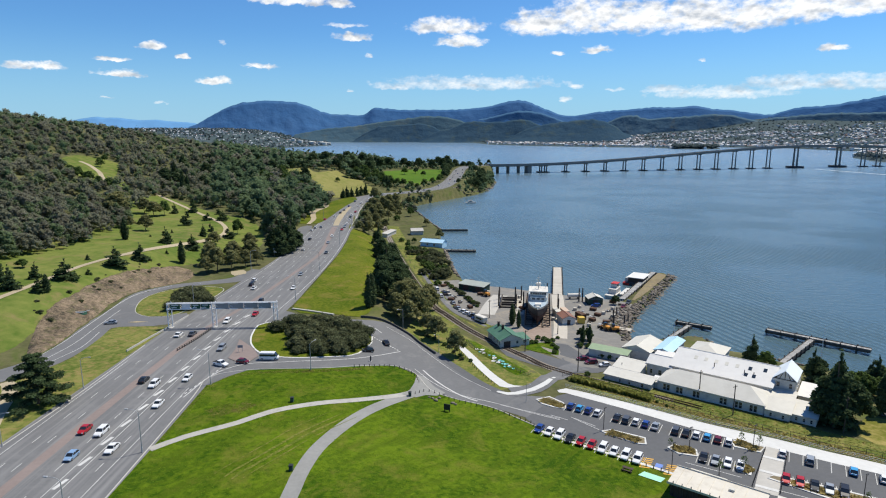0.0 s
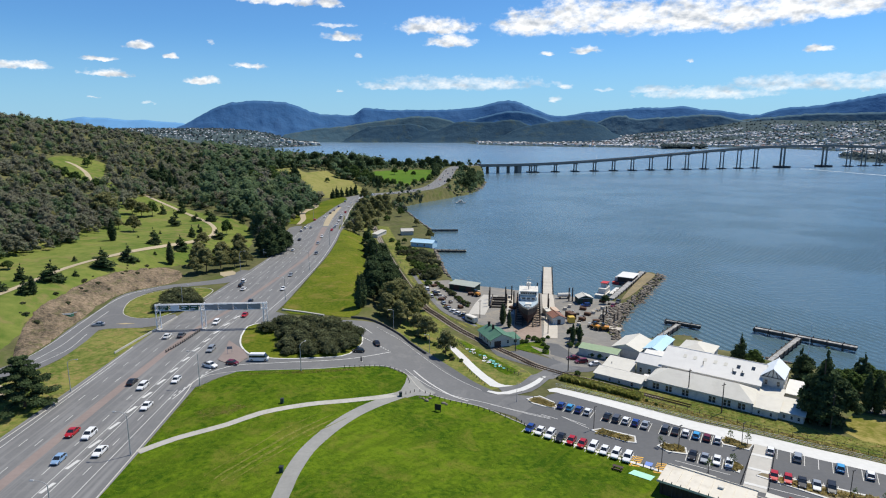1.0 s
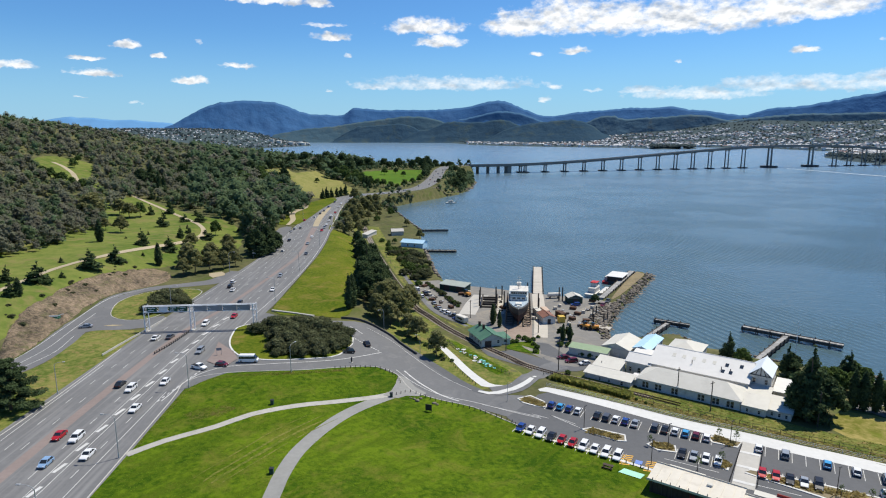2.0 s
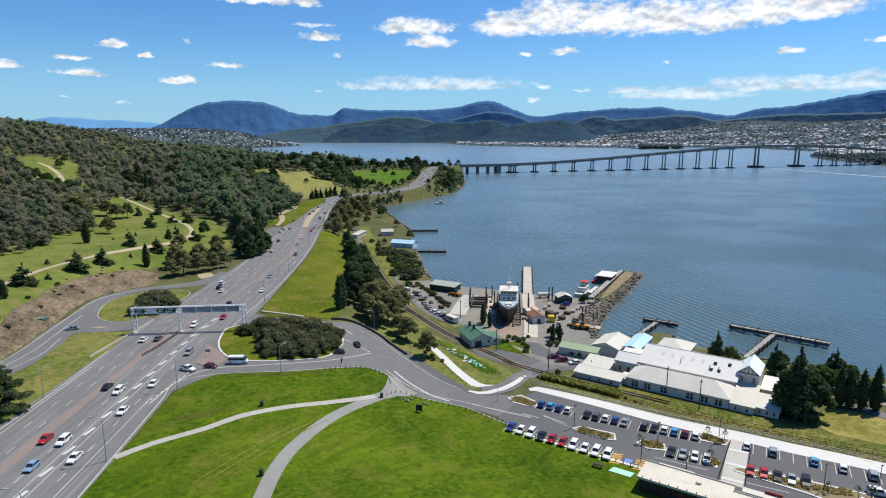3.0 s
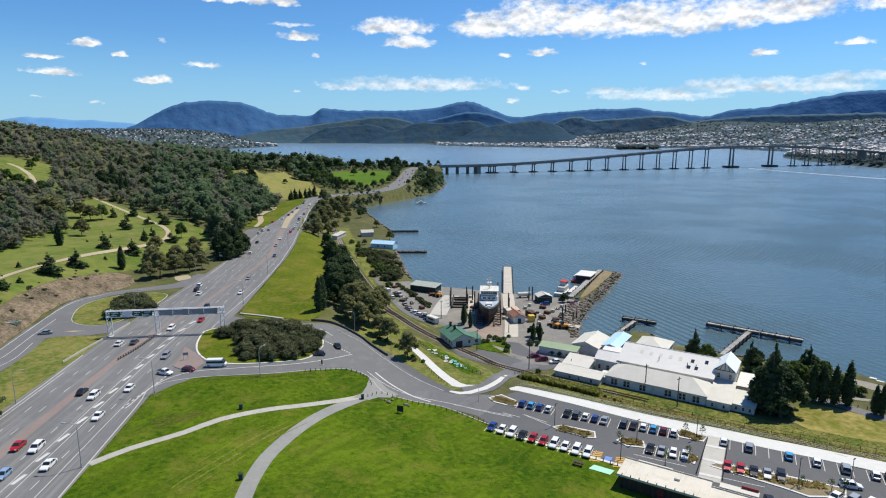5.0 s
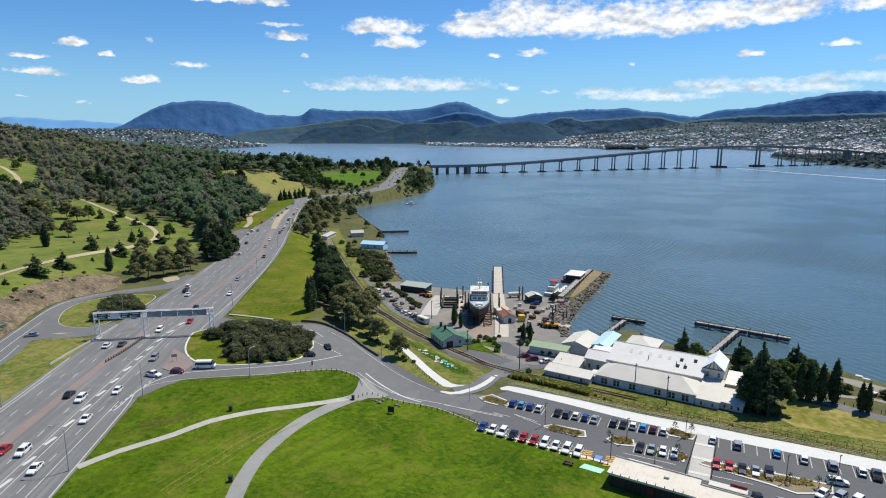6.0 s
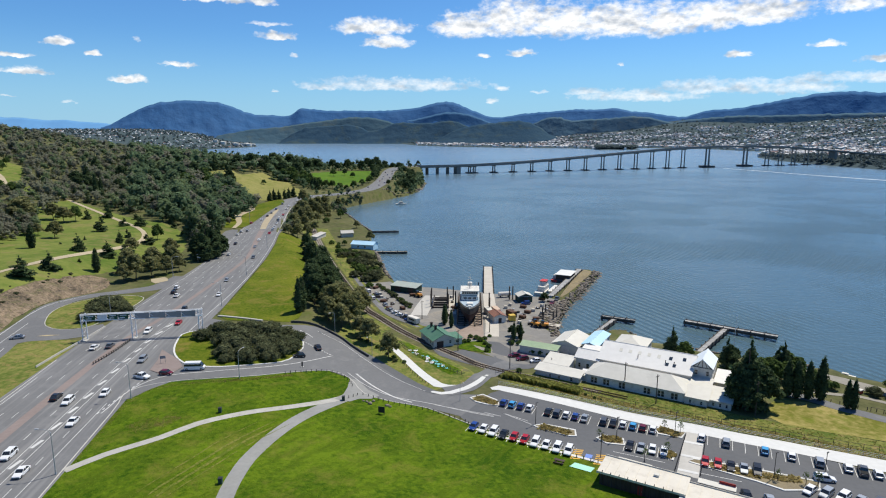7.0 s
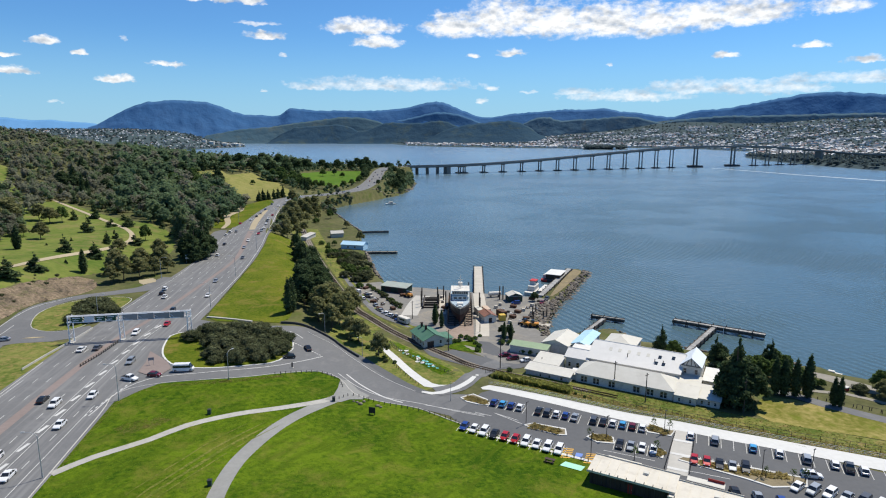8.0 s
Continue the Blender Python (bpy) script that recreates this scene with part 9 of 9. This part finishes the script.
    for k, (x, y) in enumerate(spots):
        name, label, mat_, make = kinds[k % 4]
        m = pose(x, y, height(x, y) + 0.06, 0, 0, gen.uniform(0, 180))
        if name in made:
            copy_thing(made[name], m)
        else:
            made[name] = thing(name, label, "yard clutter", group="loose gear in the yard")
            made[name].matrix_basis = m
            part("body", make(), mat_, made[name])
            if name == "scrap_heap":
                for j in range(6):
                    sheet_piece = part("scrap_piece", boxes([(-0.6, 0.6, -0.3, 0.3, 0, 0.18)], 0.03), (M_rust, M_dark_concrete, M_steel)[j % 3], made[name])
                    sheet_piece.matrix_basis = pose(-0.6 + 0.3 * j, -0.3 + 0.25 * (j % 3), 0.33 + 0.07 * j, 8 * (j % 2), 5, 50 * j)
    # parked cars of the yard
    cols = ["white", "grey", "silver", "white", "blue", "black", "maroon", "white"]
    for k, (x, y, turn) in enumerate(((50.2, 195.6, 100), (54.2, 193.2, 100), (48.2, 199, 95), (12.6, 247.5, 60), (13.8, 243.6, 60), (10, 251, 60), (4.5, 268, 15), (0.8, 284, 15), (-3.2, 292, 15), (8.4, 254.4, 60), (80.6, 262.6, 150), (84.8, 268.6, 150), (68.5, 263.5, 90), (-1, 279, 15), (6.4, 259.4, 30))):
        park(("wagon", "hatchback", "sedan", "ute")[k % 4], cols[(k * 3) % 8] if k else "maroon", x, y, turn, f"{cols[(k * 3) % 8] if k else 'maroon'} {('wagon', 'hatchback', 'sedan', 'ute')[k % 4]} parked in the boatyard", "cars in the yard", 0.12)
    # caravan by the lane
    van = thing("caravan", "white caravan parked beside the lane", "caravan", 15.5, 240.5, height(15.5, 240.5) + 0.1, 35)
    part("body", boxes([(-1.2, 1.2, -3, 3, 0.5, 2.8)], 0.2), M_board, van)
    part("window", boxes([(-1.22, -1.19, -1.8, 1.6, 1.5, 2.2), (1.19, 1.22, -1.8, 1.6, 1.5, 2.2)]), M_pane, van)
    for s in (-1, 1):
        part("wheel", rod(bmesh.new(), (s * 0.95, 0, 0.35), (s * 1.2, 0, 0.35), 0.35, 0.35, 12), M_tyre, van)


M_yellow_box = surface("yellow_container_paint", (0.5, 0.33, 0.05), (0.6, 0.42, 0.08), 0.6, 1, 0.2, 0.05)
M_tan_box = surface("tan_container_paint", (0.45, 0.33, 0.24), (0.56, 0.43, 0.33), 0.6, 1, 0.2, 0.05)
build_yard_things()


def build_boat(name, label, x, y, turn, long, wide, hull_mat, top_mat, cabins):
    boat = thing(name, label, "boat", x, y, 0, turn)
    n = 8
    verts, faces = [], []
    for k in range(n + 1):
        u = k / n
        half = wide / 2 * min(1, ((1 - u) / 0.35) ** 0.6 if u < 1 else 0)
        y0 = -long / 2 + long * u
        verts += [(-half, y0, wide * 0.32), (-half * 0.8, y0, -0.2), (half * 0.8, y0, -0.2), (half, y0, wide * 0.32)]
    for k in range(n):
        for j in range(3):
            faces.append((k * 4 + j, k * 4 + j + 1, k * 4 + j + 5, k * 4 + j + 4))
        faces.append((k * 4 + 3, k * 4, k * 4 + 4, k * 4 + 7))
    faces.append((0, 3, 2, 1))
    mesh_object("hull", verts, faces, hull_mat, boat)
    for y0, y1, w, z0, z1 in cabins:
        cab = part("cabin", boxes([(-w / 2, w / 2, y0, y1, z0, z1)], 0.15), top_mat, boat)
        part("cabin_window", boxes([(-w / 2 - 0.03, w / 2 + 0.03, y0 + 0.4, y1 - 0.4, z0 + (z1 - z0) * 0.45, z0 + (z1 - z0) * 0.75)]), M_pane, cab)
    return boat


M_boat_red = surface("red_boat_paint", (0.42, 0.03, 0.025), (0.55, 0.05, 0.04), 0.5, 1, 0.3, 0.0)
red_boat = build_boat("ferry", "white workboat with a red cabin roof at the wharf", 84.5, 291, -32, 15, 5, M_board, M_board, [(-4, 4, 3.6, 1.5, 4.0), (-1, 3, 3.0, 4.0, 6.0)])
part("red_roof", boxes([(-1.7, 1.7, -1.3, 3.3, 6.0, 6.3)], 0.08), M_boat_red, red_boat)
red_boat = build_boat("workboat", "small red and white boat behind the barge", 99, 316, -32, 10, 3.6, M_boat_red, M_board, [(-2, 2.5, 2.6, 1.0, 3.2)])
barge = thing("barge", "dark barge with a white flat-roofed deckhouse at the wharf", "barge", 104, 315.5, 0, -32)
part("hull", boxes([(-4.6, 4.6, -7, 7, -0.6, 1.4)], 0.3), M_dark_concrete, barge)
part("deckhouse", boxes([(-3.8, 3.8, -6, 6, 1.4, 4.0)], 0.1), M_dark_wall, barge)
part("roof", boxes([(-4.4, 4.4, -6.6, 6.6, 4.0, 4.25)], 0.06), M_roof_white, barge)
pontoon = thing("pontoon", "pale floating pontoon beside the wharf", "pontoon", 92.5, 296, 0, -32)
part("float", boxes([(-2.2, 2.2, -8, 6, -0.3, 0.9)], 0.1), M_pale, pontoon)
build_boat("motor_yacht", "white motor yacht moored in the bay", 31.2, 682, -80, 12, 3.6, M_board, M_board, [(-3, 2, 2.6, 1.2, 2.7), (-1.5, 1.5, 2.0, 2.7, 3.5)])
build_boat("dinghy", "small white boat on the shore beach", 153, 172.5, 40, 6, 2.4, M_board, M_board, [(-1, 1, 1.4, 0.7, 1.5)]).location.z = 0.6
posts([(139, 146), (145, 140), (158, 126)], 3.0, 1.2, 0.07, M_timber, "shore_fence", "low timber post fence along the shore road", "", rails=1)
ribbon("shore_road", [(112, 163), (120, 160), (126.5, 156.4), (130.7, 150), (136, 143.4), (141, 137.9), (160, 118)], 2.2, 0.1, M_slip_asphalt, "narrow grey road along the foreshore", "road", cross=2)
sheet("foreshore_lawn", [(108, 140), (110, 150), (118, 156), (125, 153), (131, 146), (140, 136), (160, 114), (170, 98), (150, 108), (131, 126)], 0.06, M_foreshore, "dry yellow-green foreshore lawn", "lawn", grid=5)
M_sand = surface("grey_beach_sand", (0.2, 0.185, 0.155), (0.3, 0.28, 0.235), 0.95, 0.8, 0.2, 0.2)
ribbon("beach", [(141, 175), (146, 168), (151, 160), (158, 150), (168, 136)], [0.8, 2.6, 3.4, 3.4, 3.4], 0.1, M_sand, "narrow sandy beach at the water's edge", "beach", cross=2)


def build_poles():
    first = None
    for x, y, h in ((43.7, 186.5, 11), (74.7, 166.4, 9), (79.7, 155.8, 9), (104, 146.2, 10), (29, 205, 8), (19.5, 247, 8), (44.5, 226, 6)):
        if first:
            ob = copy_thing(first, pose(x, y, height(x, y), 0, 0, 30))
        else:
            ob = first = thing("power_pole", "dark timber power pole with a crossarm", "pole", x, y, height(x, y), 30, "power poles along the railway")
            part("shaft", rod(bmesh.new(), (0, 0, -0.3), (0, 0, 10), 0.17, 0.12, 8), M_timber, ob)
            part("crossarm", boxes([(-0.9, 0.9, -0.06, 0.06, 9.2, 9.35)]), M_timber, ob)
        ob.scale = (1, 1, h / 10)
    mast = thing("flagpole", "tall white flagpole near the jetty", "flagpole", 126, 192.3, 0.0)
    part("shaft", rod(bmesh.new(), (0, 0, -0.5), (0, 0, 17), 0.14, 0.06, 8), M_white_steel, mast)
    mast = copy_thing(mast, pose(86, 216.5, height(86, 216.5)))
    mast.scale = (1, 1, 0.55)


build_poles()


def build_lawn_things():
    for x, y in ((-31.6, 115.2), (-9.4, 160.4), (-39.4, 148.1)):
        b = thing("litter_bin", "dark green litter bin on the lawn", "bin", x, y, height(x, y) + 0.05)
        part("body", boxes([(-0.4, 0.4, -0.4, 0.4, 0, 1.15)], 0.06), M_green_wall, b)
        part("lid", boxes([(-0.45, 0.45, -0.45, 0.45, 1.15, 1.3)], 0.05), M_dark_metal, b)
    b = thing("notice_board", "dark square information board on the lawn", "notice board", 1.0, 153.2, height(1, 153.2), -20)
    part("panel", boxes([(-0.9, 0.9, -0.08, 0.08, 0.5, 2.2)], 0.03), M_dark_metal, b)
    for leg_box in ((-0.8, -0.65, -0.06, 0.06, -0.2, 0.5), (0.65, 0.8, -0.06, 0.06, -0.2, 0.5)):
        part("leg", boxes([leg_box]), M_dark_metal, b)
    gen = np.random.default_rng(3)
    for x, y, r in ((-3.0, 160.7, 0.5), (-2.1, 159.6, 0.7), (-1.1, 161.4, 0.55), (2.6, 158.9, 0.6), (3.4, 158.2, 0.45), (-4.0, 161.2, 0.4)):
        rock = thing("boulder", "pale landscaping boulder at the lawn corner", "rock", x, y, height(x, y), gen.uniform(0, 360), "boulders at the lawn corner")
        mesh_object("stone", BALL_V * gen.uniform(0.75, 1.1, (len(BALL_V), 1)) * [r, r * 1.3, r * 0.7] + [0, 0, r * 0.3], BALL_F, M_rock, rock)
    p = thing("marker_post", "short dark marker post on a pale base beside the slip road", "post", -22.8, 181.0, height(-22.8, 181) + 0.06)
    part("shaft", boxes([(-0.22, 0.22, -0.1, 0.1, 0.1, 1.7)], 0.06), M_dark_metal, p)
    part("base", boxes([(-0.4, 0.4, -0.4, 0.4, 0.0, 0.12)], 0.03), M_concrete, p)
    t = thing("picnic_table", "dark picnic table on the lawn", "table", 41.6, 125.4, height(41.6, 125.4) + 0.05, -33)
    part("tabletop", boxes([(-1.2, 1.2, -0.4, 0.4, 0.7, 0.78)], 0.02), M_dark_wall, t)
    for s in (-1, 1):
        part("bench", boxes([(-1.2, 1.2, s * 0.8 - 0.15, s * 0.8 + 0.15, 0.42, 0.48)], 0.02), M_dark_wall, t)
        part("leg", boxes([(s * 0.8 - 0.06, s * 0.8 + 0.06, -0.8, 0.8, 0.0, 0.7)], 0.02), M_dark_wall, t)
    sheet("green_slab", [(43.4, 123.6), (45.2, 125), (49, 122.2), (47.4, 120.6)], 0.14, surface("mint_green_slab", (0.3, 0.6, 0.45), (0.4, 0.7, 0.55), 0.8, 1, 0.3, 0.0), "pale mint green slab on the lawn", "slab", smooth_line=False, grid=1.5)
    s = thing("chevron_sign", "small sign on two posts on the splitter island", "sign", -64.3, 183.2, height(-64.3, 183.2) + 0.2, 10)
    part("panel", boxes([(-0.8, 0.8, -0.04, 0.04, 1.4, 2.3)], 0.01), M_sign_back, s)
    for leg_box in ((-0.7, -0.6, -0.04, 0.04, 0, 1.4), (0.6, 0.7, -0.04, 0.04, 0, 1.4)):
        part("leg", boxes([leg_box]), M_steel, s)
    z = height(-134.4, 218)
    s = thing("fallen_sign", "toppled green road sign with bent grey posts on the cutting", "sign", -134.4, 218, z + 0.3, 35)
    part("panel", boxes([(-1.5, 1.5, -0.05, 0.05, 0.1, 1.9)], 0.02), M_sign_green, s).matrix_basis = pose(0, 0, 0, -55, 0, 0)
    for a, b in (((-6.5, 2.4, 1.9), (0.5, 0.4, 0.7)), ((-5.8, 1.6, 1.7), (1.4, 1.0, 0.8)), ((-1.0, 1.4, 0.9), (2.6, 1.8, 1.0))):
        part("post", rod(bmesh.new(), a, b, 0.13, 0.13, 8), M_steel, s)
    s = thing("road_sign", "pale square sign beside the highway", "sign", -93.6, 334, height(-93.6, 334), 0)
    part("panel", boxes([(-1.3, 1.3, -0.05, 0.05, 2.2, 4.4)], 0.02), M_sign_white, s)
    for leg_box in ((-1.0, -0.88, -0.05, 0.05, -0.2, 2.2), (0.88, 1.0, -0.05, 0.05, -0.2, 2.2)):
        part("leg", boxes([leg_box]), M_steel, s)


build_lawn_things()


def build_wake():
    """Foam behind a boat, and a few floats on the river."""
    c = catmull([(780, 1290), (794.5, 1204), (817, 1077), (860, 906), (930, 700)], 10)
    d = np.gradient(c, axis=0)
    n = np.stack([-d[:, 1], d[:, 0]], 1) / np.hypot(d[:, 0], d[:, 1])[:, None]
    w = np.linspace(2.0, 5.5, len(c))[:, None]
    verts = [(*q, 0.08) for pair in zip(c + n * w, c - n * w) for q in pair]
    ob = mesh_object("boat_wake", verts, [(2 * k, 2 * k + 1, 2 * k + 3, 2 * k + 2) for k in range(len(c) - 1)], surface("foam", (0.45, 0.5, 0.53), (0.62, 0.66, 0.68), 0.6, 0.2, 0.02, 0.0))
    tagged(ob, "pale foam wake of a boat on the river", "wake", kind="stuff")


build_wake()


def build_tanks():
    first = None
    for k, (x, y, r, h) in enumerate(((-665, 3440, 18, 13), (-690, 3500, 18, 14), (-725, 3430, 18, 13), (-745, 3500, 16, 12), (-650, 3490, 14, 11), (-790, 3420, 15, 13), (-835, 3450, 13, 12))):
        z = height(x, y)
        if first:
            ob = copy_thing(first, pose(x, y, z))
        else:
            ob = first = thing("storage_tank", "white round storage tank on the far point", "tank", x, y, z, group="storage tanks on the far point")
            part("shell", rod(bmesh.new(), (0, 0, -2), (0, 0, 14), 16, 16, 24), M_board, ob)
            part("roof", rod(bmesh.new(), (0, 0, 14), (0, 0, 16), 16, 2, 24), M_board, ob)
        ob.scale = (r / 16, r / 16, h / 14)


build_tanks()

# ---- shore planting and the red screen wall ----
posts([(119, 160.5), (126, 157.6), (132, 152.6), (138, 147), (143, 143), (152, 133)], 2.2, 0.9, 0.09, M_timber, "bollard", "short dark timber bollard along the shore road", "bollards along the shore road")
ribbon("upper_shore_path", [(131, 160), (137.1, 157.2), (143.4, 154.7), (147.0, 150.8), (154, 141)], 1.0, 0.1, M_sand, "sandy foot track above the beach", "path", cross=2)
for x, y, s, key in ((132.6, 177.4, 0.42, "fir"), (130, 175, 0.4, "dark_round"), (134.5, 176, 0.8, "gum_c"), (136.4, 172.9, 0.7, "gum_c"), (129.6, 168.6, 0.75, "gum_c"), (125.4, 169.1, 0.8, "gum_c"), (122, 172, 0.8, "gum_c"), (127, 174, 0.7, "gum_c"), (133, 168, 0.6, "gum_c"), (117, 166, 0.7, "gum_c"), (137, 166.6, 0.5, "gum_c"), (138.2, 161.5, 0.9, "shrub_b"), (119.4, 182.6, 0.5, "dark_round"), (117, 180, 0.45, "dark_round"), (148.4, 155.2, 0.8, "shrub"), (152.5, 152, 0.5, "gum_b"), (150.5, 149.2, 0.45, "gum_b"), (143, 158, 0.4, "shrub_b")):
    grove.plant(key, x, y, s, x * 37 % 360, 1.0, 0.2)
kiosk = thing("beach_box", "small white and red box on the beach", "box", 145.0, 157.1, height(145.0, 157.1) + 0.02, 20)
part("body", boxes([(-0.8, 0.8, -0.6, 0.6, 0, 1.0)], 0.05), M_red_wall, kiosk)
part("lid", boxes([(-0.85, 0.85, -0.65, 0.65, 1.0, 1.3)], 0.06), M_board, kiosk)
screen_wall = thing("screen_wall", "short red painted screen wall at the building's end", "wall", 72.4, 108.2, height(72.4, 108.2), -36.5)
part("panel", boxes([(-1.6, 1.6, -0.12, 0.12, 0, 3.4)], 0.03), M_red_wall, screen_wall)
ribbon("lawn_edge_kerb", [(24.8, 144.0), (31.6, 138.4), (38.4, 133.4), (45.3, 128.6), (52, 123.6)], 0.45, 0.13, M_pale, "pale concrete kerb strip between lawn and car park", "kerb", cross=1)
